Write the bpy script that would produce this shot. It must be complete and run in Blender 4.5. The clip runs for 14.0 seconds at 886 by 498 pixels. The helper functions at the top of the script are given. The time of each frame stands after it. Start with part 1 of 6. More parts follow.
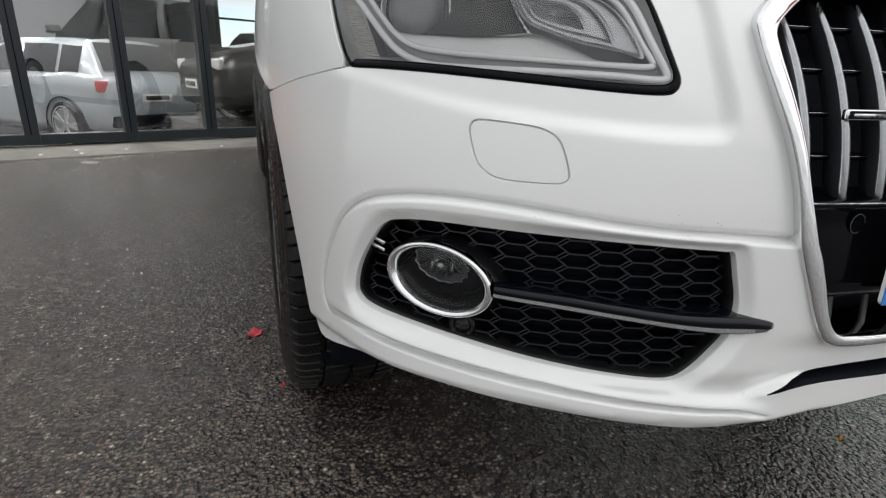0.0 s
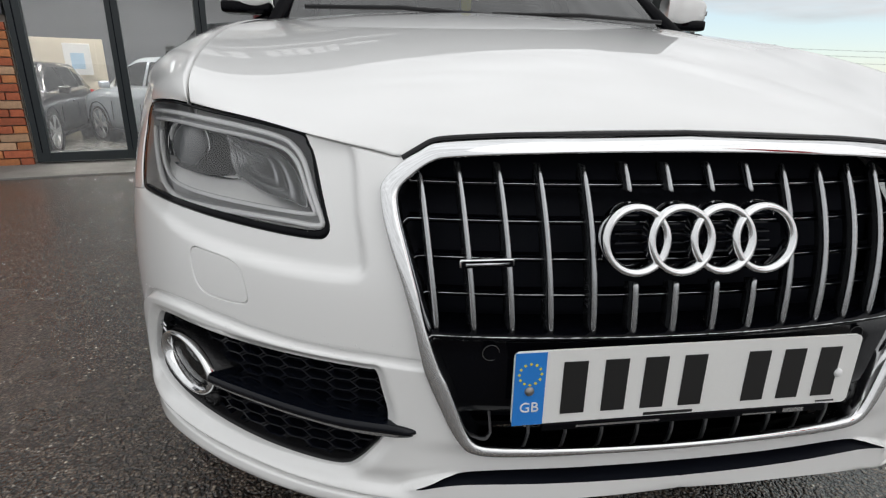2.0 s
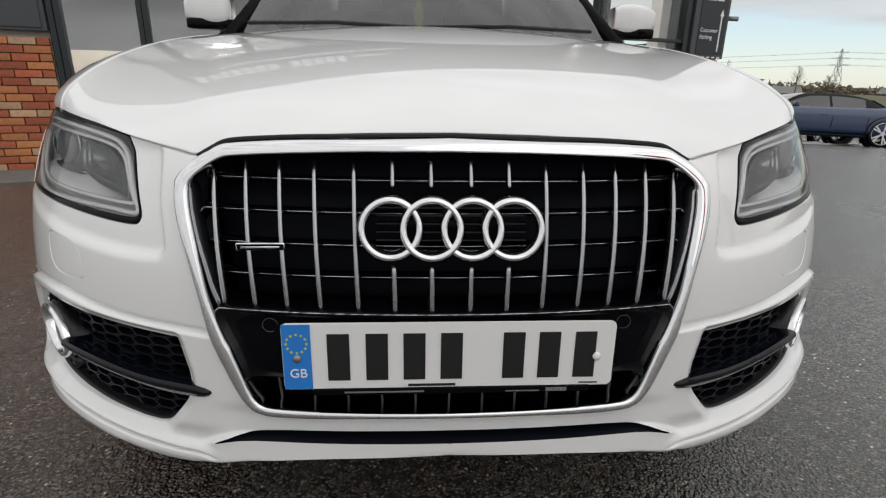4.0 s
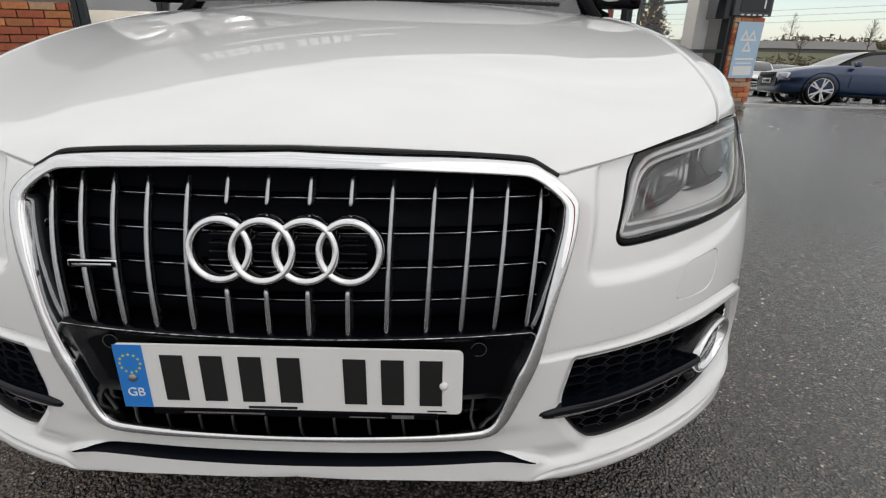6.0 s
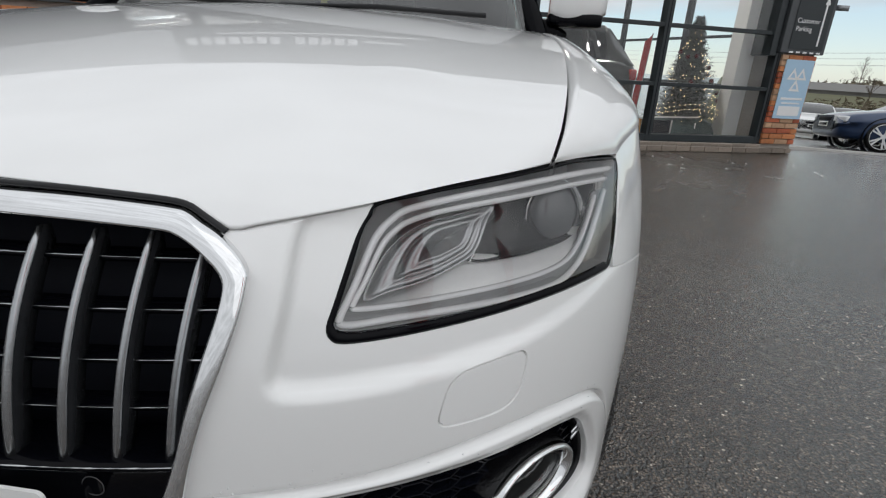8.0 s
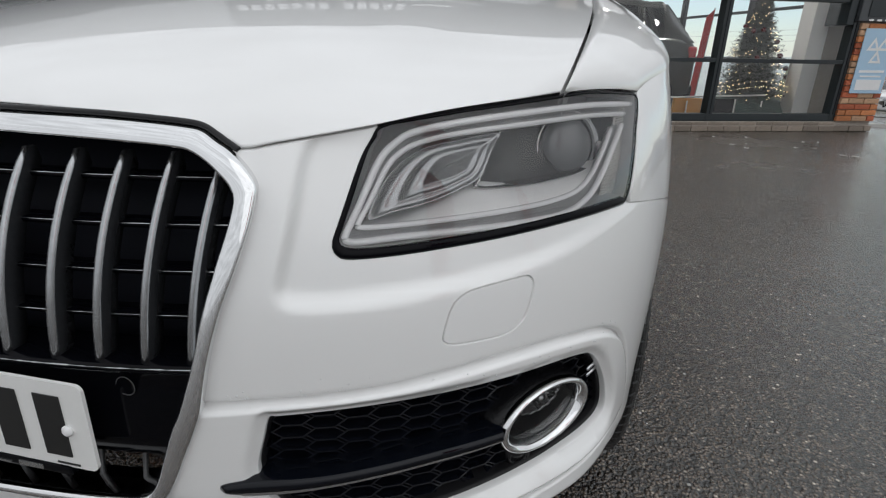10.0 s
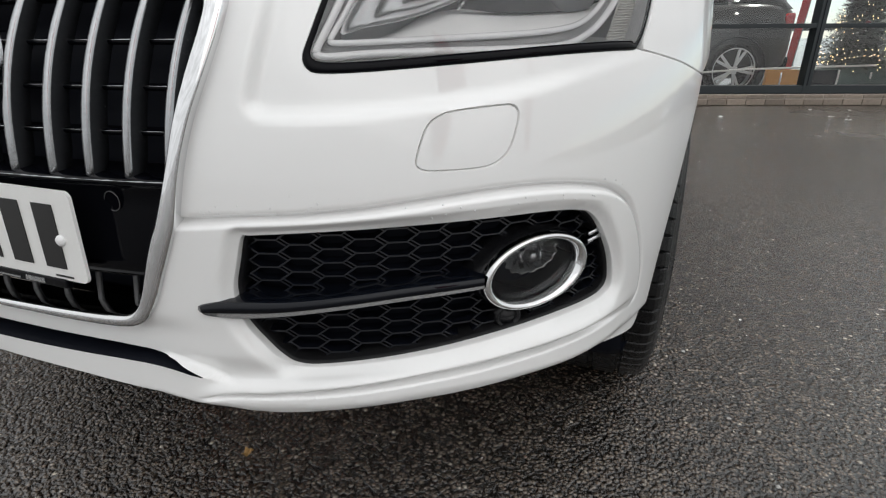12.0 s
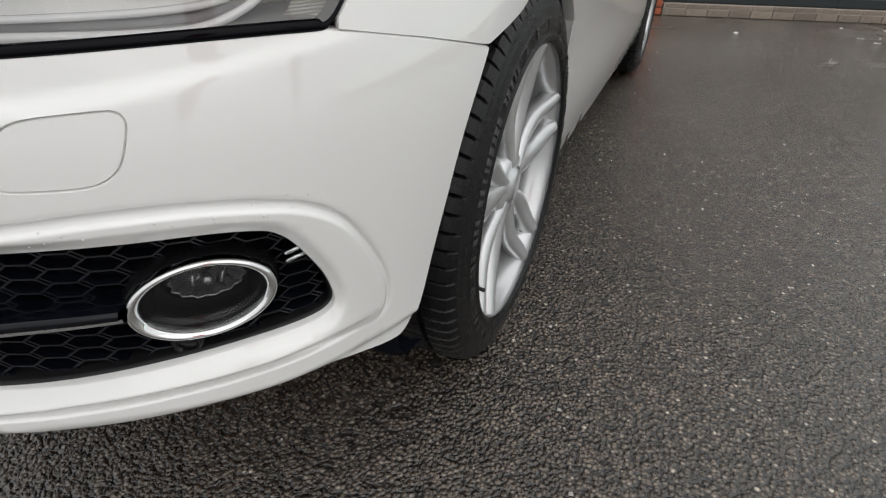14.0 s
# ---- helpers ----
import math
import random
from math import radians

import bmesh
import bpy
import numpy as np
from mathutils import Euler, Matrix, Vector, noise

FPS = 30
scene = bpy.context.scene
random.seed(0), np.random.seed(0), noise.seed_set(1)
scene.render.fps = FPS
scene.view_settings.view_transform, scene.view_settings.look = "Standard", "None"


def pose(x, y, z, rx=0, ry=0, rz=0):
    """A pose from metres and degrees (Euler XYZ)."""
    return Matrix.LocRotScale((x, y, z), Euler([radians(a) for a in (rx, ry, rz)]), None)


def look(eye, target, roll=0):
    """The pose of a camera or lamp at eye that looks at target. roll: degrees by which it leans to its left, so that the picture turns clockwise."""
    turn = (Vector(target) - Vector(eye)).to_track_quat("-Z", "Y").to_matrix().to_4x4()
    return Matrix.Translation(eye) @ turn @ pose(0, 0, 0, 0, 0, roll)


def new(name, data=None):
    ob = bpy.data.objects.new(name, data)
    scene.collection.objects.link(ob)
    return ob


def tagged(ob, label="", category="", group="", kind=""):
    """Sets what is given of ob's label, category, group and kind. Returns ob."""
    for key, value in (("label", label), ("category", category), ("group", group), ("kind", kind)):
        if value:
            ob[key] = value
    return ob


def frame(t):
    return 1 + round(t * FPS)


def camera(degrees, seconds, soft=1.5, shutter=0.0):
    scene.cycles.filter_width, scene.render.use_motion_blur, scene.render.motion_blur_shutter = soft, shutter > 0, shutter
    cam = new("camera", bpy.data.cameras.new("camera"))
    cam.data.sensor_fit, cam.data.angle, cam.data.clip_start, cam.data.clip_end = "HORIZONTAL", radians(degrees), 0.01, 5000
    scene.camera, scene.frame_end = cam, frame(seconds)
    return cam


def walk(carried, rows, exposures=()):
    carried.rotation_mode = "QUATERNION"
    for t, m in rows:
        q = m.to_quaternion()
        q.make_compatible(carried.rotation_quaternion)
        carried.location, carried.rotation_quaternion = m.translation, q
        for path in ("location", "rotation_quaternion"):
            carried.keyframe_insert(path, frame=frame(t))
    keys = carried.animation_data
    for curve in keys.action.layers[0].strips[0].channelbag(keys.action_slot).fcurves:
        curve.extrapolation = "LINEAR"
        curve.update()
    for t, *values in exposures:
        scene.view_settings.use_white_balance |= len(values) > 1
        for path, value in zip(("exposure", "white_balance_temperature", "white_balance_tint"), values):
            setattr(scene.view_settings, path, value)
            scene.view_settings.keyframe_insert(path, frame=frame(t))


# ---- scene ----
from mathutils.geometry import delaunay_2d_cdt

cam = camera(80.5, 14.0, soft=1.2)
# seconds, x, y, z, yaw, pitch, roll
ROWS = [
    (0.0, -0.953, -0.386, 0.758, -20.07, -18.35, 1.99),
    (0.5, -0.954, -0.392, 0.763, -18.09, -18.72, 2.11),
    (1.0, -0.87, -0.42, 0.786, -13.73, -19.38, 1.24),
    (1.5, -0.639, -0.509, 0.905, -10.06, -18.66, 1.45),
    (2.0, -0.449, -0.599, 0.967, -8.83, -18.62, 1.49),
    (2.5, -0.261, -0.756, 0.994, -7.54, -18.68, 1.95),
    (3.0, -0.15, -0.786, 0.992, -7.03, -17.72, 2.59),
    (3.2, -0.116, -0.78, 0.977, -6.53, -17.31, 2.42),
    (5.3, 0.007, -0.707, 0.994, 0.38, -20.6, -0.06),
    (5.5, 0.054, -0.704, 1.015, 0.7, -21.16, 0.08),
    (6.0, 0.237, -0.67, 1.051, 0.83, -22.2, 0.85),
    (6.5, 0.413, -0.545, 1.035, 0.98, -22.57, 2.25),
    (7.0, 0.558, -0.452, 1.033, 1.64, -22.13, 3.45),
    (7.2, 0.617, -0.426, 1.031, 2.56, -21.47, 3.58),
    (9.3, 0.674, -0.327, 1.025, 8.39, -19.27, 2.23),
    (9.5, 0.649, -0.338, 1.005, 8.84, -19.78, 1.91),
    (10.0, 0.725, -0.386, 0.96, 12.09, -20.89, 1.05),
    (10.5, 0.925, -0.392, 0.907, 15.62, -21.27, 0.22),
    (11.0, 0.968, -0.392, 0.84, 18.7, -21.49, -0.16),
    (11.5, 0.918, -0.38, 0.785, 20.37, -21.28, -0.25),
    (12.0, 0.843, -0.394, 0.779, 20.62, -21.95, -0.26),
    (12.5, 0.782, -0.412, 0.751, 19.54, -23.76, 0.17),
    (13.0, 0.789, -0.394, 0.838, 18.33, -27.76, 0.95),
    (13.5, 0.997, -0.251, 0.894, 20.76, -30.39, 0.94),
    (14.0, 1.146, -0.104, 0.862, 22.7, -32.45, 1.83),
]
walk(cam, [(t, pose(x, y, z, 90 + pitch, 0, yaw) @ pose(0, 0, 0, 0, 0, roll)) for t, x, y, z, yaw, pitch, roll in ROWS],
     exposures=[(0.0, .22, 6500, 10), (1.0, .22, 6500, 10), (2.0, .06, 6500, 10), (3.0, -.02, 6600, 11), (6.5, -.0, 6600, 11), (7.2, -.05, 6450, 10), (9.5, -.12, 6290, 10), (10.5, -.06, 6400, 10), (11.5, .18, 6480, 10), (12.5, .24, 6500, 10), (14.0, .24, 6600, 10)])

# ---------------------------------------------------------------- light
SUN_EL, SUN_ROT = radians(42), radians(135)


def build_sky():
    w = bpy.data.worlds.new("sky")
    scene.world = w
    w.use_nodes = True
    nt = w.node_tree
    nt.nodes.clear()
    out = nt.nodes.new("ShaderNodeOutputWorld")
    bg = nt.nodes.new("ShaderNodeBackground")
    sky = nt.nodes.new("ShaderNodeTexSky")
    sky.sky_type = "NISHITA"
    sky.sun_disc = False
    sky.sun_elevation = SUN_EL
    sky.sun_rotation = SUN_ROT
    sky.air_density, sky.dust_density, sky.ozone_density = 1.0, 0.3, 1.5
    dim = nt.nodes.new("ShaderNodeMixRGB")
    dim.blend_type = "MULTIPLY"
    dim.inputs[0].default_value = 1.0
    dim.inputs[2].default_value = (0.15, 0.15, 0.15, 1)
    nt.links.new(sky.outputs[0], dim.inputs[1])
    haze = nt.nodes.new("ShaderNodeMixRGB")
    haze.inputs[0].default_value = 0.5
    haze.inputs[2].default_value = (0.60, 0.70, 0.74, 1)
    nt.links.new(dim.outputs[0], haze.inputs[1])
    tc = nt.nodes.new("ShaderNodeTexCoord")
    sep = nt.nodes.new("ShaderNodeSeparateXYZ")
    nt.links.new(tc.outputs["Generated"], sep.inputs[0])
    mp = nt.nodes.new("ShaderNodeMapping")
    mp.inputs["Scale"].default_value = (1.6, 1.6, 9.0)
    nt.links.new(tc.outputs["Generated"], mp.inputs["Vector"])
    no = nt.nodes.new("ShaderNodeTexNoise")
    no.inputs["Scale"].default_value = 1.7
    no.inputs["Detail"].default_value = 6.0
    nt.links.new(mp.outputs[0], no.inputs["Vector"])
    # cloud cover grows with height above the horizon; the clear band lies beyond the car park
    ma = nt.nodes.new("ShaderNodeMath")
    ma.operation = "MULTIPLY_ADD"
    ma.inputs[1].default_value = 0.16
    nt.links.new(no.outputs[0], ma.inputs[0])
    dot = nt.nodes.new("ShaderNodeVectorMath")
    dot.operation = "DOT_PRODUCT"
    dot.inputs[1].default_value = (0.55, 0.835, 0)
    nt.links.new(tc.outputs["Generated"], dot.inputs[0])
    away = nt.nodes.new("ShaderNodeMapRange")
    away.inputs[1].default_value, away.inputs[2].default_value = 0.25, 0.75
    away.inputs[3].default_value, away.inputs[4].default_value = 0.13, 0.0
    nt.links.new(dot.outputs["Value"], away.inputs[0])
    ad = nt.nodes.new("ShaderNodeMath")
    ad.operation = "ADD"
    nt.links.new(sep.outputs[2], ad.inputs[0])
    nt.links.new(away.outputs[0], ad.inputs[1])
    nt.links.new(ad.outputs[0], ma.inputs[2])
    ramp = nt.nodes.new("ShaderNodeValToRGB")
    ramp.color_ramp.elements[0].position = 0.160
    ramp.color_ramp.elements[0].color = (0, 0, 0, 1)
    ramp.color_ramp.elements[1].position = 0.195
    ramp.color_ramp.elements[1].color = (1, 1, 1, 1)
    nt.links.new(ma.outputs[0], ramp.inputs[0])
    no2 = nt.nodes.new("ShaderNodeTexNoise")
    no2.inputs["Scale"].default_value = 2.6
    no2.inputs["Detail"].default_value = 5.0
    nt.links.new(mp.outputs[0], no2.inputs["Vector"])
    cloud = nt.nodes.new("ShaderNodeValToRGB")
    cloud.color_ramp.elements[0].position = 0.3
    cloud.color_ramp.elements[0].color = (0.645, 0.655, 0.665, 1)
    cloud.color_ramp.elements[1].position = 0.7
    cloud.color_ramp.elements[1].color = (0.955, 0.97, 0.985, 1)
    nt.links.new(no2.outputs[0], cloud.inputs[0])
    # an overcast sky is brighter overhead than at its rim
    lift = nt.nodes.new("ShaderNodeMapRange")
    lift.inputs[3].default_value, lift.inputs[4].default_value = 0.74, 1.16
    nt.links.new(sep.outputs[2], lift.inputs[0])
    deck = nt.nodes.new("ShaderNodeVectorMath")
    deck.operation = "SCALE"
    nt.links.new(cloud.outputs[0], deck.inputs[0])
    nt.links.new(lift.outputs[0], deck.inputs["Scale"])
    mix = nt.nodes.new("ShaderNodeMixRGB")
    nt.links.new(ramp.outputs[0], mix.inputs[0])
    nt.links.new(haze.outputs[0], mix.inputs[1])
    nt.links.new(deck.outputs[0], mix.inputs[2])
    nt.links.new(mix.outputs[0], bg.inputs[0])
    bg.inputs[1].default_value = 1.12
    nt.links.new(bg.outputs[0], out.inputs[0])


build_sky()
sun = new("sun", bpy.data.lights.new("sun", "SUN"))
sun.data.energy, sun.data.angle, sun.data.color = 0.4, radians(70), (1.0, 0.98, 0.95)
sun.matrix_world = look((0, 0, 20), (0 + math.sin(SUN_ROT) * -20, math.cos(SUN_ROT) * -20, 20 - 20 * math.tan(SUN_EL)))


# ---------------------------------------------------------------- materials
def nodes_of(name):
    m = bpy.data.materials.new(name)
    m.use_nodes = True
    nt = m.node_tree
    return m, nt, nt.nodes["Principled BSDF"]


def noise_node(nt, scale, detail=4.0, rough=0.55, vec=None):
    n = nt.nodes.new("ShaderNodeTexNoise")
    n.inputs["Scale"].default_value = scale
    n.inputs["Detail"].default_value = detail
    n.inputs["Roughness"].default_value = rough
    if vec is not None:
        nt.links.new(vec, n.inputs["Vector"])
    return n


def coords(nt):
    return nt.nodes.new("ShaderNodeTexCoord").outputs["Object"]


def ramp_node(nt, src, stops):
    r = nt.nodes.new("ShaderNodeValToRGB")
    e = r.color_ramp.elements
    while len(e) < len(stops):
        e.new(0.5)
    for el, (pos, col) in zip(e, stops):
        el.position = pos
        el.color = (*col, 1) if len(col) == 3 else col
    nt.links.new(src, r.inputs[0])
    return r


def surface(name, col, rough=0.5, metal=0.0, coat=0.0, var=0.08, scale=14.0, fine=240.0, bump=0.0, bscale=300.0, spec=0.5,
            coat_rough=0.04, rvar=0.06, spread=0.0):
    """A plain material with two scales of variation in colour and roughness, and fine relief."""
    m, nt, b = nodes_of(name)
    v = coords(nt)
    big, small = noise_node(nt, scale, 3, 0.6, v), noise_node(nt, fine, 3, 0.6, v)
    mixn = nt.nodes.new("ShaderNodeMath")
    mixn.operation = "MULTIPLY_ADD"
    mixn.inputs[1].default_value = 0.45
    nt.links.new(small.outputs[0], mixn.inputs[0])
    half = nt.nodes.new("ShaderNodeMath")
    half.operation = "MULTIPLY"
    half.inputs[1].default_value = 0.55
    nt.links.new(big.outputs[0], half.inputs[0])
    nt.links.new(half.outputs[0], mixn.inputs[2])
    lo = tuple(max(0, c * (1 - var)) for c in col)
    hi = tuple(min(1, c * (1 + var)) for c in col)
    r = ramp_node(nt, mixn.outputs[0], [(0.3, lo), (0.7, hi)])
    last = r.outputs[0]
    if spread:
        info = nt.nodes.new("ShaderNodeObjectInfo")
        hsv = nt.nodes.new("ShaderNodeHueSaturation")
        mm = nt.nodes.new("ShaderNodeMapRange")
        mm.inputs[3].default_value, mm.inputs[4].default_value = 1 - spread, 1 + spread
        nt.links.new(info.outputs["Random"], mm.inputs[0])
        nt.links.new(mm.outputs[0], hsv.inputs["Value"])
        nt.links.new(last, hsv.inputs["Color"])
        last = hsv.outputs[0]
    nt.links.new(last, b.inputs["Base Color"])
    rr = nt.nodes.new("ShaderNodeMapRange")
    rr.inputs[3].default_value, rr.inputs[4].default_value = max(0.01, rough - rvar), min(1, rough + rvar)
    nt.links.new(mixn.outputs[0], rr.inputs[0])
    nt.links.new(rr.outputs[0], b.inputs["Roughness"])
    b.inputs["Metallic"].default_value = metal
    b.inputs["Specular IOR Level"].default_value = spec
    b.inputs["Coat Weight"].default_value = coat
    b.inputs["Coat Roughness"].default_value = coat_rough
    if bump:
        n2 = noise_node(nt, bscale, 4, 0.6, v)
        bp = nt.nodes.new("ShaderNodeBump")
        bp.inputs["Strength"].default_value = bump
        bp.inputs["Distance"].default_value = 0.002
        nt.links.new(n2.outputs[0], bp.inputs["Height"])
        nt.links.new(bp.outputs[0], b.inputs["Normal"])
    return m


def glass(name, tint=(0.92, 0.95, 0.95), ior=1.5, rough=0.0):
    """A thin clear pane: what lies behind shows, and the sky shines off it by its angle."""
    m = bpy.data.materials.new(name)
    m.use_nodes = True
    nt = m.node_tree
    nt.nodes.clear()
    out = nt.nodes.new("ShaderNodeOutputMaterial")
    tr = nt.nodes.new("ShaderNodeBsdfTransparent")
    tr.inputs[0].default_value = (*tint, 1)
    gl = nt.nodes.new("ShaderNodeBsdfGlossy")
    gl.inputs["Roughness"].default_value = rough
    fr = nt.nodes.new("ShaderNodeFresnel")
    fr.inputs[0].default_value = ior
    mx = nt.nodes.new("ShaderNodeMixShader")
    nt.links.new(fr.outputs[0], mx.inputs[0])
    nt.links.new(tr.outputs[0], mx.inputs[1])
    nt.links.new(gl.outputs[0], mx.inputs[2])
    nt.links.new(mx.outputs[0], out.inputs[0])
    return m


def glow(name, col, strength):
    m, nt, b = nodes_of(name)
    b.inputs["Base Color"].default_value = (*col, 1)
    b.inputs["Emission Color"].default_value = (*col, 1)
    b.inputs["Emission Strength"].default_value = strength
    return m


def asphalt_material():
    """Damp rolled asphalt: a dark binder with chips of stone of about a centimetre."""
    m, nt, b = nodes_of("asphalt")
    v = coords(nt)
    vor = nt.nodes.new("ShaderNodeTexVoronoi")
    vor.inputs["Scale"].default_value = 115.0
    nt.links.new(v, vor.inputs["Vector"])
    vor2 = nt.nodes.new("ShaderNodeTexVoronoi")
    vor2.inputs["Scale"].default_value = 230.0
    nt.links.new(v, vor2.inputs["Vector"])
    sepc = nt.nodes.new("ShaderNodeSeparateColor")
    nt.links.new(vor.outputs["Color"], sepc.inputs[0])
    chips = ramp_node(nt, sepc.outputs[0], [(0.0, (0.062, 0.049, 0.039)), (0.50, (0.116, 0.093, 0.075)), (0.93, (0.178, 0.147, 0.121)), (0.985, (0.27, 0.235, 0.20)), (1.0, (0.70, 0.65, 0.58))])
    # dark binder between the chips, with crevice shade put into the same colour
    edge = ramp_node(nt, vor.outputs["Distance"], [(0.30, (1, 1, 1)), (0.64, (0.12, 0.12, 0.12))])
    mul = nt.nodes.new("ShaderNodeMixRGB")
    mul.blend_type = "MULTIPLY"
    mul.inputs[0].default_value = 1.0
    nt.links.new(chips.outputs[0], mul.inputs[1])
    nt.links.new(edge.outputs[0], mul.inputs[2])
    patch = noise_node(nt, 0.9, 5, 0.6, v)
    dirt = ramp_node(nt, patch.outputs[0], [(0.3, (0.82, 0.80, 0.78)), (0.7, (1.22, 1.18, 1.12))])
    mul2 = nt.nodes.new("ShaderNodeMixRGB")
    mul2.blend_type = "MULTIPLY"
    mul2.inputs[0].default_value = 1.0
    nt.links.new(mul.outputs[0], mul2.inputs[1])
    nt.links.new(dirt.outputs[0], mul2.inputs[2])
    hand = noise_node(nt, 30.0, 4, 0.65, v)
    blot = ramp_node(nt, hand.outputs[0], [(0.34, (0.50, 0.49, 0.48)), (0.66, (1.46, 1.45, 1.42))])
    mul3 = nt.nodes.new("ShaderNodeMixRGB")
    mul3.blend_type = "MULTIPLY"
    mul3.inputs[0].default_value = 1.0
    nt.links.new(mul2.outputs[0], mul3.inputs[1])
    nt.links.new(blot.outputs[0], mul3.inputs[2])
    nt.links.new(mul3.outputs[0], b.inputs["Base Color"])
    damp = noise_node(nt, 0.5, 6, 0.65, v)
    rr = nt.nodes.new("ShaderNodeMapRange")
    rr.inputs[1].default_value, rr.inputs[2].default_value = 0.35, 0.65
    rr.inputs[3].default_value, rr.inputs[4].default_value = 0.16, 0.30
    nt.links.new(damp.outputs[0], rr.inputs[0])
    nt.links.new(rr.outputs[0], b.inputs["Roughness"])
    h = nt.nodes.new("ShaderNodeMath")
    h.operation = "MULTIPLY_ADD"
    h.inputs[1].default_value = -1.0
    nt.links.new(vor.outputs["Distance"], h.inputs[0])
    h2 = nt.nodes.new("ShaderNodeMath")
    h2.operation = "MULTIPLY"
    h2.inputs[1].default_value = -0.4
    nt.links.new(vor2.outputs["Distance"], h2.inputs[0])
    h3 = nt.nodes.new("ShaderNodeMath")
    h3.operation = "MULTIPLY_ADD"
    h3.inputs[1].default_value = 0.9
    nt.links.new(hand.outputs[0], h3.inputs[0])
    nt.links.new(h2.outputs[0], h3.inputs[2])
    nt.links.new(h3.outputs[0], h.inputs[2])
    bp = nt.nodes.new("ShaderNodeBump")
    bp.inputs["Strength"].default_value = 0.8
    bp.inputs["Distance"].default_value = 0.010
    nt.links.new(h.outputs[0], bp.inputs["Height"])
    nt.links.new(bp.outputs[0], b.inputs["Normal"])
    b.inputs["Specular IOR Level"].default_value = 0.8
    film = nt.nodes.new("ShaderNodeBump")
    film.inputs["Strength"].default_value = 0.45
    film.inputs["Distance"].default_value = 0.010
    nt.links.new(h.outputs[0], film.inputs["Height"])
    nt.links.new(film.outputs[0], b.inputs["Coat Normal"])
    b.inputs["Coat Weight"].default_value = 0.8
    b.inputs["Coat Roughness"].default_value = 0.16
    b.inputs["Coat IOR"].default_value = 1.33
    return m


WHITE = surface("white_paint", (0.82, 0.82, 0.81), rough=0.3, coat=1.0, var=0.012, scale=3, fine=900, rvar=0.03, coat_rough=0.015)
WHITE.node_tree.nodes["Principled BSDF"].inputs["Coat IOR"].default_value = 1.7
CHROME = surface("chrome", (0.76, 0.765, 0.77), rough=0.055, metal=1.0, var=0.03, rvar=0.03, scale=40)
BARMETAL = surface("dull_bar_metal", (0.40, 0.41, 0.42), rough=0.20, metal=1.0, var=0.08, rvar=0.06, scale=60)
SATIN = surface("satin_chrome", (0.60, 0.61, 0.62), rough=0.16, metal=1.0, var=0.05, rvar=0.05, scale=60)
TRAY = surface("bright_tray", (0.93, 0.93, 0.92), rough=0.26, metal=0.0, var=0.05, coat=0.5)
HOUSING = surface("lamp_grey_plastic", (0.40, 0.402, 0.405), rough=0.3, var=0.12)
MARKER = surface("pale_marker_plastic", (0.66, 0.65, 0.62), rough=0.25, var=0.1)
SILVER = surface("silver_reflector", (0.32, 0.325, 0.33), rough=0.22, metal=0.85, var=0.12, rvar=0.1, scale=60)
PALE = surface("pale_light_guide", (0.96, 0.96, 0.96), rough=0.16, metal=0.0, var=0.02, coat=0.8)
GLOSSBLACK = surface("gloss_black_plastic", (0.0020, 0.0022, 0.0035), rough=0.08, coat=0.0, var=0.2, spec=0.10)
WETBLACK = surface("wet_black_plastic", (0.006, 0.006, 0.007), rough=0.2, var=0.2, rvar=0.12, spec=0.35, bump=0.4, bscale=220)
BLADE = surface("dark_blade_plastic", (0.030, 0.032, 0.035), rough=0.25, var=0.15, rvar=0.08, spec=0.3)
BLACK = surface("black_grained_plastic", (0.010, 0.010, 0.011), rough=0.42, var=0.25, bump=0.25, bscale=900, spec=0.3)
MESH = surface("black_mesh_plastic", (0.005, 0.006, 0.010), rough=0.22, var=0.1, bump=0.05, bscale=900, spec=0.6)
PIANO = surface("piano_black_plastic", (0.003, 0.004, 0.007), rough=0.05, coat=0.0, var=0.1, spec=0.28)
DEEP = surface("deep_black_plastic", (0.004, 0.005, 0.009), rough=0.6, var=0.2, spec=0.12)
SHROUDGREY = surface("shroud_grey_plastic", (0.045, 0.046, 0.049), rough=0.22, var=0.02, rvar=0.01)
GREYPLASTIC = surface("dark_grey_plastic", (0.06, 0.06, 0.062), rough=0.35, var=0.06)
RUBBER = surface("tyre_rubber", (0.0055, 0.0055, 0.006), rough=0.28, var=0.3, scale=20, fine=300, bump=0.3, bscale=500, spec=0.3)
RUBBERMARK = surface("grey_rubber_marks", (0.05, 0.05, 0.05), rough=0.5, var=0.4, scale=60)
ALLOY = surface("silver_alloy", (0.66, 0.67, 0.68), rough=0.28, metal=0.6, coat=0.5, var=0.02, rvar=0.02)
STEEL = surface("brake_steel", (0.32, 0.31, 0.30), rough=0.4, metal=0.9, var=0.2)
PLATEWHITE = surface("plate_white", (0.84, 0.84, 0.82), rough=0.3, var=0.02, coat=0.3)
PLATEBLUE = surface("plate_blue", (0.02, 0.22, 0.68), rough=0.3, var=0.03, coat=0.3)
INK = surface("black_ink", (0.012, 0.012, 0.012), rough=0.4, var=0.1)
WHITEINK = surface("white_ink", (0.82, 0.82, 0.82), rough=0.4, var=0.03)
YELLOW = surface("yellow_plastic", (0.75, 0.62, 0.04), rough=0.4, var=0.06)
REDLENS = surface("red_lens", (0.42, 0.012, 0.015), rough=0.15, coat=0.8, var=0.08)
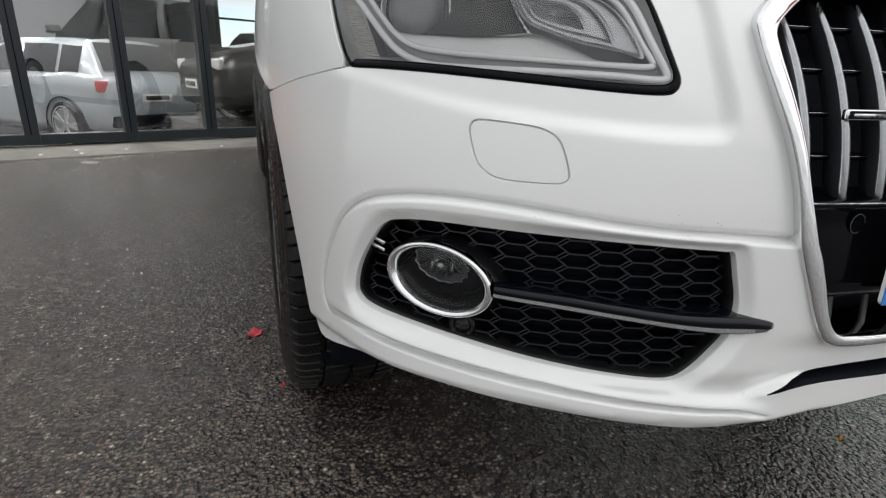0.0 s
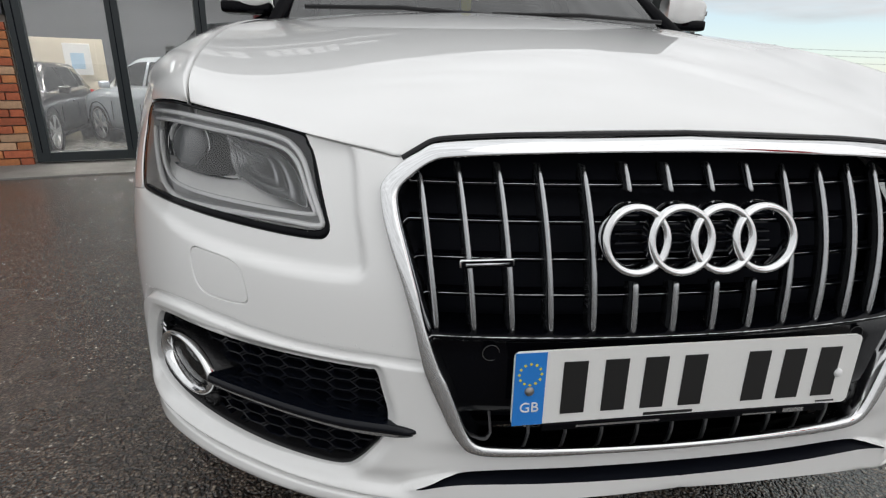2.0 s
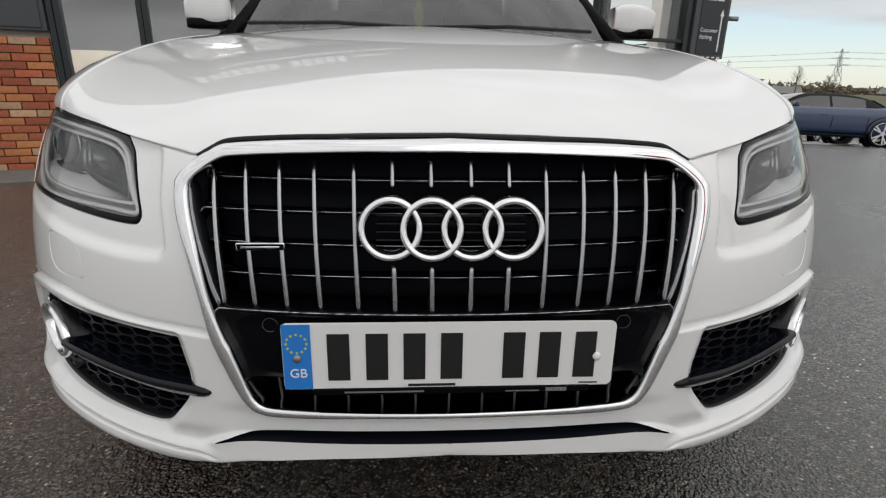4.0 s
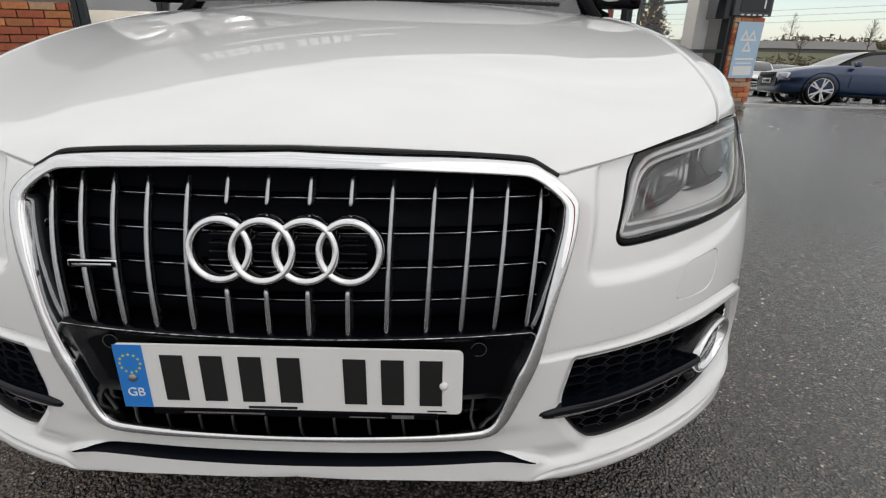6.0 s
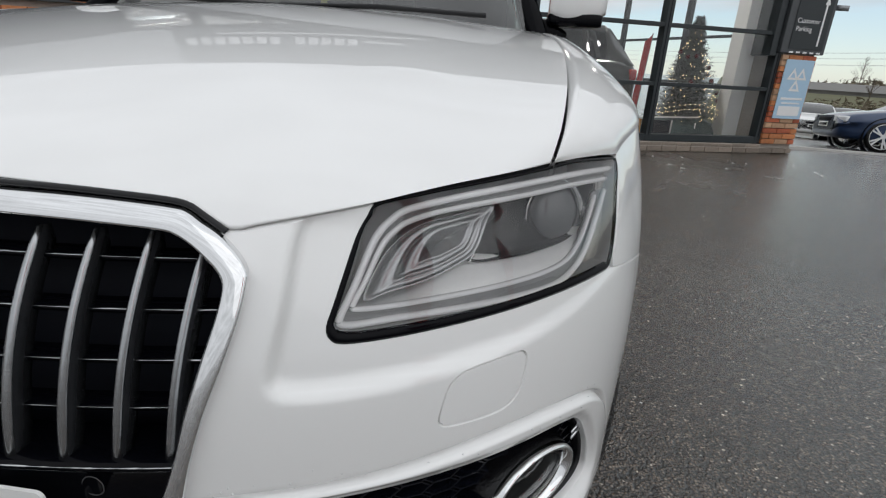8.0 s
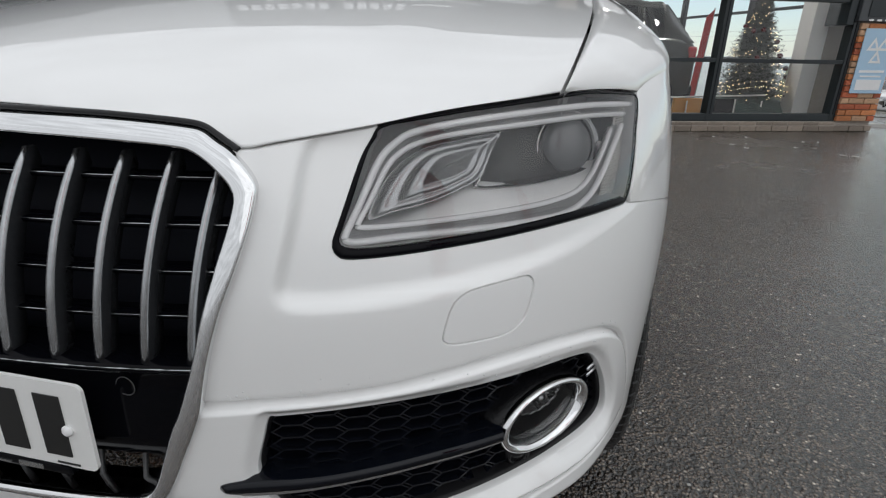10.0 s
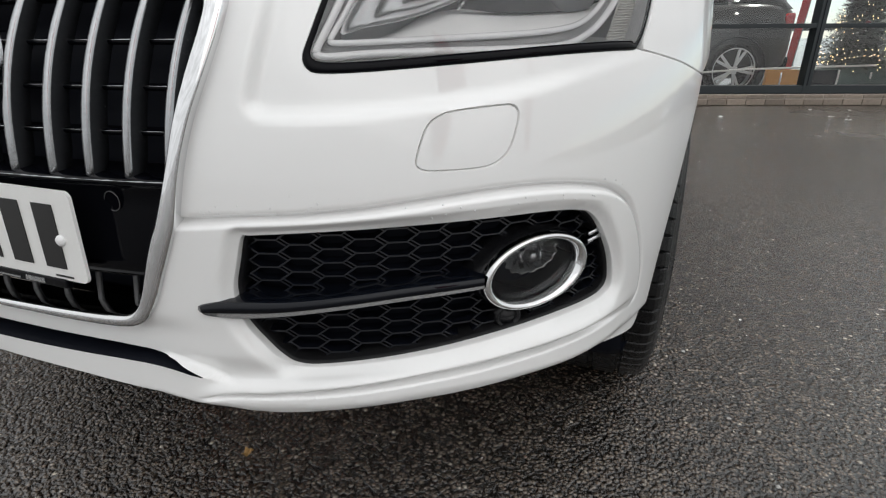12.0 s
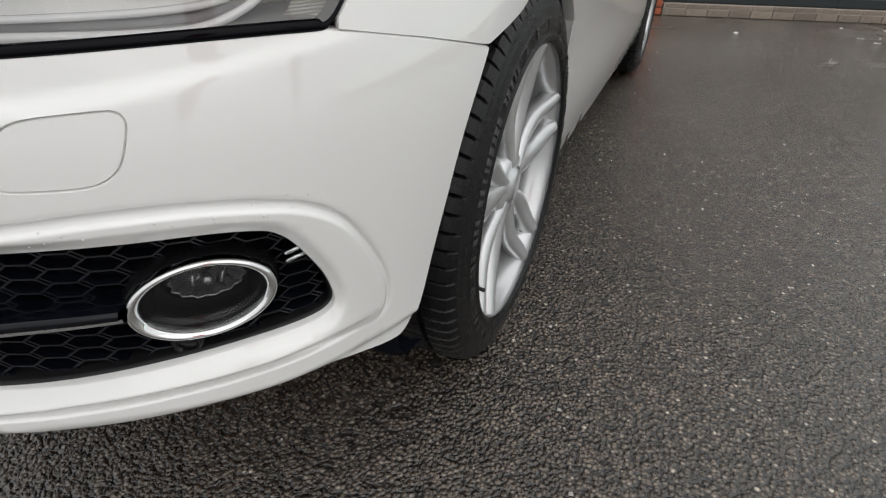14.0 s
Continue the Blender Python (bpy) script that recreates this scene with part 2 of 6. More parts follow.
LENS = glass("lamp_lens", (0.98, 0.98, 0.98), 1.62)
FOGLENS = glass("fog_lamp_glass", (0.97, 0.97, 0.97), 1.40)
PANE = glass("window_pane", (0.88, 0.91, 0.93), 3.1)
CLEARPANE = glass("clear_window_pane", (0.95, 0.97, 0.97), 1.9)
CARGLASS = glass("car_glass", (0.30, 0.36, 0.34), 1.9)
SMOKED = surface("smoked_lens_glass", (0.15, 0.155, 0.16), rough=0.08, coat=0.5, var=0.02, rvar=0.01, coat_rough=0.03)
FOGBOWL = surface("fog_reflector", (0.20, 0.205, 0.21), rough=0.14, metal=0.8, var=0.15, scale=60)
BOWL = surface("dark_lamp_bowl", (0.020, 0.021, 0.023), rough=0.18, var=0.15)
DROPS = surface("water_drops", (0.78, 0.78, 0.78), rough=0.03, coat=1.0, var=0.05, coat_rough=0.01)
DARKGLASS = surface("dark_lens_glass", (0.012, 0.014, 0.016), rough=0.03, coat=1.0, var=0.02, coat_rough=0.01, rvar=0.01)
ASPHALT = asphalt_material()


# ---------------------------------------------------------------- mesh helpers
def empty(name, label, category, group="", at=(0, 0, 0)):
    ob = new(name)
    ob.empty_display_size = 0.1
    ob.location = at
    return tagged(ob, label, category, group)


def mesh_object(name, verts, faces, mat, parent=None, label="", smooth=True):
    me = bpy.data.meshes.new(name)
    me.from_pydata([tuple(map(float, v)) for v in verts], [], [tuple(map(int, f)) for f in faces])
    if smooth:
        me.polygons.foreach_set("use_smooth", [True] * len(me.polygons))
    me.materials.append(mat)
    me.update()
    ob = new(name, me)
    if parent is not None:
        ob.parent = parent
        ob.matrix_parent_inverse = Matrix()
    if label:
        ob["label"] = label
    return ob


def part(name, bm, mat, parent, label="", smooth=True):
    me = bpy.data.meshes.new(name)
    bm.to_mesh(me)
    bm.free()
    me.polygons.foreach_set("use_smooth", [smooth] * len(me.polygons))
    me.materials.append(mat)
    ob = new(name, me)
    if parent is not None:
        ob.parent = parent
    if label:
        ob["label"] = label
    return ob


def box_bm(boxes, bevel=0.0):
    """boxes: (centre, size) or (centre, size, euler degrees), each a bevelled block of one bmesh."""
    bm = bmesh.new()
    for b in boxes:
        c, s = b[0], b[1]
        rot = b[2] if len(b) > 2 else (0, 0, 0)
        m = pose(*c, *rot) @ Matrix.Diagonal((*s, 1))
        got = bmesh.ops.create_cube(bm, size=1.0, matrix=m)
        if bevel:
            es = list({e for v in got["verts"] for e in v.link_edges})
            bmesh.ops.bevel(bm, geom=es, offset=min(bevel, min(s) * 0.45), segments=2, profile=0.6, affect="EDGES")
    return bm


def smoothstep(x):
    x = np.clip(x, 0, 1)
    return x * x * (3 - 2 * x)


def spline(pts, per=8, closed=False):
    """Catmull-Rom through the points (rows of any width)."""
    p = np.array(pts, float)
    n = len(p)
    out = []
    for i in range(n if closed else n - 1):
        if closed:
            a, b, c, d = p[(i - 1) % n], p[i], p[(i + 1) % n], p[(i + 2) % n]
        else:
            a, b, c, d = p[max(i - 1, 0)], p[i], p[i + 1], p[min(i + 2, n - 1)]
        for k in range(per):
            t = k / per
            out.append(0.5 * (2 * b + (c - a) * t + (2 * a - 5 * b + 4 * c - d) * t * t + (3 * b - a - 3 * c + d) * t ** 3))
    if not closed:
        out.append(p[-1])
    return np.array(out)


def resample(line, h, closed=False):
    line = np.asarray(line, float)
    if closed:
        line = np.vstack([line, line[:1]])
    d = np.r_[0, np.cumsum(np.linalg.norm(np.diff(line, axis=0), axis=1))]
    n = max(3, int(round(d[-1] / h)))
    s = np.linspace(0, d[-1], n + 1)
    q = np.stack([np.interp(s, d, line[:, k]) for k in range(line.shape[1])], 1)
    return q[:-1] if closed else q


def inside(poly, q):
    """Which of the points q lie in the polygon."""
    x, y = q[:, 0], q[:, 1]
    c = np.zeros(len(q), bool)
    a, b = poly, np.roll(poly, -1, axis=0)
    for (x0, y0), (x1, y1) in zip(a, b):
        if y0 == y1:
            continue
        hit = ((y0 > y) != (y1 > y)) & (x < (x1 - x0) * (y - y0) / (y1 - y0) + x0)
        c ^= hit
    return c


def dist_line(line, q, closed=False):
    """Distance of the points q from a polyline."""
    a = line if closed else line[:-1]
    b = np.roll(line, -1, axis=0) if closed else line[1:]
    best = np.full(len(q), 1e9)
    for p0, p1 in zip(a, b):
        d = p1 - p0
        l2 = d @ d + 1e-12
        t = np.clip(((q - p0) @ d) / l2, 0, 1)
        best = np.minimum(best, np.linalg.norm(q - p0 - t[:, None] * d, axis=1))
    return best


def flat_panel(outer, holes, h, extra=()):
    """Triangles that fill an outline less its holes, in the plane; loops as resampled."""
    outer = resample(outer, h, True)
    holes = [resample(o, h * 0.8, True) for o in holes]
    lo, hi = outer.min(0), outer.max(0)
    gx, gy = np.meshgrid(np.arange(lo[0], hi[0], h), np.arange(lo[1], hi[1], h))
    gx = gx + (np.arange(gx.shape[0]) % 2)[:, None] * h * 0.5
    g = np.stack([gx.ravel(), gy.ravel()], 1)
    ok = inside(outer, g)
    for o in holes:
        ok &= ~inside(o, g)
    g = g[ok]
    near = dist_line(outer, g, True)
    for o in holes:
        near = np.minimum(near, dist_line(o, g, True))
    g = g[near > h * 0.45]
    pts, edges = [], []
    for loop in [outer] + holes:
        k = len(pts)
        pts += [Vector(p) for p in loop]
        edges += [(k + i, k + (i + 1) % len(loop)) for i in range(len(loop))]
    if len(extra):
        x = np.vstack(extra)
        ok = inside(outer, x)
        for o in holes:
            ok &= ~inside(o, x)
        x = x[ok]
        near = dist_line(outer, x, True)
        for o in holes:
            near = np.minimum(near, dist_line(o, x, True))
        x = x[near > h * 0.3]
        if len(g):
            cell = {}
            for p in x:
                i, j = int(p[0] / .004), int(p[1] / .004)
                for k in range(9):
                    cell[(i + k // 3 - 1, j + k % 3 - 1)] = 1
            g = np.array([p for p in g if (int(p[0] / .004), int(p[1] / .004)) not in cell])
        pts += [Vector(p) for p in x]
    pts += [Vector(p) for p in g]
    v, e, f, *_ = delaunay_2d_cdt(pts, edges, [], 0, 1e-7)
    v = np.array([tuple(p) for p in v])
    f = np.array(f)
    mid = v[f].mean(1)
    ok = inside(outer, mid)
    for o in holes:
        ok &= ~inside(o, mid)
    f = f[ok]
    area = np.cross(v[f[:, 1]] - v[f[:, 0]], v[f[:, 2]] - v[f[:, 0]])
    f[area < 0] = f[area < 0][:, ::-1]
    return v, f, outer, holes


def ring_strip(rows, closed=True):
    """Quads between successive rings of points of equal count."""
    n = len(rows[0])
    verts = np.vstack(rows)
    faces = []
    for r in range(len(rows) - 1):
        for i in range(n if closed else n - 1):
            j = (i + 1) % n
            faces.append((r * n + i, r * n + j, (r + 1) * n + j, (r + 1) * n + i))
    return verts, faces


def join(*meshes):
    v, f, k = [], [], 0
    for a, b in meshes:
        v.append(np.asarray(a, float))
        f += [tuple(int(i) + k for i in q) for q in b]
        k += len(a)
    return np.vstack(v), f


def mirrored(v, f):
    w = np.array(v, float)
    w[:, 0] *= -1
    return w, [tuple(q[::-1]) for q in f]


def tube(path, radius, n=8, closed=False, flat=1.0):
    """A round rod along a path of 3D points."""
    path = np.asarray(path, float)
    m = len(path)
    rings = []
    up = np.array([0.0, 0.3, 1.0])
    for i in range(m):
        a = path[(i - 1) % m] if closed or i else path[0]
        b = path[(i + 1) % m] if closed or i < m - 1 else path[-1]
        t = b - a
        t = t / (np.linalg.norm(t) + 1e-12)
        s = np.cross(t, up)
        if np.linalg.norm(s) < 1e-3:
            s = np.cross(t, (1.0, 0, 0))
        s /= np.linalg.norm(s)
        w = np.cross(s, t)
        ang = np.linspace(0, 2 * np.pi, n, endpoint=False)
        r = radius[i] if np.ndim(radius) else radius
        rings.append(path[i] + r * (np.cos(ang)[:, None] * s * flat + np.sin(ang)[:, None] * w))
    if closed:
        rings.append(rings[0])
    v, f = ring_strip(rings)
    f = [q[::-1] for q in f]
    if not closed:
        f += [tuple(range(n)), tuple(range((m - 1) * n, m * n))[::-1]]
    return v, f


def lathe(profile, n, axis="x"):
    """A body turned about the x axis from rows (x, radius)."""
    rings = []
    for k in range(n):
        a = 2 * math.pi * k / n
        rings.append(np.array([(x, r * math.cos(a), r * math.sin(a)) for x, r in profile]))
    rings.append(rings[0])
    return ring_strip(rings, closed=False)


def text_mesh(name, words, size, mat, parent, m, label="", align="CENTER"):
    cu = bpy.data.curves.new(name, "FONT")
    cu.body, cu.size, cu.align_x, cu.align_y, cu.extrude = words, size, align, "CENTER", 0.0008
    tmp = new("lettering", cu)
    me = bpy.data.meshes.new_from_object(tmp)
    bpy.data.objects.remove(tmp)
    bpy.data.curves.remove(cu)
    me.materials.append(mat)
    me.transform(m)
    ob = new(name, me)
    ob.parent = parent
    if label:
        ob["label"] = label
    return ob


# ---------------------------------------------------------------- the white car: skin of the nose
# The nose is laid out on a drum about the upright line x = 0, y = 1.2: degrees round it, and height.
AXIS_Y, ARC = 1.2, 1.2
POWERS = [(0, 0), (0, 1), (0, 2), (0, 3), (1, 0), (1, 1), (1, 2), (1, 3), (2, 0), (2, 1), (2, 2), (3, 0), (3, 1), (3, 2), (4, 0), (4, 1), (5, 0), (5, 1)]
SKIN = [1.2154, -0.0199, -0.0489, -0.0445, 0.2882, -0.065, 0.1007, 0.0256, -0.6441, 0.1161, -0.1785, 0.1948, 0.0576, 0.094, 0.0904, -0.1026, -0.0398, 0.0249]


def dz(rows):
    """Rows of degrees and height, as metres along the drum and height."""
    a = np.array(rows, float)
    return np.stack([np.radians(a[:, 0]) * ARC, a[:, 1]], 1)


LAMP = spline(dz([(27.45, .881), (26.8, .866), (26.0, .840), (24.75, .781), (24.4, .762), (24.55, .750), (25.2, .744), (27.6, .745), (31.8, .751), (37.5, .759), (41.4, .7625), (43.8, .7635), (44.35, .767), (45.3, .790),
                  (47.2, .850), (48.6, .890), (48.7, .900), (48.0, .905), (42.8, .911), (39.4, .908), (33.0, .897), (29.7, .889)]), 6, True)
FOG = spline(dz([(20.7, .574), (20.3, .545), (19.9, .507), (20.2, .470), (21.3, .437), (22.1, .419), (22.9, .409), (24.3, .407), (27.6, .413), (30.9, .421), (34.5, .430), (38.2, .437), (41.2, .441),
                 (42.6, .448), (43.1, .465), (42.7, .503), (41.5, .549), (40.6, .570), (39.6, .579), (37.0, .585), (31.7, .585), (26.9, .582), (23.3, .5785), (21.2, .576)]), 6, True)
RIM = spline(dz([(14, .588), (17.9, .592), (20.8, .596), (24, .599), (27, .604), (30, .611), (33.2, .617), (36.6, .618), (39.8, .611), (42.2, .597), (44.1, .569), (45.6, .518), (46.6, .460), (46.2, .412),
                 (44, .395), (39.7, .393), (34.3, .394), (29.5, .391), (24.8, .384), (20, .378), (14, .374)]), 6)
SCOOP = spline(dz([(24.6, .90), (23.2, .855), (22.4, .79), (21.7, .735), (21.7, .710), (23, .700), (27.5, .703), (35.2, .720), (42.3, .748), (46, .760)]), 6)
SCOOP_AREA = np.vstack([SCOOP, dz([(52, .80), (52, .97), (25, .97)])])
RIM_AREA = RIM
LIPTOP = dz([(0, .4240), (5, .4235), (10.3, .4232), (12.8, .4233), (14.5, .4220), (15.7, .4195), (16.7, .4150), (17.4, .4100), (18.0, .4060), (19.0, .3960), (20.2, .3870), (22, .384), (60, .384)])
LEDGE = dz([(0, .372), (17, .375), (19, .3790), (21, .3810), (25.4, .3905), (30, .4030), (35, .4120), (39, .4170), (43, .4210), (60, .4210)])
CREASE = dz([(0, .366), (17, .368), (19, .3735), (21, .3745), (25.4, .3815), (30, .3915), (35, .3995), (39, .4035), (44, .4040), (60, .4040)])


def side_x(z):
    """Half width of the car's side at a height."""
    x = .938 - .06 * np.clip((.45 - z) / .3, 0, 1) ** 1.6 - .45 * np.clip(z - .72, 0, 1) ** 2
    return x - .006 * np.exp(-((z - .60) / .06) ** 2)


def skin_radius(u, z):
    a = np.abs(u) / ARC
    w, p2 = (np.clip(z, 0.31, 0.93) - 0.6) / 0.3, np.minimum(a, 1.4) ** 2
    nose = sum(c * p2 ** i * w ** j for c, (i, j) in zip(SKIN, POWERS))
    flank = (side_x(z) - .022 * smoothstep((a - math.radians(70)) / math.radians(14))) / np.maximum(np.sin(a), 0.3)
    k = smoothstep((a - math.radians(51)) / math.radians(21))
    return nose * (1 - k) + flank * k


def relief(u, z):
    """The pressed shapes of the bumper: scoop round the lamp, rim round the fog lamp, lower lip."""
    q = np.stack([np.abs(u), z], 1)
    deg = np.degrees(np.abs(u) / ARC)
    d = np.zeros(len(q))
    near = dist_line(SCOOP, q)
    into = inside(SCOOP_AREA, q)
    s = smoothstep((np.where(into, near, -near) + 0.004) / 0.016)
    d -= 0.013 * s * (1 - 0.75 * smoothstep((deg - 27) / 17)) * (1 - smoothstep((z - 0.855) / 0.03) * 0.6)
    near = dist_line(RIM, q)
    into = inside(RIM_AREA, q)
    sd = np.where(into, near, -near)
    up = smoothstep((z - 0.40) / 0.03)
    fade = (1 - 0.55 * smoothstep((deg - 43) / 4)) * (1 - (1 - smoothstep((deg - 14.3) / 5)) * (1 - smoothstep((z - .450) / .03)))
    d += up * fade * (-0.0100 * np.exp(-((sd - .001) / 0.0036) ** 2) + 0.007 * smoothstep((sd - .001) / 0.0065))
    edge = dist_line(FOG, q, True)
    d -= 0.010 * (1 - smoothstep(edge / 0.016))
    lt = np.interp(np.abs(u), LIPTOP[:, 0], LIPTOP[:, 1])
    ze = np.interp(np.abs(u), LEDGE[:, 0], LEDGE[:, 1])
    zg = np.interp(np.abs(u), CREASE[:, 0], CREASE[:, 1])
    mid = 1 - smoothstep((deg - 17.0) / 3.0)
    d += 0.018 * mid * smoothstep((lt - z) / 0.006)
    side = (1 - mid) * (1 - smoothstep((deg - 39.0) / 7.0))
    d += side * (0.010 * smoothstep((ze + .018 - z) / 0.016) - 0.0125 * smoothstep((ze - z) / 0.0042) + 0.0115 * smoothstep((zg + .003 - z) / 0.0055))
    low = np.interp(np.abs(u), dz([(0, 0), (15, 0), (20, 0), (25, 0), (30, 0), (36, 0), (50, 0)])[:, 0], [.398, .380, .362, .367, .375, .381, .378])
    d -= 0.009 * smoothstep((low - z) / 0.013)
    return d


def skin(u, z, off=0.0, pressed=True):
    u, z = np.atleast_1d(np.asarray(u, float)), np.atleast_1d(np.asarray(z, float))
    r = skin_radius(u, z) + off
    if pressed:
        r = r + relief(u, z)
    a = u / ARC
    return np.stack([r * np.sin(a), AXIS_Y - r * np.cos(a), z], 1)


def outward(loop):
    t = np.roll(loop, -1, axis=0) - np.roll(loop, 1, axis=0)
    t /= np.linalg.norm(t, axis=1, keepdims=True) + 1e-12
    n = np.stack([t[:, 1], -t[:, 0]], 1)
    area = np.sum(loop[:, 0] * np.roll(loop[:, 1], -1) - np.roll(loop[:, 0], -1) * loop[:, 1])
    return n if area > 0 else -n


def skin_panel(outline, holes, h, off=0.0, turn_in=0.02, hole_depth=0.03, pressed=True, keep_centre=False, extra=()):
    """A panel on the drum, with its edges rolled inwards."""
    v2, f, outer, hl = flat_panel(outline, holes, h, extra)
    meshes = [(skin(v2[:, 0], v2[:, 1], off, pressed), f)]
    for k, loop in enumerate([outer] + hl):
        depth = turn_in if k == 0 else hole_depth[k - 1] if isinstance(hole_depth, tuple) else hole_depth
        if not depth:
            continue
        n = outward(loop) * (1 if k == 0 else -1)
        a = skin(loop[:, 0], loop[:, 1], off, pressed)
        b2 = loop + n * 0.0015
        b = skin(loop[:, 0], loop[:, 1], off - 0.003, pressed) + (skin(b2[:, 0], b2[:, 1], off, pressed) - a)
        c = skin(b2[:, 0], b2[:, 1], off - depth, pressed)
        rv, rf = ring_strip([a, b, c])
        if keep_centre:
            cut = loop[:, 0] < 1e-4
            m = len(loop)
            rf = [q for q in rf if not (cut[q[0] % m] and cut[q[1] % m])]
        meshes.append((rv, rf if k else [q[::-1] for q in rf]))
    return join(*meshes)


def both_sides(name, v, f, mat, parent, label="", weld=True):
    a, b = join((v, f), mirrored(v, f))
    ob = mesh_object(name, a, b, mat, parent, label)
    if weld:
        bm = bmesh.new()
        bm.from_mesh(ob.data)
        bmesh.ops.remove_doubles(bm, verts=[w for w in bm.verts if abs(w.co.x) < 0.0006], dist=0.0012)
        bm.to_mesh(ob.data)
        bm.free()
    return ob


def pair(name, v, f, mat, parents, label="", smooth=True):
    """The same part on both sides of the car; parents: for the positive side and the negative."""
    a = mesh_object(name, v, f, mat, parents[0], label, smooth)
    w, g = mirrored(v, f)
    return a, mesh_object(name, w, g, mat, parents[1], label, smooth)


CAR = empty("car", "white estate car with wet chrome-framed grille, parked on damp asphalt", "car")

CHROME_OUT = dz([(0, .892), (6.5, .8885), (12, .8862), (15.2, .883), (17.4, .8792), (18.2, .8757), (18.9, .867), (19.7, .857), (20.45, .843), (20.92, .829), (20.97, .818), (20.6, .787), (19.95, .750), (19.0, .701), (18.25, .650),
                 (17.65, .595), (17.2, .568), (16.5, .533), (15.9, .503), (15.3, .480), (14.6, .4645), (13.3, .4575), (10.1, .4572), (5.8, .4595), (0, .460)])
CHROME_IN = dz([(0, .871), (6.47, .8695), (12.2, .8655), (15.2, .8622), (17.1, .859), (17.8, .855), (18.5, .8467), (19.1, .836), (19.6, .825), (19.8, .815), (19.75, .804), (19.45, .782), (18.85, .747), (18.1, .699), (17.45, .648),
                (16.53, .593), (16.0, .569), (15.42, .535), (14.92, .505), (14.43, .4848), (13.8, .475), (12.7, .472), (10.1, .471), (5.8, .4705), (0, .470)])
LIP = dz([(0, .394), (9, .388), (15, .376), (17.5, .365), (19.6, .3535), (21, .3510), (22.5, .3515), (25.5, .3565), (30, .3650), (35, .3700), (39, .3710), (42, .3690), (44.4, .358), (46.5, .348), (48.0, .350), (49.3, .390), (50.5, .471), (51.8, .556), (52.6, .604), (53.6, .652), (55.4, .722)])
SEAM = dz([(50.0, .745), (44.6, .7635)])
HOOD_EDGE = dz([(0, .8985), (7, .896), (12, .892), (16, .887), (17.6, .8825), (18.5, .8765), (19.2, .868), (19.9, .8605), (20.3, .858), (21.2, .8625), (23.1, .869), (27.2, .8825), (29.7, .8915), (33.0, .9005), (39.4, .912)])
SLIT = dz([(-1.5, .4170), (5, .4168), (10.3, .4165), (12.8, .4163), (14.5, .4150), (15.7, .4125), (16.7, .4080), (17.4, .4030), (17.9, .3990), (17.95, .3998), (17.5, .4045), (16.8, .4105), (16.0, .4160), (15.2, .4200), (14.2, .4232), (12.3, .4258), (10.3, .4268), (5, .4282), (-1.5, .4288)])
TOW = spline(dz([(29.9, .657), (30.0, .648), (30.8, .645), (33.3, .646), (34.3, .654), (34.85, .668), (35.3, .697), (35.15, .707), (34.5, .709), (32, .705), (31, .699), (30.4, .687)]), 5, True)


def grown(loop, by):
    return loop + outward(loop) * by


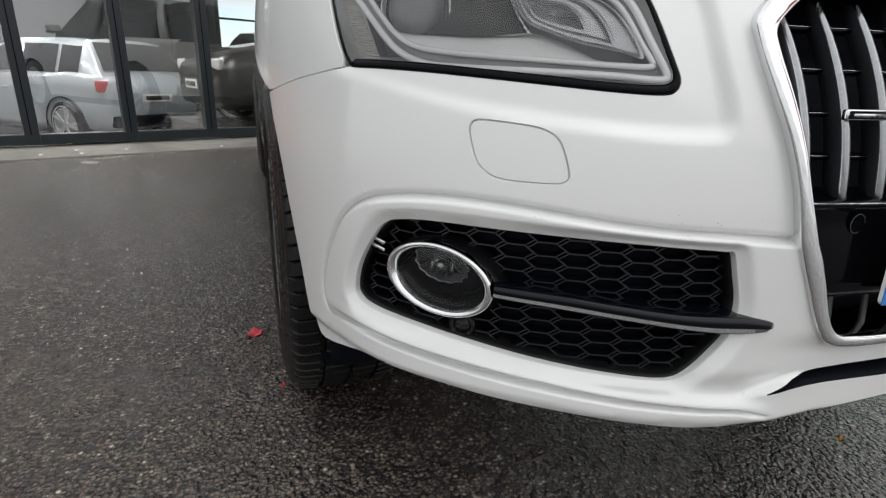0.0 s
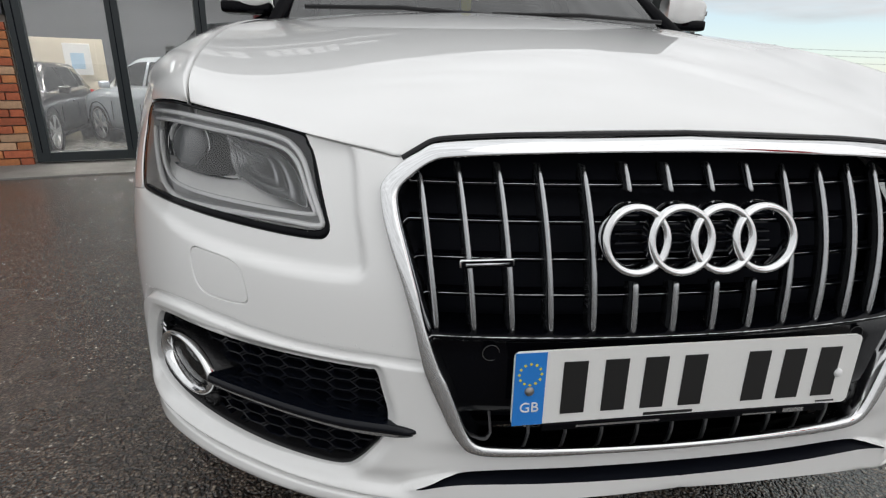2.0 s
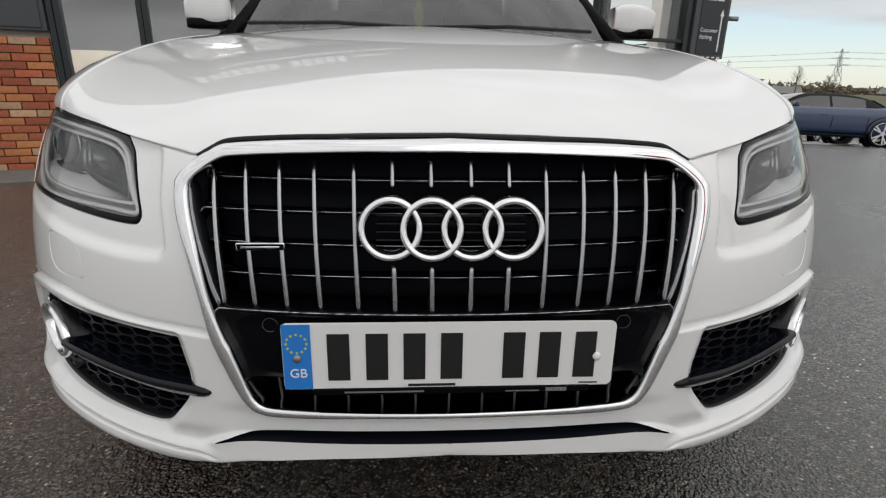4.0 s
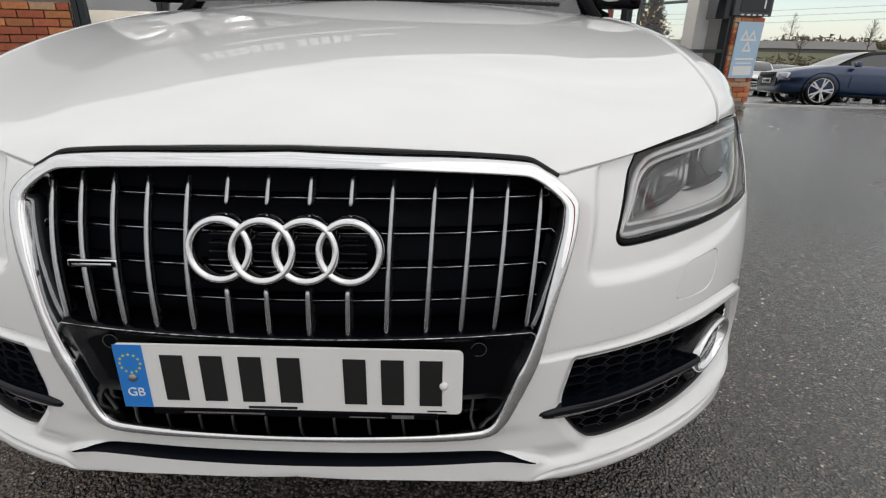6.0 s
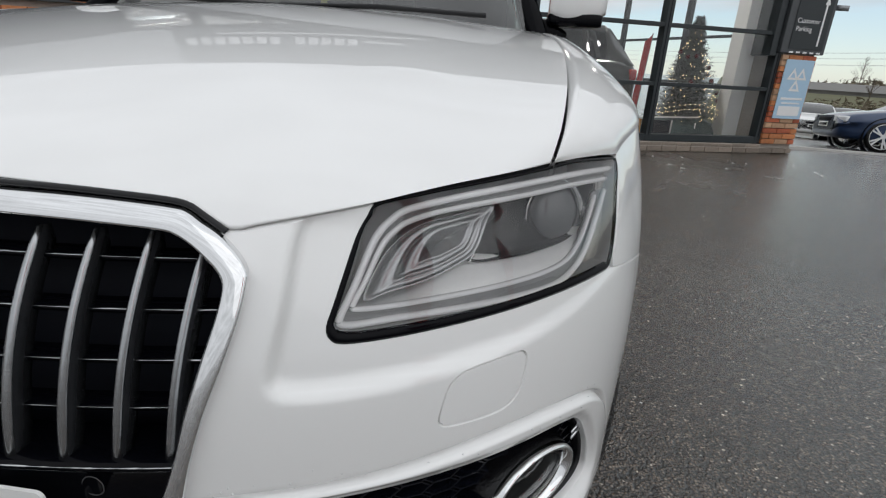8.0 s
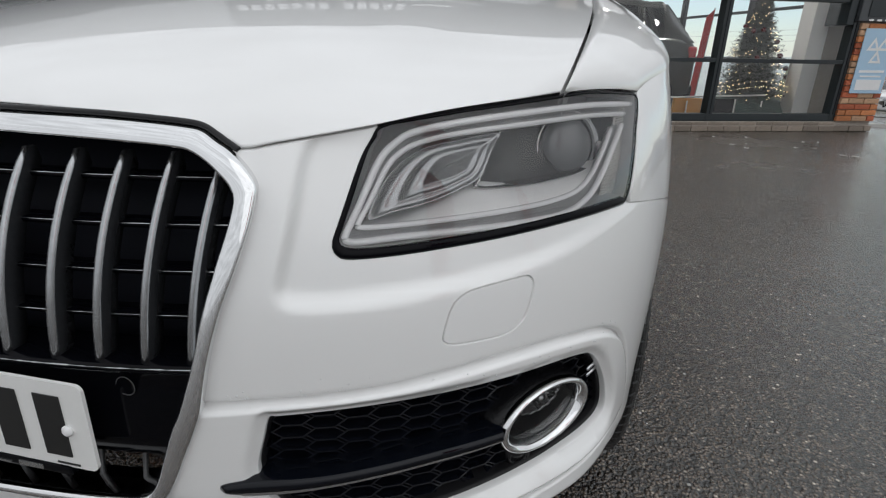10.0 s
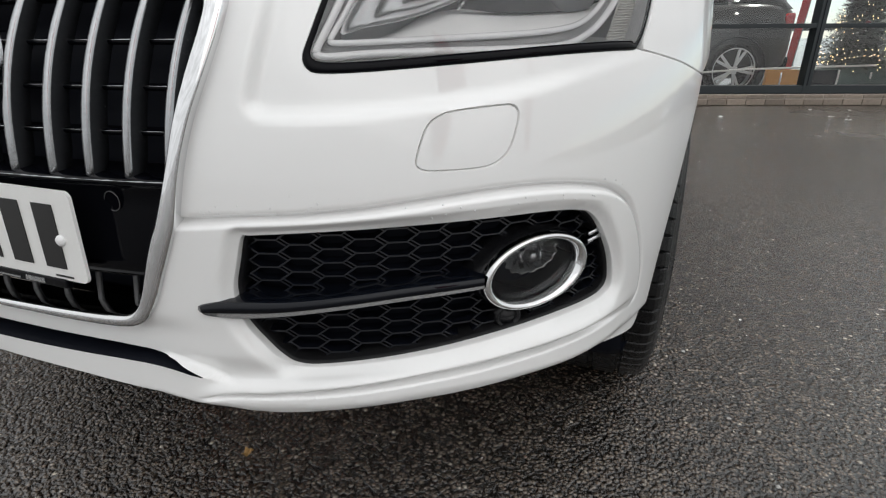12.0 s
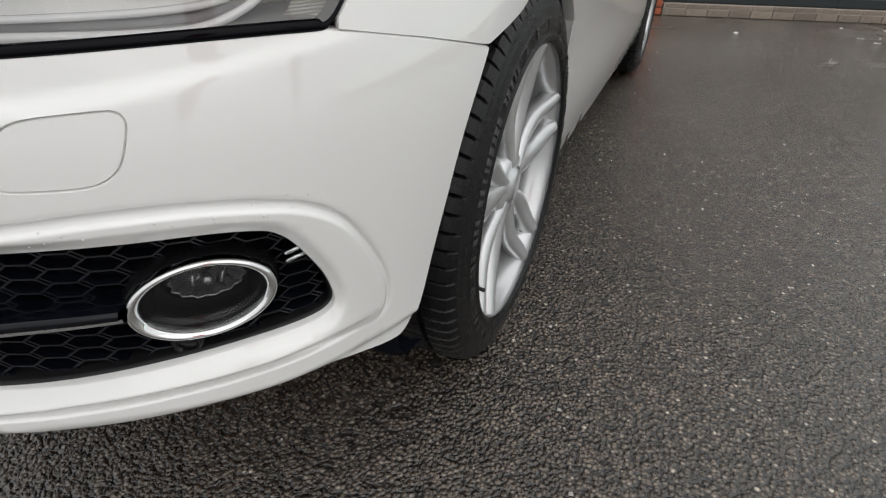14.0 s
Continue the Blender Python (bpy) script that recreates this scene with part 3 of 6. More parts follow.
def build_bumper():
    lip = spline(LIP, 6)
    lamp = resample(LAMP, 0.004, True)
    # the way along the lamp's lower and inner edge, from its outer lower corner to its inner upper one
    i0 = np.argmin(np.linalg.norm(lamp - dz([(44.2, .765)])[0], axis=1))
    i1 = np.argmin(np.linalg.norm(lamp - dz([(27.4, .881)])[0], axis=1))
    back = []
    i = i0
    while i != i1:
        back.append(lamp[i])
        i = (i - 1) % len(lamp)
    top = spline(HOOD_EDGE, 6)[::-1]
    top = top[(top[:, 0] < dz([(27.2, 0)])[0, 0]) & (top[:, 0] > dz([(20.8, 0)])[0, 0])] - [0, 0.004]
    chrome = spline(CHROME_OUT, 6)
    chrome = chrome[(chrome[:, 1] < 0.858)]
    cx = chrome.copy()
    cx[:, 0] = np.maximum(cx[:, 0] - 0.004, 0)
    outline = np.vstack([lip, SEAM, np.array(back), top, cx])
    slit = resample(SLIT, 0.006, True)
    rim = resample(RIM, 0.005)
    rn = np.stack([-np.gradient(rim[:, 1]), np.gradient(rim[:, 0])], 1)
    rn /= np.linalg.norm(rn, axis=1, keepdims=True)
    lines = [rim + rn * o for o in (-.018, -.0155, -.014, -.0125, -.011, -.0095, -.007, -.0045, -.002, 0, .002, .0045, .007, .010, .014)]
    lt = resample(LIPTOP, 0.005)
    lines += [lt[lt[:, 0] < .40] + [0, o] for o in (.004, .001, -.002, -.004, -.006, -.009)]
    for curve in (LEDGE, CREASE):
        c = resample(curve, 0.004)
        c = c[(c[:, 0] > .37) & (c[:, 0] < 1.02)]
        lines += [c + [0, o] for o in (.0045, .0025, .0010, -.0005, -.0020, -.0035, -.0050)]
    v, f = skin_panel(outline, [FOG, slit, grown(resample(TOW, 0.004, True), 0.0027)], 0.0055, turn_in=0.022, hole_depth=(0.03, 0, 0.03), keep_centre=True, extra=lines)
    b = both_sides("front_bumper", v, f, WHITE, CAR, "white painted front bumper with a sculpted rim")
    v, f = skin_panel(resample(TOW, 0.003, True), [], 0.006, off=-0.0006, turn_in=0.004)
    pair("tow_eye_cover", v, f, WHITE, (b, b))
    # black sheet added behind the cover to give its gap a dark shade
    v, f = skin_panel(grown(resample(TOW, 0.003, True), .004), [], 0.008, off=-0.0065, turn_in=0)
    pair("gap_shade", v, f, DEEP, (b, b))
    # black backing of the lower slit, with upright ribs
    us = np.linspace(-0.41, 0.41, 60)
    rows = [skin(us, np.full(60, zz), -0.05, False) for zz in (.375, .45)]
    v, f = ring_strip(rows, False)
    q = resample(grown(slit, .001), 0.006, True)
    wv, wf = ring_strip([skin(q[:, 0], q[:, 1], o) for o in (-.001, -.02, -.075)])
    wf = [t for t in wf if not (q[t[0] % len(q), 0] < -.01 and q[t[1] % len(q), 0] < -.01)]
    v, f = join((v, f), (wv, wf), mirrored(wv, wf))
    slot = mesh_object("lower_intake", v, f, DEEP, CAR, "black slot along the lower lip")
    for x in (-0.2, -0.065, 0.065, 0.2, 0.30, -0.30):
        p = skin([x], [.415], -0.03, False)[0]
        part("intake_rib", box_bm([((p[0], p[1], .415), (.006, .03, .05))]), BLACK, slot, smooth=False)
    return b


def build_fog(side_parents):
    """Black recess with honeycomb, fin, fog lamp in a chrome ring, and parking sensor, on each side."""
    loop = resample(FOG, 0.006, True)
    v2, f, *_ = flat_panel(grown(loop, 0.012), [], 0.02)
    v = skin(v2[:, 0], v2[:, 1], -0.052, False)
    backs = pair("intake_backing", v, f, DEEP, (CAR, CAR), "black fog lamp recess")
    rows = []
    for g_, d_ in ((.0010, -.0125), (-.0035, -.0150), (-.0050, -.020), (-.0050, -.056)):
        q = grown(loop, g_)
        rows.append(skin(q[:, 0], q[:, 1], d_, False))
    v, f = ring_strip(rows)
    pair("recess_frame", v, f, BLACK, (CAR, CAR), "black recess frame")
    # honeycomb: flat-topped cells, wider than high
    w, h, t = 0.049, 0.0168, 0.00105
    vs, fs = [], []
    lo, hi = loop.min(0), loop.max(0)
    cells = []
    for r in range(-1, int((hi[1] - lo[1]) / (h * 0.98)) + 2):
        for c in range(-1, int((hi[0] - lo[0]) / (w * 0.75)) + 2):
            q = np.array([lo[0] + c * w * 0.76, lo[1] + (r + 0.5 * (c % 2)) * h * 1.0])
            q[1] += 0.075 * (q[0] - lo[0]) - 0.015
            cells.append(q)
    cells = np.array(cells)
    cells = cells[inside(grown(loop, 0.003), cells)]
    lamp_mid, lamp_long, lamp_high = np.array([.742, .2045, .509]), np.array([.053, .0545, -.002]), .049
    at3 = skin(cells[:, 0], cells[:, 1], -.026, False) - lamp_mid
    across = at3 @ lamp_long / (lamp_long @ lamp_long)
    cells = cells[across ** 2 + (at3[:, 2] / lamp_high) ** 2 > 1.10]
    ang = np.radians(np.arange(6) * 60)
    for q in cells:
        shape = np.stack([np.cos(ang) * w * 0.5, np.sin(ang) * h * 0.5775], 1)
        o, i = q + shape * 1.005, q + shape * (1 - 2 * t / h)
        rows = [skin(o[:, 0], o[:, 1], -0.0254, False), skin(i[:, 0], i[:, 1], -0.0254, False), skin((q + shape * 0.84)[:, 0], (q + shape * 0.84)[:, 1], -0.042, False)]
        k = len(vs)
        a, g = ring_strip(rows)
        vs += list(a)
        fs += [tuple(x + k for x in p) for p in g]
    pair("honeycomb_mesh", np.array(vs), fs, MESH, (CAR, CAR), "black honeycomb plastic mesh", smooth=False)
    # fin
    upper = spline(dz([(17.45, .4860), (17.9, .4908), (18.6, .4958), (19.8, .5000), (23.3, .503), (26.5, .510), (29.7, .5165), (33.4, .5185)]), 8)
    lower = spline(dz([(17.4, .4845), (17.9, .4805), (18.7, .4760), (19.8, .4740), (22.1, .477), (26.4, .488), (29.6, .495), (33.4, .4995)]), 8)
    rows = []
    for k, (wgt, bump) in enumerate([(0, -.035), (0.0, -.006), (0.04, .0085), (0.10, .0130), (0.5, .0150), (0.55, .0095), (0.82, .0090), (0.95, .003), (1, -.006), (1, -.035)]):
        line = upper * (1 - wgt) + lower * wgt
        tip = smoothstep((line[:, 0] - upper[0, 0]) / 0.022)
        rows.append(skin(line[:, 0], line[:, 1], 0, False) + (bump * (tip if bump > 0 else np.ones(len(tip))))[:, None] * np.array([0.25, -0.95, 0.1]))
    v, f = ring_strip(rows, False)
    pair("trim_fin", v, [q[::-1] for q in f], PIANO, (CAR, CAR), "gloss black trim fin")
    band = []
    for wgt in (0.59, 0.79):
        line = (upper * (1 - wgt) + lower * wgt)[20:]
        band.append(skin(line[:, 0], line[:, 1], 0, False) + 0.0105 * np.array([0.25, -0.95, 0.1]))
    v, f = ring_strip(band, False)
    pair("fin_inlay", v, [q[::-1] for q in f], SATIN, (CAR, CAR), "thin satin inlay")
    # small bright clip on the outer end
    for z0 in (.5290, .5390):
        c0 = skin(*dz([(40.75, z0)])[0], -0.0125, False)[0]
        c1 = skin(*dz([(42.15, z0 + .006)])[0], -0.0125, False)[0]
        v, f = tube([c0, c1], 0.0028, 6)
        pair("trim_clip", v, f, SATIN, (CAR, CAR))
    # chrome ring: an ellipse in the plane that faces forwards and out
    e0, e1 = np.array([.689, .150, .511]), np.array([.795, .259, .507])
    long, ctr = (e1 - e0) / 2, (e0 + e1) / 2
    up = np.array([0.008, 0.008, .0490])
    face = np.cross(up, long)
    face /= np.linalg.norm(face)
    if face[1] > 0:
        face = -face
    a = np.linspace(0, 2 * np.pi, 72, endpoint=False)
    rows = []
    for s, o in ((1.0, -.006), (0.998, .000), (0.985, .0040), (0.955, .0062), (0.915, .0066), (0.875, .0050), (0.835, .0015), (0.805, -.004), (0.795, -.009)):
        rows.append(ctr + s * (np.cos(a)[:, None] * long + np.sin(a)[:, None] * up) + o * face)
    v, f = ring_strip(rows)
    rings = pair("fog_lamp", v, f, CHROME, (CAR, CAR), "fog lamp in an oval chrome ring")
    rows = [ctr + s * (np.cos(a)[:, None] * long + np.sin(a)[:, None] * up) + o * face for s, o in ((0.797, -.0085), (0.785, -.012), (0.765, -.018), (0.72, -.035), (0.6, -.050), (0.02, -.055))]
    v, f = ring_strip(rows)
    pair("bowl", v, f, BOWL, rings, "dark lamp bowl")
    rows = [ctr + s * (np.cos(a)[:, None] * long + np.sin(a)[:, None] * up) + o * face for s, o in ((1.0, -.0060), (1.03, -.0100), (1.06, -.0200), (1.08, -.045))]
    v, f = ring_strip(rows)
    pair("ring_shroud", v, [q[::-1] for q in f], WETBLACK, rings, "wet black plastic surround")
    # fluted bright reflector above the dark lower half, with the bulb's cap in it
    ul, uu = long / np.linalg.norm(long), up / np.linalg.norm(up)
    q = ctr + 0.04 * long - 0.024 * face + 0.012 * uu
    b = np.linspace(0, 2 * np.pi, 84, endpoint=False)
    sh = []
    for s, o in ((0.0385, .004), (0.0375, .005), (0.0355, .002), (0.028, -.008), (0.016, -.015), (0.004, -.018)):
        flute = 1 + .05 * np.cos(b * 14) * (s > .01)
        sh.append(q + (s * flute)[:, None] * (np.cos(b)[:, None] * ul + np.sin(b)[:, None] * uu * np.where(np.sin(b) > 0, .85, .62)[:, None]) + o * face)
    v, f = ring_strip(sh)
    pair("reflector", v, f, FOGBOWL, rings, "fluted grey reflector")
    v, f = tube([q - .002 * face, q + .008 * face, q + .012 * face], [.0085, .0080, .0035], 14)
    pair("bulb_cap", v, f, SILVER, rings, "silver bulb cap")
    for e in (-1, 1):
        v, f = tube([q + e * .017 * ul - .008 * face + .012 * uu, q + e * .014 * ul + .006 * face - .006 * uu], .0022, 6)
        pair("bulb_bracket", v, f, SILVER, rings)
    rows = [ctr + s * (np.cos(a)[:, None] * long + np.sin(a)[:, None] * up) + o * face for s, o in ((0.80, -.010), (0.6, -.007), (0.3, -.005), (0.01, -.004))]
    v, f = ring_strip(rows)
    for o in pair("cover_glass", v, f, FOGLENS, rings):
        o.visible_shadow = False
    # parking sensor under the ring
    p = skin(*dz([(35.2, .4455)])[0], -0.021, False)[0]
    n = np.array([0.55, -0.83, 0])
    side = np.array([0.83, 0.55, 0])
    rows = [p + s * (np.cos(a)[:, None] * side + np.sin(a)[:, None] * np.array([0, 0, 1.0])) + o * n for s, o in ((.0230, -.014), (.0195, -.003), (.0165, .0035), (.0150, .0045), (.0125, .0035), (.0115, .0005), (.0105, .0005), (.0095, .0030), (.0001, .0038))]
    v, f = ring_strip(rows)
    pair("parking_sensor", v, f, WETBLACK, (CAR, CAR))


def build_headlight():
    loop = resample(LAMP, 0.005, True)
    cen = loop.mean(0)
    # black gasket round the glass, wide along the lower and inner edges
    n = outward(loop)
    wid = 0.0035 + 0.0095 * np.clip(-n[:, 1] * 0.9 - n[:, 0] * 0.75, 0, 1)
    inner = loop - n * wid[:, None]
    rows = [skin(loop[:, 0], loop[:, 1], -0.02), skin(loop[:, 0], loop[:, 1], -0.0015), skin(*(0.5 * (loop + inner)).T, 0.001), skin(inner[:, 0], inner[:, 1], -0.001), skin(inner[:, 0], inner[:, 1], -0.02)]
    v, f = ring_strip(rows)
    seals = pair("headlight", v, f, GLOSSBLACK, (CAR, CAR), "clear headlight with pale light guides and a projector lens")
    v, f = skin_panel(inner, [], 0.012, off=0.0, turn_in=0)
    for o in pair("lens", v, f, LENS, seals, "clear lens"):
        o.visible_shadow = False
    # housing: pale walls and a back
    rows = [skin(inner[:, 0], inner[:, 1], -0.004)]
    for s, d in ((0.96, -.02), (0.93, -.05), (0.90, -.085)):
        q = cen + (inner - cen) * s
        rows.append(skin(q[:, 0], q[:, 1], d))
    v, f = ring_strip(rows)
    pair("housing_wall", v, f, HOUSING, seals)
    q = cen + (inner - cen) * 0.905
    v, f = skin_panel(q, [], 0.02, off=-0.083, turn_in=0)
    pair("housing_back", v, f, HOUSING, seals, "grey housing")
    # two pale light guides that follow the outline, open at the upper outer corner
    outer = spline(dz([(47.6, .8895), (43.0, .8935), (38.4, .8915), (33.07, .8838), (29.51, .8733), (28.24, .8615), (27.14, .841), (25.92, .797), (25.15, .7690), (25.20, .7625), (25.9, .7610), (28.08, .7640), (32.0, .7660), (35.86, .7675), (38.6, .7710), (40.4, .783), (41.7, .8003), (43.6, .833), (45.6, .8640)]), 6)
    inside_guide = spline(dz([(46.6, .8770), (43.0, .8800), (39.9, .8795), (34.99, .8741), (31.54, .8675), (29.46, .8589), (28.44, .8496), (27.58, .8342), (26.54, .8003), (25.85, .7790), (25.95, .7750), (26.6, .7745), (28.18, .7755), (31.34, .7785), (35.06, .7820), (37.8, .786), (39.8, .7930), (41.2, .8076), (42.6, .8310), (44.3, .8600)]), 6)
    for name, p, off, rad in (("light_guide", outer, -.006, .0044), ("inner_light_guide", inside_guide, -.010, .0036)):
        v, f = tube(skin(p[:, 0], p[:, 1], off), rad, 8)
        pair(name, v, f, PALE, seals, "pale white light guide")
    # dark channel between the guides, with fine steps
    go, gi = resample(outer, .01), resample(inside_guide, .01)
    k = min(len(go), len(gi))
    go, gi = go[np.linspace(0, len(go) - 1, k).astype(int)], gi[np.linspace(0, len(gi) - 1, k).astype(int)]
    rows = [skin(*(go * (1 - t) + gi * t).T, d) for t, d in ((0, -.012), (.22, -.020), (.36, -.014), (.40, -.021), (.60, -.015), (.64, -.022), (.80, -.016), (1, -.016))]
    v, f = ring_strip(rows, False)
    pair("guide_channel", v, f, HOUSING, seals, "stepped grey channel")
    # lower tray of bright plastic that rises inwards to the shroud
    lowz = spline(dz([(25.76, .7745), (28.24, .7755), (31.44, .7785), (35.19, .7825), (38.0, .786), (39.9, .793), (41.3, .8060), (43.4, .8390)]), 8)
    topz = spline(dz([(26.4, .7765), (28.5, .7800), (31.1, .8029), (32.87, .8096), (35.35, .8055), (38.21, .8064), (41.6, .8125), (44.2, .8420)]), 8)
    rows = [skin(*(lowz * (1 - t) + topz * t).T, -.013 - d) for t, d in ((0, 0), (.2, .0015), (.4, .0040), (.6, .0075), (.8, .0120), (1, .0180), (1.02, .0420))]
    v, f = ring_strip(rows, False)
    pair("tray", v, f, TRAY, seals, "bright satin tray")
    # reflector of nested ribs
    base = dz([(26.36, .7850), (27.69, .8284), (29.59, .8528), (31.9, .8614), (34.64, .8674), (34.11, .8532), (33.0, .8222), (31.61, .8093), (29.69, .7972), (27.63, .7895)])
    mid = base.mean(0)
    rl = resample(spline(base, 5, True), 0.003, True)
    rows = []
    for k in range(3):
        s, at = 1.0 - 0.27 * k, mid + np.array([0.0090, 0.0026]) * k
        rows.append(skin(*(at + (rl - mid) * s).T, -.020 - .005 * k, False))
        rows.append(skin(*(at + (rl - mid) * (s - .02)).T, -.0193 - .005 * k, False))
        rows.append(skin(*(at + (rl - mid) * (s - .06)).T, -.0225 - .005 * k, False))
    rows.append(skin(*(at + (rl - mid) * .02).T, -.041, False))
    v, f = ring_strip(rows)
    pair("reflector", v, f, SILVER, seals, "bright stepped reflector")
    # crumpled bright edge between the reflector and the projector
    p = spline(dz([(34.9, .868), (34.35, .853), (34.0, .846), (33.6, .832), (33.0, .815), (32.7, .808)]), 5)
    wob = np.array([.0004 * math.sin(2.3 * k) for k in range(len(p))])
    v, f = tube(skin(p[:, 0] + wob, p[:, 1], -.019 + wob * 2), .0016 + np.abs(wob), 6)
    pair("reflector_edge", v, f, CHROME, seals)
    # dark shroud with the projector
    sh = dz([(32.9, .8100), (33.8, .836), (35.0, .8690), (38.5, .874), (42.5, .878), (46.0, .872), (44.4, .843), (41.7, .8135), (38.3, .8070), (35.4, .8060)])
    rl = resample(spline(sh, 5, True), 0.006, True)
    rows = [skin(*(rl.mean(0) + (rl - rl.mean(0)) * k).T, d, False) for k, d in ((1.02, -.030), (1.0, -.046), (.95, -.050), (.6, -.051), (.3, -.051), (.01, -.051))]
    v, f = ring_strip(rows)
    pair("shroud", v, f, SHROUDGREY, seals, "dark grey shroud")
    c = np.array([.7355, .3435, .8400])
    nx = np.array([0.52, -0.84, 0.14])
    nx /= np.linalg.norm(nx)
    sx = np.cross([0, 0, 1.0], nx)
    sx /= np.linalg.norm(sx)
    uz = np.cross(nx, sx)
    a = np.linspace(0, 2 * np.pi, 40, endpoint=False)
    circ = np.cos(a)[:, None] * sx + np.sin(a)[:, None] * uz
    rows = [c + .0385 * math.cos(t) * circ + (.013 * math.sin(t) + .001) * nx for t in np.radians([0, 20, 40, 60, 78, 89.5])]
    v, f = ring_strip(rows)
    pair("projector_lens", v, f, SMOKED, seals, "dark glass projector lens")
    rows = [c + r * circ + o * nx for r, o in ((.0485, -.02), (.0485, .003), (.0480, .0062), (.0468, .0072), (.0456, .0066), (.0420, .0005), (.0380, -.006))]
    v, f = ring_strip(rows)
    pair("projector_ring", v, f, CHROME, seals, "chrome projector ring")
    # ribbed side marker in the outer corner
    mk = dz([(42.3, .774), (44.1, .774), (46.6, .848), (48.0, .887), (46.6, .889), (45.0, .850)])
    v, f = skin_panel(resample(mk, .006, True), [], .012, off=-.021, turn_in=0)
    pair("side_marker", v, f, MARKER, seals, "pale ribbed side marker")
    for k in range(34):
        t = k / 33
        z0 = .777 + t * .106
        left = 42.35 + t * 4.3
        p = skin(*dz([(left, z0), (left + 1.85 - 0.55 * t, z0 + .002)]).T, -0.0195)
        v, f = tube(p, 0.0012, 4)
        pair("marker_rib", v, f, MARKER, seals)


def build_grille():
    def loop(half):
        r = spline(half, 8)
        left = r[::-1].copy()
        left[:, 0] *= -1
        return np.vstack([r, left[1:-1]])
    o, i = loop(CHROME_OUT), loop(CHROME_IN)
    rows = []
    for w, d in ((0, -.02), (0, .0095), (0.03, .0122), (0.09, .0140), (0.22, .0150), (0.5, .0158), (0.80, .0150), (0.90, .0138), (0.96, .0110), (1, .0060), (1.0, -.035)):
        q = o * (1 - w) + i * w
        rows.append(skin(q[:, 0], q[:, 1], d, False))
    v, f = ring_strip(rows)
    g = mesh_object("grille", v, f, CHROME, CAR, "chrome-framed black radiator grille with upright bars")
    v2, f2, *_ = flat_panel(resample(o, 0.012, True), [], 0.03)
    mesh_object("grille_backing", skin(v2[:, 0], v2[:, 1], -.085, False), f2, DEEP, g, "black")
    # black seal between the chrome and the bonnet
    e = spline(dz([(20.0, .8575), (19.5, .8640), (18.75, .8735), (18.2, .8795), (17.4, .8830), (15.5, .8862), (12, .8900), (6.5, .8925), (0, .8955)]), 8)
    e = np.vstack([e, (e[::-1] * [-1, 1])[1:]])
    v, f = tube(skin(e[:, 0], e[:, 1], .001, False), 0.0036, 8)
    mesh_object("bonnet_seal", v, f, WETBLACK, g, "black rubber seal")

    def on(x, z, d):
        u = math.asin(max(-1, min(1, x / 1.21))) * ARC
        for _ in range(4):
            r = float(skin_radius(np.array([u]), np.array([z]))[0]) + d
            u = math.asin(max(-1, min(1, x / r))) * ARC
        return skin([u], [z], d, False)[0]
    # upright bars, tapered, each with a bright front edge
    tops = [.0315, .092, .152, .214, .269, .323, .3755]
    for sgn in (-1, 1):
        for k, xt in enumerate(tops):
            spans = [(.625, .853)] if k >= 2 else [(.625, .704), (.8195, .856)]
            if k == 6:
                spans = [(.628, .838)]
            for z0, z1 in spans:
                rows = []
                zs = np.linspace(z0, z1, 14)
                for j, zz in enumerate(zs):
                    fr = (zz - .625) / .23
                    x = sgn * xt * (0.945 + 0.055 * fr)
                    p = on(x, zz, -.010 + 0.004 * math.sin(math.pi * min(1, fr)))
                    end = min(1.0, (j + 0.35) / 1.6, (len(zs) - 1 - j + 0.3) / 1.3)
                    hw = 0.0043 * (0.6 + 0.4 * end) * (1.15 - .3 * fr)
                    dep = 0.026 * (0.3 + 0.7 * end)
                    lean = 0.004 * sgn
                    rows.append(np.array([p + (-hw, .006, 0), p + (-hw * .55, .0008, 0), p + (hw * .55, .0008, 0), p + (hw, .006, 0), p + (hw * .6 + lean, dep, 0), p + (-hw * .6 + lean, dep, 0)]))
                v, f = ring_strip(rows)
                n = len(rows[0])
                f = [q[::-1] for q in f] + [tuple(range(n)), tuple(range((len(zs) - 1) * n, len(zs) * n))[::-1]]
                bar = mesh_object("upright_bar", v, f, BARMETAL, g, "satin metal bar with dark sides")
                bar.data.materials.append(BLADE)
                for k2, poly in enumerate(bar.data.polygons):
                    poly.material_index = 1 if k2 >= (len(zs) - 1) * n or k2 % n >= 3 else 0
    # level slats behind, with a wet upper edge
    for zz in (.826, .779, .731, .683):
        half = np.interp(zz, [.63, .72, .79, .82], [.365, .385, .400, .395])
        xs = np.linspace(-half, half, 44)
        rows = [np.array([on(x, zz + h, d) for x in xs]) for h, d in ((-.006, -.050), (-.0050, -.027), (-.0012, -.0240), (.0010, -.0255), (.0012, -.050))]
        v, f = ring_strip(rows, False)
        slat = mesh_object("level_bar", v, f, GLOSSBLACK, g, "wet black slat")
        # satin tube put in for the glint along the slat's wet edge
        lot = random.Random(int(zz * 1000))
        v, f = tube([on(x, zz, -.0238) for x in xs], [lot.choice((.0003, .0005, .0007, .0010)) for _ in xs], 5)
        mesh_object("wet_glint", v, f, SATIN, slat, "thin satin line put in for the glint of the wet edge")
    # short louvres seen through the emblem
    for cx in (-.0935, -.031, .031, .0935):
        for zz in (.742, .754, .766, .778, .789):
            w = .03
            part("louvre", box_bm([(on(cx, zz, -.022), (w * 1.5, .012, .0022))]), MESH, g, smooth=False)
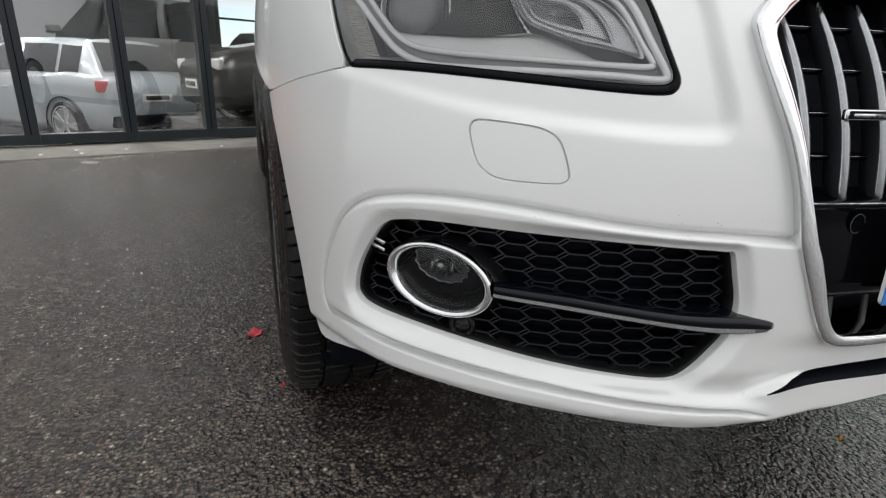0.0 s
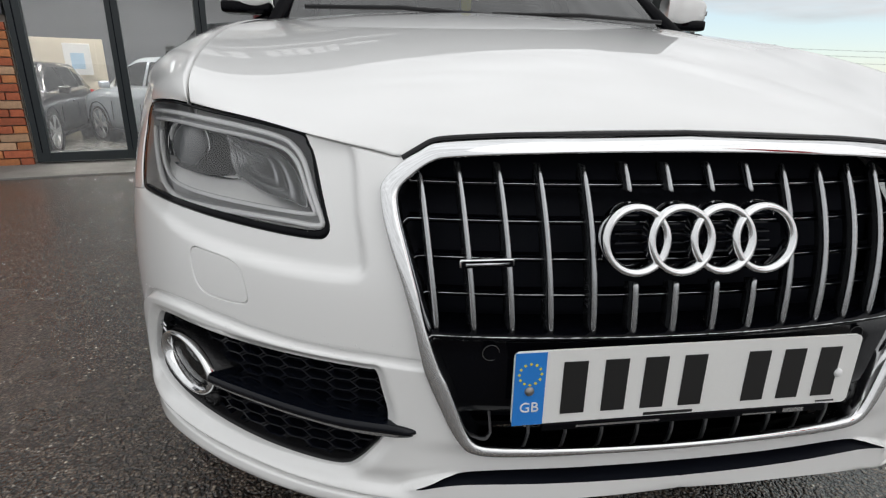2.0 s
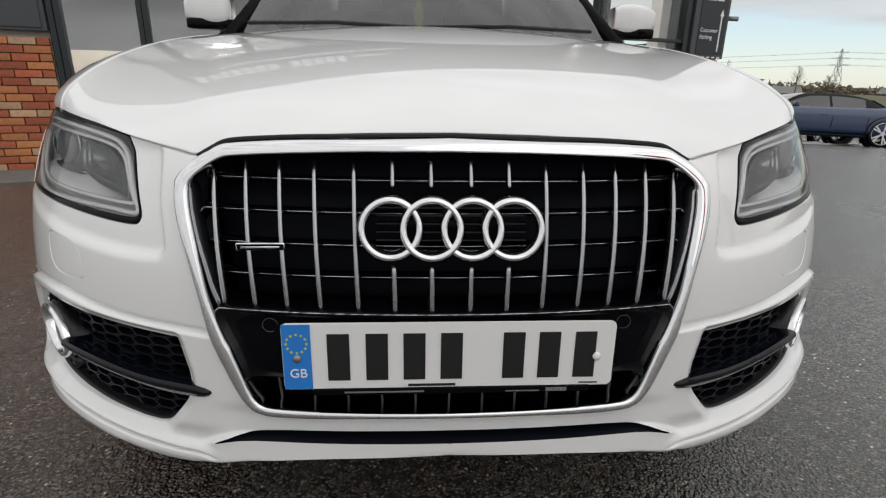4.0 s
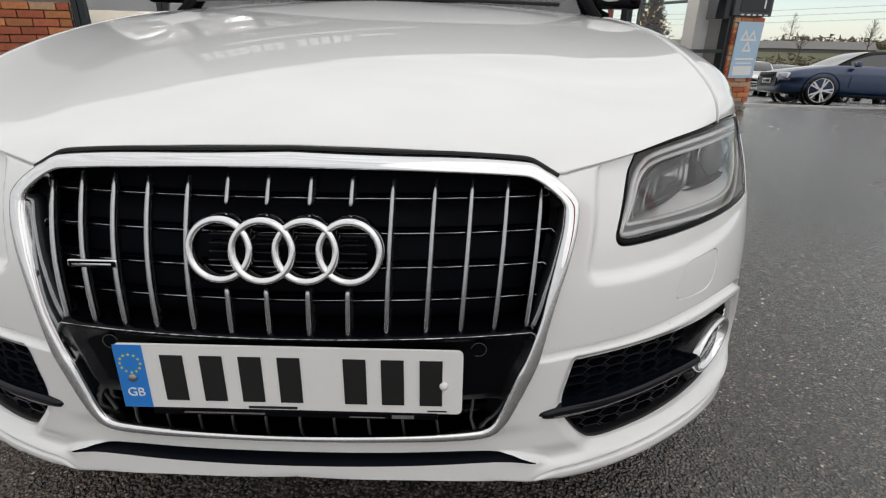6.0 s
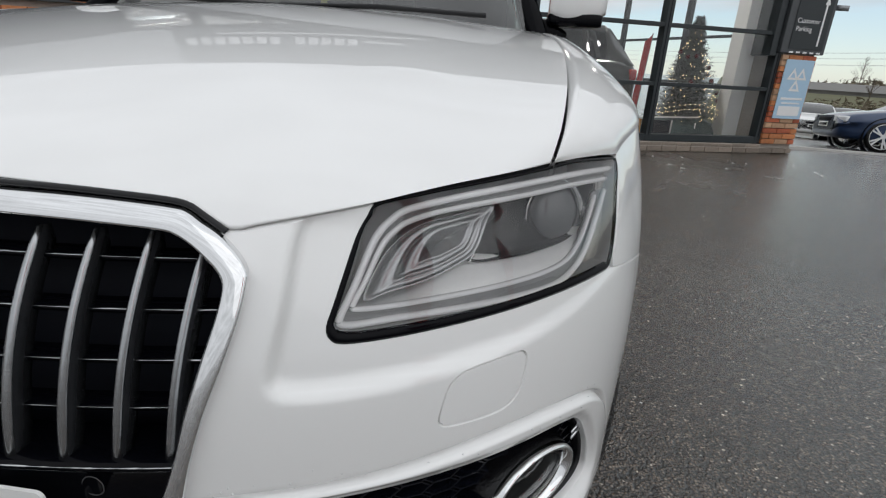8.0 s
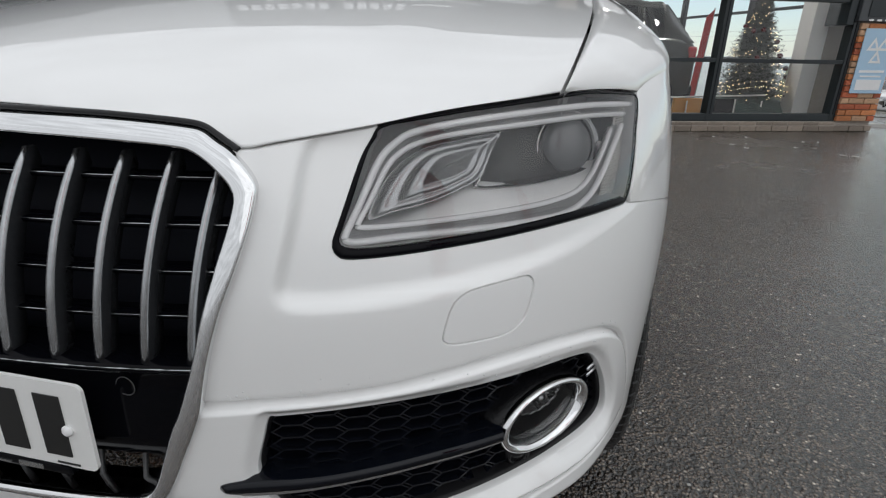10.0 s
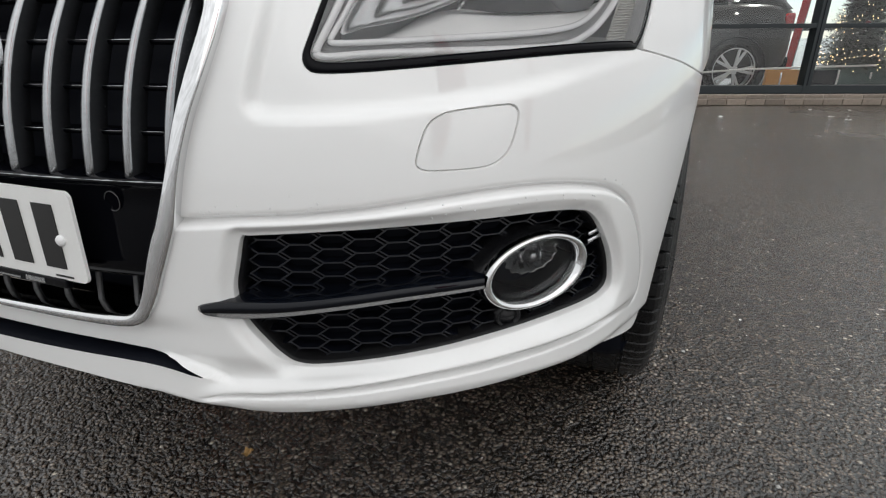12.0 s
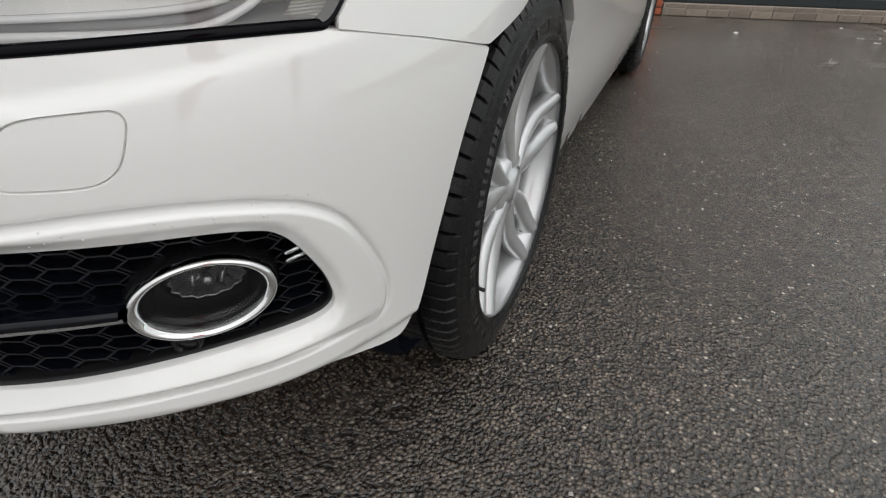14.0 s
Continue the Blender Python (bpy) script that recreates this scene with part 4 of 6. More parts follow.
    # emblem of four linked rings
    em = mesh_object("emblem_base", *tube([on(x, .763, -.03) for x in (-.10, 0, .10)], 0.006, 6), BLACK, g)
    tilt = math.radians(14)
    a = np.linspace(0, 2 * np.pi, 64, endpoint=False)
    for k, cx in enumerate((-.0935, -.031, .031, .0935)):
        c = on(cx, .763, .0) + (0, -.003 - 0.0012 * (k % 2), 0)
        rows = []
        for r, d in ((.0497, .016), (.0497, .004), (.0488, -.0005), (.0468, -.0040), (.0435, -.0052), (.0402, -.0040), (.0382, -.0005), (.0373, .004), (.0373, .016)):
            rows.append(np.stack([c[0] + r * np.cos(a), c[1] + r * np.sin(a) * math.sin(tilt) + d * math.cos(tilt), c[2] + r * np.sin(a) * math.cos(tilt)], 1))
        v, f = ring_strip(rows)
        mesh_object("ring", v, [q[::-1] for q in f], CHROME, em, "chrome ring")
    # small badge
    bc = on(-.292, .731, -.004)
    bd = part("badge", box_bm([(bc, (.074, .008, .0125))], 0.003), CHROME, g, "small chrome badge")
    part("badge_face", box_bm([(bc + (0, -.0035, 0), (.070, .003, .0092))], 0.001), GLOSSBLACK, bd)
    part("lettering", box_bm([(bc + (0, -.0052, -.0003), (.058, .001, .0036))]), SATIN, bd)
    # number plate carrier panel and the grille below it
    us = np.linspace(-1, 1, 61)
    rows = []
    for zz, d, hw in ((.640, -.060, .371), (.638, -.030, .371), (.6345, -.008, .371), (.6325, -.0035, .371), (.6290, -.0030, .370), (.6265, -.0055, .370), (.622, -.010, .369), (.600, -.010, .364), (.540, -.010, .350), (.517, -.012, .344), (.512, -.016, .342), (.509, -.05, .341)):
        rows.append(np.array([on(x * hw, zz, d) for x in us]))
    v, f = ring_strip(rows, False)
    carrier = mesh_object("plate_carrier", v, f, GLOSSBLACK, g, "gloss black carrier panel with a wet upper shelf")
    # uneven satin tube that draws the glint of water on the shelf
    lot = random.Random(8)
    xs = np.linspace(-.366, .366, 120)
    v, f = tube([on(x, .6322, -.0032) for x in xs], [lot.choice((.0003, .0006, .0008, .0012)) for _ in xs], 5)
    mesh_object("wet_glint", v, f, SATIN, carrier, "beaded satin line put in for the glint of water on the shelf")
    for x in np.linspace(-.28, .28, 11):
        p, q = on(x, .512, -.020), on(x * .985, .470, -.018)
        rows = [np.array([c + (-.0022, .004, 0), c + (0, 0, 0), c + (.0022, .004, 0), c + (.0014, .008, 0), c + (-.0014, .008, 0)]) for c in (p, (p + q) / 2, q)]
        v, f = ring_strip(rows)
        mesh_object("lower_bar", v, [t[::-1] for t in f], GREYPLASTIC, g)
    for sx in (-1, 1):
        p = on(sx * .284, .607, -.0095)
        rows = []
        for r, d in ((.0122, .004), (.0122, -.0004), (.0114, -.0006), (.0110, .0012), (.0104, .0012), (.0100, -.0003), (.0001, -.0003)):
            rows.append(np.stack([p[0] + r * np.cos(a), p[1] + d + 0 * a, p[2] + r * np.sin(a)], 1))
        v, f = ring_strip(rows)
        cap = mesh_object("parking_sensor", v, [t[::-1] for t in f], GLOSSBLACK, carrier, smooth=False)
        v, f = tube(np.stack([p[0] + .0116 * np.cos(a), p[1] - .0006 + 0 * a, p[2] + .0116 * np.sin(a)], 1), .0006, 5, True)
        mesh_object("sensor_ring", v, f, GREYPLASTIC, cap)
    return g


def build_plate():
    m = pose(0, -.0185, .568, -1.7, 0, 0)
    pl = empty("number_plate", "white number plate with a blue band, on a black carrier", "number plate")
    pl.matrix_basis = Matrix()

    def put(name, boxes, mat, bevel=0.0, label="", parent=pl):
        bm = box_bm(boxes, bevel)
        bm.transform(m)
        return part(name, bm, mat, parent, label, smooth=False)
    # rounded base sheet
    bm = bmesh.new()
    r, hw, hh = .009, .26, .0555
    pts = []
    for cx, cz, a0 in ((hw - r, hh - r, 0), (-hw + r, hh - r, 90), (-hw + r, -hh + r, 180), (hw - r, -hh + r, 270)):
        for k in range(7):
            t = math.radians(a0 + 15 * k)
            pts.append((cx + r * math.cos(t), cz + r * math.sin(t)))
    fr = bm.faces.new([bm.verts.new((x, -.0015, z)) for x, z in pts][::-1])
    ex = bmesh.ops.extrude_face_region(bm, geom=[fr])
    bmesh.ops.translate(bm, verts=[v for v in ex["geom"] if isinstance(v, bmesh.types.BMVert)], vec=(0, .004, 0))
    bmesh.ops.recalc_face_normals(bm, faces=bm.faces)
    bm.transform(m)
    base = part("plate_sheet", bm, PLATEWHITE, pl, "white plate with dark bars", smooth=False)
    put("blue_band", [((-.2375, -.0022, 0), (.043, .001, .109))], PLATEBLUE, 0, "blue band", base)
    # characters shown as plain dark bars
    for cx, w in ((-.1745, .034), (-.1155, .034), (-.0575, .034), (.0005, .034), (.0985, .034), (.155, .034), (.2125, .034)):
        put("dark_bar", [((cx, -.0023, -.001), (w, .001, .079))], INK, 0, "", base)
    put("small_bar", [((-.03, -.0023, -.0505), (.075, .0008, .004))], INK, 0, "", base)
    put("small_bar", [((.222, -.0023, -.0505), (.03, .0008, .0022))], INK, 0, "", base)
    text_mesh("country_letters", "GB", .021, WHITEINK, base, m @ pose(-.2365, -.003, -.0275, 90, 0, 0), "white letters GB")
    for k in range(12):
        t = math.radians(30 * k)
        put("star", [((-.2375 + .0155 * math.sin(t), -.0028, .023 + .0155 * math.cos(t)), (.0032, .0008, .0032), (0, 45, 0))], YELLOW, 0, "", base)
    for x, mat, z in ((.232, WHITEINK, -.004), (-.2375, STEEL, -.002)):
        bm = bmesh.new()
        bmesh.ops.create_uvsphere(bm, u_segments=16, v_segments=8, radius=.0068, matrix=m @ pose(x, -.003, z) @ Matrix.Diagonal((1, .6, 1, 1)))
        part("screw_cap", bm, mat, base)
    ho = put("holder_strip", [((0.004, .001, -.0605), (.44, .010, .0115))], GLOSSBLACK, .002, "black holder strip")
    put("lettering", [((-.105, -.0045, -.0605), (.125, .0008, .0030))], SATIN, 0, "", ho)
    put("lettering", [((.115, -.0045, -.0625), (.055, .0008, .0022))], SATIN, 0, "", ho)
    put("lettering", [((.170, -.0045, -.0605), (.034, .0008, .0065))], SATIN, 0, "", ho)


def shut_curve(t, q):
    """Bonnet: along t from the nose to the windscreen, for the share q from the middle line to the edge."""
    e = spline(HOOD_EDGE, 8)
    u = q * e[-1, 0]
    f0 = skin(u, np.interp(u, e[:, 0], e[:, 1]), 0.0, False)
    k = np.linspace(0, 1, 40)
    edge = skin(k * e[-1, 0], np.interp(k * e[-1, 0], e[:, 0], e[:, 1]), 0.0, False)
    fair = []
    for i, powers in enumerate(((1, 3), (0, 2, 4), (0, 2, 4))):
        c = np.linalg.lstsq(np.stack([k ** n for n in powers], 1), edge[:, i], rcond=None)[0]
        fair.append(sum(a * q ** n for a, n in zip(c, powers)))
    fair = np.stack(fair, 1)
    q = np.asarray(q)[:, None]
    p1 = fair + (1 - q) * np.array([[0, .075, .070]]) + q * np.array([[.020, .095, .060]])
    p2 = np.hstack([.80 * q ** 0.95, .66 + .20 * q ** 2, 1.092 - .012 * q ** 2])
    p3 = np.hstack([.735 * q, 1.20 + .14 * q ** 2, 1.150 - .030 * q ** 2])
    dip = (f0 - fair) * max(0.0, 1 - t / .13) ** 2
    return dip + (1 - t) ** 3 * fair + 3 * (1 - t) ** 2 * t * p1 + 3 * (1 - t) * t * t * p2 + t ** 3 * p3


def build_hood():
    q = np.linspace(0, 1, 64)
    rows = []
    ts = np.r_[0, 0.008, 0.02, 0.04, np.linspace(.07, 1, 36)]
    for t in ts:
        p = shut_curve(t, q)
        ridge = 1 - smoothstep((q - (.50 + .10 * t)) / .16)
        p[:, 2] += .002 * ridge * smoothstep(t / .25)
        rows.append(p)
    under = rows[0] + [0, .020, -.002]
    v, f = ring_strip([under] + rows, False)
    side = [r[-1] for r in rows]
    sv, sf = ring_strip([np.array(side), np.array(side) + [-.004, 0, -.03]], False)
    v, f = join((v, f), (sv, sf))
    b = both_sides("bonnet", v, f, WHITE, CAR, "white bonnet with two soft ridges")
    return b


WHEEL_Y, WHEEL_Z, ARCH, ARCH_Z = .858, .400, .432, .374


def build_fender():
    ss = np.radians(np.linspace(118, -14, 44))
    arch = []
    for a in ss:
        y, z = WHEEL_Y - ARCH * math.cos(math.pi - a) * -1, ARCH_Z + ARCH * math.sin(a)
        y = WHEEL_Y + ARCH * math.cos(a)
        lo, hi = math.radians(40), math.radians(100)
        for _ in range(40):
            md = (lo + hi) / 2
            if skin([md * ARC], [z], 0, False)[0, 1] < y:
                lo = md
            else:
                hi = md
        arch.append((lo * ARC, z))
    arch = np.array(arch)
    first = dz([(55.4, .726)])[0]
    arch = arch[arch[:, 0] > first[0]]
    rear = dz([(89.0, .30), (88.2, .60), (87.6, .80), (87.0, .955)])
    top = spline(dz([(87.0, .955), (75, .950), (65, .942), (57, .930), (52, .918), (49.0, .9065)]), 6)
    lamp = resample(LAMP, 0.004, True)
    i0 = np.argmin(np.linalg.norm(lamp - dz([(48.9, .902)])[0], axis=1))
    i1 = np.argmin(np.linalg.norm(lamp - dz([(44.4, .768)])[0], axis=1))
    edge = []
    i = i0
    while i != i1:
        edge.append(lamp[i] + [.003, 0])
        i = (i - 1) % len(lamp)
    outline = np.vstack([dz([(44.8, .7655), (50.0, .748), (55.4, .726)]), arch, rear, top, np.array(edge)])
    v, f = skin_panel(outline, [], 0.012, off=-.0008, turn_in=.025, pressed=False)
    # roll from the top of the side over to the bonnet's edge
    lamp_top = dz([(39.6, .9115), (42.8, .9135), (46.5, .911), (49.0, .9065)])
    a2 = np.vstack([spline(lamp_top, 6)[:-1], top[::-1]])
    a2 = resample(a2, .02)
    A = skin(a2[:, 0], a2[:, 1], -.0008, False)
    n = len(A)
    e = np.array([shut_curve(t, np.array([1.0]))[0] for t in np.linspace(0, .97, 200)])
    share = np.linspace(0, 1, n)
    B = np.stack([np.interp(share ** 1.15, np.linspace(0, 1, 200), e[:, k]) for k in range(3)], 1) + [.005, 0, 0]
    rows = []
    for t in np.linspace(0, 1, 14):
        wx, wz = 1 - math.cos(t * math.pi / 2), math.sin(t * math.pi / 2)
        p = A + (B - A) * np.array([wx, wx, wz])
        rows.append(p)
    tv, tf = ring_strip(rows + [rows[-1] + [-.002, 0, -.03]], False)
    v, f = join((v, f), (tv, [q[::-1] for q in tf]))
    pair("front_wing", v, f, WHITE, (CAR, CAR), "white front wing")
    # dark liner in the wheel arch, kept inside the skin
    aa = np.radians(np.linspace(-20, 212, 46))

    def skin_x(y, z):
        lo, hi = math.radians(40), math.radians(100)
        for _ in range(30):
            md = (lo + hi) / 2
            if skin([md * ARC], [z], 0, False)[0, 1] < y:
                lo = md
            else:
                hi = md
        return float(skin([lo * ARC], [z], 0, False)[0, 0])
    rows = []
    for inset, r in ((.030, ARCH + .004), (.045, ARCH + .016), (None, ARCH + .020), (None, .05)):
        yz = [(WHEEL_Y + r * math.cos(t), max(ARCH_Z + r * math.sin(t), .27)) for t in aa]
        rows.append(np.array([(skin_x(y, max(z, .33)) - inset if inset else .58 + (.02 if r > .1 else 0), y, z) for y, z in yz]))
    v, f = ring_strip(rows, False)
    pair("arch_liner", v, f, DEEP, (CAR, CAR), "black wheel arch liner")
    for sx in (1, -1):
        part("spoiler_flap", box_bm([((sx * .74, .475, .345), (.16, .010, .08), (14, 0, sx * 16))], .003), BLACK, CAR)


def build_wheels():
    """Tyres with cut tread on five twin-spoke rims."""
    R, W = .366, .245
    half = [(-.118, .275), (-.1235, .282), (-.1255, .288), (-.1235, .293), (-.1225, .297), (-.1230, .303), (-.1215, .318), (-.1210, .319), (-.1200, .3215), (-.1165, .336), (-.1140, .343), (-.112, .3505), (-.106, .360), (-.100, .3660), (-.090, .3700), (-.075, .3725),
            (-.060, .3735), (-.058, .3650), (-.051, .3650), (-.049, .3738), (-.030, .3741), (-.006, .3742), (-.004, .3655)]
    prof = half + [(-x, r) for x, r in half[::-1]]
    blocks, per = 80, 9
    n = blocks * per
    rings = []
    for k in range(n):
        a = 2 * math.pi * k / n
        slot = k % per == 0
        ring = []
        for x, r in prof:
            rr = r
            if slot and abs(x) > .0495 and r > .3503:
                rr = r - .0065 * smoothstep((r - .348) / .014)
            if slot and abs(x) < .0495 and r > .370:
                rr = r - .003
            sh = a + 0.040 * min(1, abs(x) / .11) ** 1.5 * (1 if x > 0 else -1)
            ring.append((x, rr * math.cos(sh), rr * math.sin(sh)))
        rings.append(np.array(ring))
    rings.append(rings[0])
    tv, tf = ring_strip(rings, False)
    # sidewall lettering band as a fine raised line
    rimprof = [(.116, .262), (.119, .272), (.115, .276), (.109, .266), (.100, .254), (.060, .246), (-.09, .240), (-.118, .258)]
    rv, rf = lathe(rimprof, 72)
    spv, spf = [], []
    for s in range(5):
        a0 = 2 * math.pi * s / 5 + .3
        for d in (-1, 1):
            rows = []
            for t in np.linspace(0, 1, 11):
                r = .040 + t * .220
                a = a0 + d * (.10 + .19 * math.sin(math.pi * min(1, t * 1.05)) ** 1.2 * (.35 + .65 * (1 - t)) + .045 * t)
                w = .030 + .016 * math.sin(math.pi * t) + .004 * t
                x = .092 + .022 * t ** 2 - .006 * math.sin(math.pi * t)
                c = np.array([x, r * math.cos(a), r * math.sin(a)])
                tang = np.array([0, -math.sin(a), math.cos(a)]) * d
                ax = np.array([1.0, 0, 0])
                rows.append(np.array([c - tang * w * .5 - ax * .035, c - tang * w * .5 - ax * .012, c - tang * w * .36 - ax * .002, c + tang * w * .10 + ax * .003, c + tang * w * .42 - ax * .002, c + tang * w * .5 - ax * .010, c + tang * w * .5 - ax * .035]))
            a_, b_ = ring_strip(rows)
            k = len(spv)
            spv += list(a_)
            spf += [tuple(i + k for i in (q if d < 0 else q[::-1])) for q in b_]
    hv, hf = lathe([(.04, .07), (.082, .068), (.090, .058), (.091, .034), (.098, .031), (.099, .001)], 40)
    rimv, rimf = join((rv, rf), (np.array(spv), spf), (hv, hf))
    rimv = rimv * [1, 1.05, 1.05]
    dv, df = lathe([(.03, .0), (.03, .165), (.0, .165), (.0, .0)], 60)
    # unreadable sidewall marks as short raised bars
    rnd = random.Random(12)
    marks, at = [], 0.2
    while at < 6.4:
        if rnd.random() < .72:
            wide = rnd.choice((.018, .026, .034))
            rows = [np.array([(.1232 + o, r * math.cos(at + e), r * math.sin(at + e)) for e in (0, wide)]) for r, o in ((.302, -.002), (.303, .0012), (.317, -.0002), (.318, -.003))]
            marks.append(ring_strip(rows, False))
        at += .05
    lv, lf = join(*marks)
    for sx, y, z in ((1, WHEEL_Y, WHEEL_Z), (-1, WHEEL_Y, WHEEL_Z), (1, WHEEL_Y + 2.81, WHEEL_Z), (-1, WHEEL_Y + 2.81, WHEEL_Z)):
        at = np.array([.803, y, z])

        def place(v, f):
            v = np.array(v) + at
            return (v, f) if sx > 0 else mirrored(v, f)
        wv, wf = place(tv, tf)
        t = mesh_object("wheel", wv, wf, RUBBER, CAR, "black tyre on a silver twin-spoke alloy rim", smooth=False)
        wv, wf = place(rimv, rimf)
        mesh_object("rim", wv, wf, ALLOY, t, "silver alloy rim")
        wv, wf = place(dv, df)
        mesh_object("brake_disc", wv, wf, STEEL, t)
        wv, wf = place(lv, lf)
        mesh_object("raised_mark", wv, wf, RUBBERMARK, t, "worn raised marks on the sidewall", smooth=False)["kind"] = "stuff"
        vv, vf = tube([at + (.095, -.20, -.13), at + (.112, -.198, -.133)], .004, 6)
        if sx < 0:
            vv, vf = mirrored(vv, vf)
        mesh_object("valve", vv, vf, BLACK, t)


def build_body_rest():
    """Doors, sills, glasshouse, roof, mirrors and underside."""
    side = [(1.165, .30), (1.9, .285), (2.7, .285), (3.16, .30)]
    aa = np.radians(np.linspace(188, -8, 40))
    arch = [(WHEEL_Y + 2.81 + ARCH * math.cos(a), ARCH_Z + ARCH * math.sin(a)) for a in aa]
    arch = [p for p in arch if p[1] > .30]
    outline = np.array(side + arch + [(4.15, .33), (4.42, .45), (4.46, .75), (4.38, 1.0), (3.4, 1.03), (2.2, 1.0), (1.165, .955)])
    v2, f, *_ = flat_panel(outline, [], .05)
    y, z = v2[:, 0], v2[:, 1]

    def xs(y, z):
        return side_x(z) - .024 - .16 * np.clip((y - 3.7) / .8, 0, 1) ** 2
    pair("body_side", np.stack([xs(y, z), y, z], 1), f, WHITE, (CAR, CAR), "white doors and sill")
    yy = np.linspace(1.15, 3.2, 30)
    rows = [np.stack([np.full(30, .84), yy, np.full(30, .28)], 1), np.stack([np.full(30, .882), yy, np.full(30, .295)], 1), np.stack([np.full(30, .892), yy, np.full(30, .33)], 1), np.stack([np.full(30, .88), yy, np.full(30, .36)], 1)]
    v, f = ring_strip(rows, False)
    pair("sill", v, f, WHITE, (CAR, CAR))
    # shoulder from the side's top to the glass
    yy = np.linspace(1.16, 4.38, 40)
    zt = np.interp(yy, [1.165, 2.2, 3.4, 4.38], [.955, 1.0, 1.03, 1.0])
    rows = [np.stack([xs(yy, zt) - d, yy, zt + e], 1) for d, e in ((0, 0), (.012, .03), (.05, .06), (.11, .072))]
    v, f = ring_strip(rows, False)
    pair("shoulder", v, f, WHITE, (CAR, CAR))
    # windscreen, curved
    q = np.linspace(-1, 1, 25)
    rows = []
    for t in np.linspace(0, 1, 8):
        hw = .715 - .135 * t
        yb = 1.235 + .14 * q ** 2
        yt = 2.06 + .10 * q ** 2
        rows.append(np.stack([q * hw, yb * (1 - t) + yt * t, 1.13 + .47 * t - .02 * q ** 2 + .03 * math.sin(math.pi * t)], 1))
    v, f = ring_strip(rows, False)
    ws = mesh_object("windscreen", v, f, CARGLASS, CAR, "tinted windscreen")
    ws.visible_shadow = False
    # scuttle: black strip under the glass
    rows = [np.stack([q * .73, 1.17 + .15 * q ** 2, 1.125 - .025 * q ** 2], 1), np.stack([q * .725, 1.245 + .14 * q ** 2, 1.128 - .02 * q ** 2], 1)]
    v, f = ring_strip(rows, False)
    mesh_object("scuttle", v, f, BLACK, CAR, "black scuttle panel")
    for s in (-.32, .28):
        v, f = tube([(s - .30, 1.235, 1.152), (s, 1.21, 1.158), (s + .30, 1.24, 1.150)], .007, 6)
        mesh_object("wiper", v, f, BLACK, CAR)
    # pillars and roof
    for a_, b_, r in (((.735, 1.36, 1.10), (.575, 2.16, 1.60), .028), ((.80, 2.55, 1.04), (.60, 2.65, 1.60), .04), ((.72, 4.10, 1.05), (.52, 3.75, 1.58), .06)):
        v, f = tube([a_, b_], r, 10)
        pair("pillar", v, f, GLOSSBLACK if r < .045 else WHITE, (CAR, CAR))
    rows = []
    for yv, hw, zz in ((2.04, .56, 1.585), (2.3, .60, 1.635), (2.9, .61, 1.655), (3.5, .57, 1.63), (3.85, .50, 1.57)):
        rows.append(np.stack([q * hw, np.full(25, yv) + .08 * q ** 2, zz - .04 * q ** 2 - .03 * q ** 6], 1))
    v, f = ring_strip(rows, False)
    mesh_object("roof", v, f, WHITE, CAR)
    for y0, y1 in ((1.40, 2.55), (2.62, 3.9)):
        yy = np.linspace(y0, y1, 12)
        top = np.interp(yy, [1.4, 2.2, 3.5, 3.9], [1.13, 1.60, 1.60, 1.52])
        rows = [np.stack([np.interp(yy, [1.4, 2.5, 4], [.79, .81, .74]), yy, np.full(12, 1.06)], 1), np.stack([np.interp(top, [1.1, 1.6], [.77, .60]), yy, top], 1)]
        v, f = ring_strip(rows, False)
        pair("side_window", v, f, CARGLASS, (CAR, CAR))
    v, f = ring_strip([np.stack([q * .70, np.full(25, 4.30) + -.05 * q ** 2, np.full(25, 1.05)], 1), np.stack([q * .52, np.full(25, 3.86), np.full(25, 1.57)], 1)], False)
    mesh_object("rear_window", v, [t[::-1] for t in f], CARGLASS, CAR)
    rows = [np.stack([q * .84, 4.42 + 0 * q, np.full(25, .40)], 1), np.stack([q * .85, 4.47 - .05 * q ** 2, np.full(25, .75)], 1), np.stack([q * .78, 4.36 - .05 * q ** 2, np.full(25, 1.05)], 1)]
    v, f = ring_strip(rows, False)
    mesh_object("tailgate", v, [t[::-1] for t in f], WHITE, CAR)
    # mirrors: shell, black base, foot
    for sx in (1, -1):
        rows = []
        for t in np.linspace(0, 1, 9):
            a = np.linspace(0, 2 * np.pi, 24, endpoint=False)
            sc = math.sin(math.pi * (0.10 + .84 * t)) ** 0.32
            c = np.array([.855 + (-.085 + .185 * t), 1.585 + .03 * (t - .5), 1.228])
            ex = np.sign(np.cos(a)) * np.abs(np.cos(a)) ** .45 * .055 * sc
            ez = np.sign(np.sin(a)) * np.abs(np.sin(a)) ** .40 * .062 * sc * (1.05 - .15 * t)
            rows.append(np.stack([np.full(24, c[0]), c[1] + ex, c[2] + ez], 1))
        v, f = ring_strip(rows)
        f += [tuple(range(24)), tuple(range(8 * 24, 9 * 24))[::-1]]
        if sx < 0:
            v, f = mirrored(v, f)
        mr = mesh_object("door_mirror", v, f, WHITE, CAR, "white door mirror with a black underside")
        bm = box_bm([((sx * .855, 1.585, 1.174), (.175, .106, .040), (0, 0, 0)), ((sx * .785, 1.60, 1.130), (.10, .07, .06), (0, sx * 25, 0))], .012)
        part("mirror_base", bm, GLOSSBLACK, mr, "black underside")
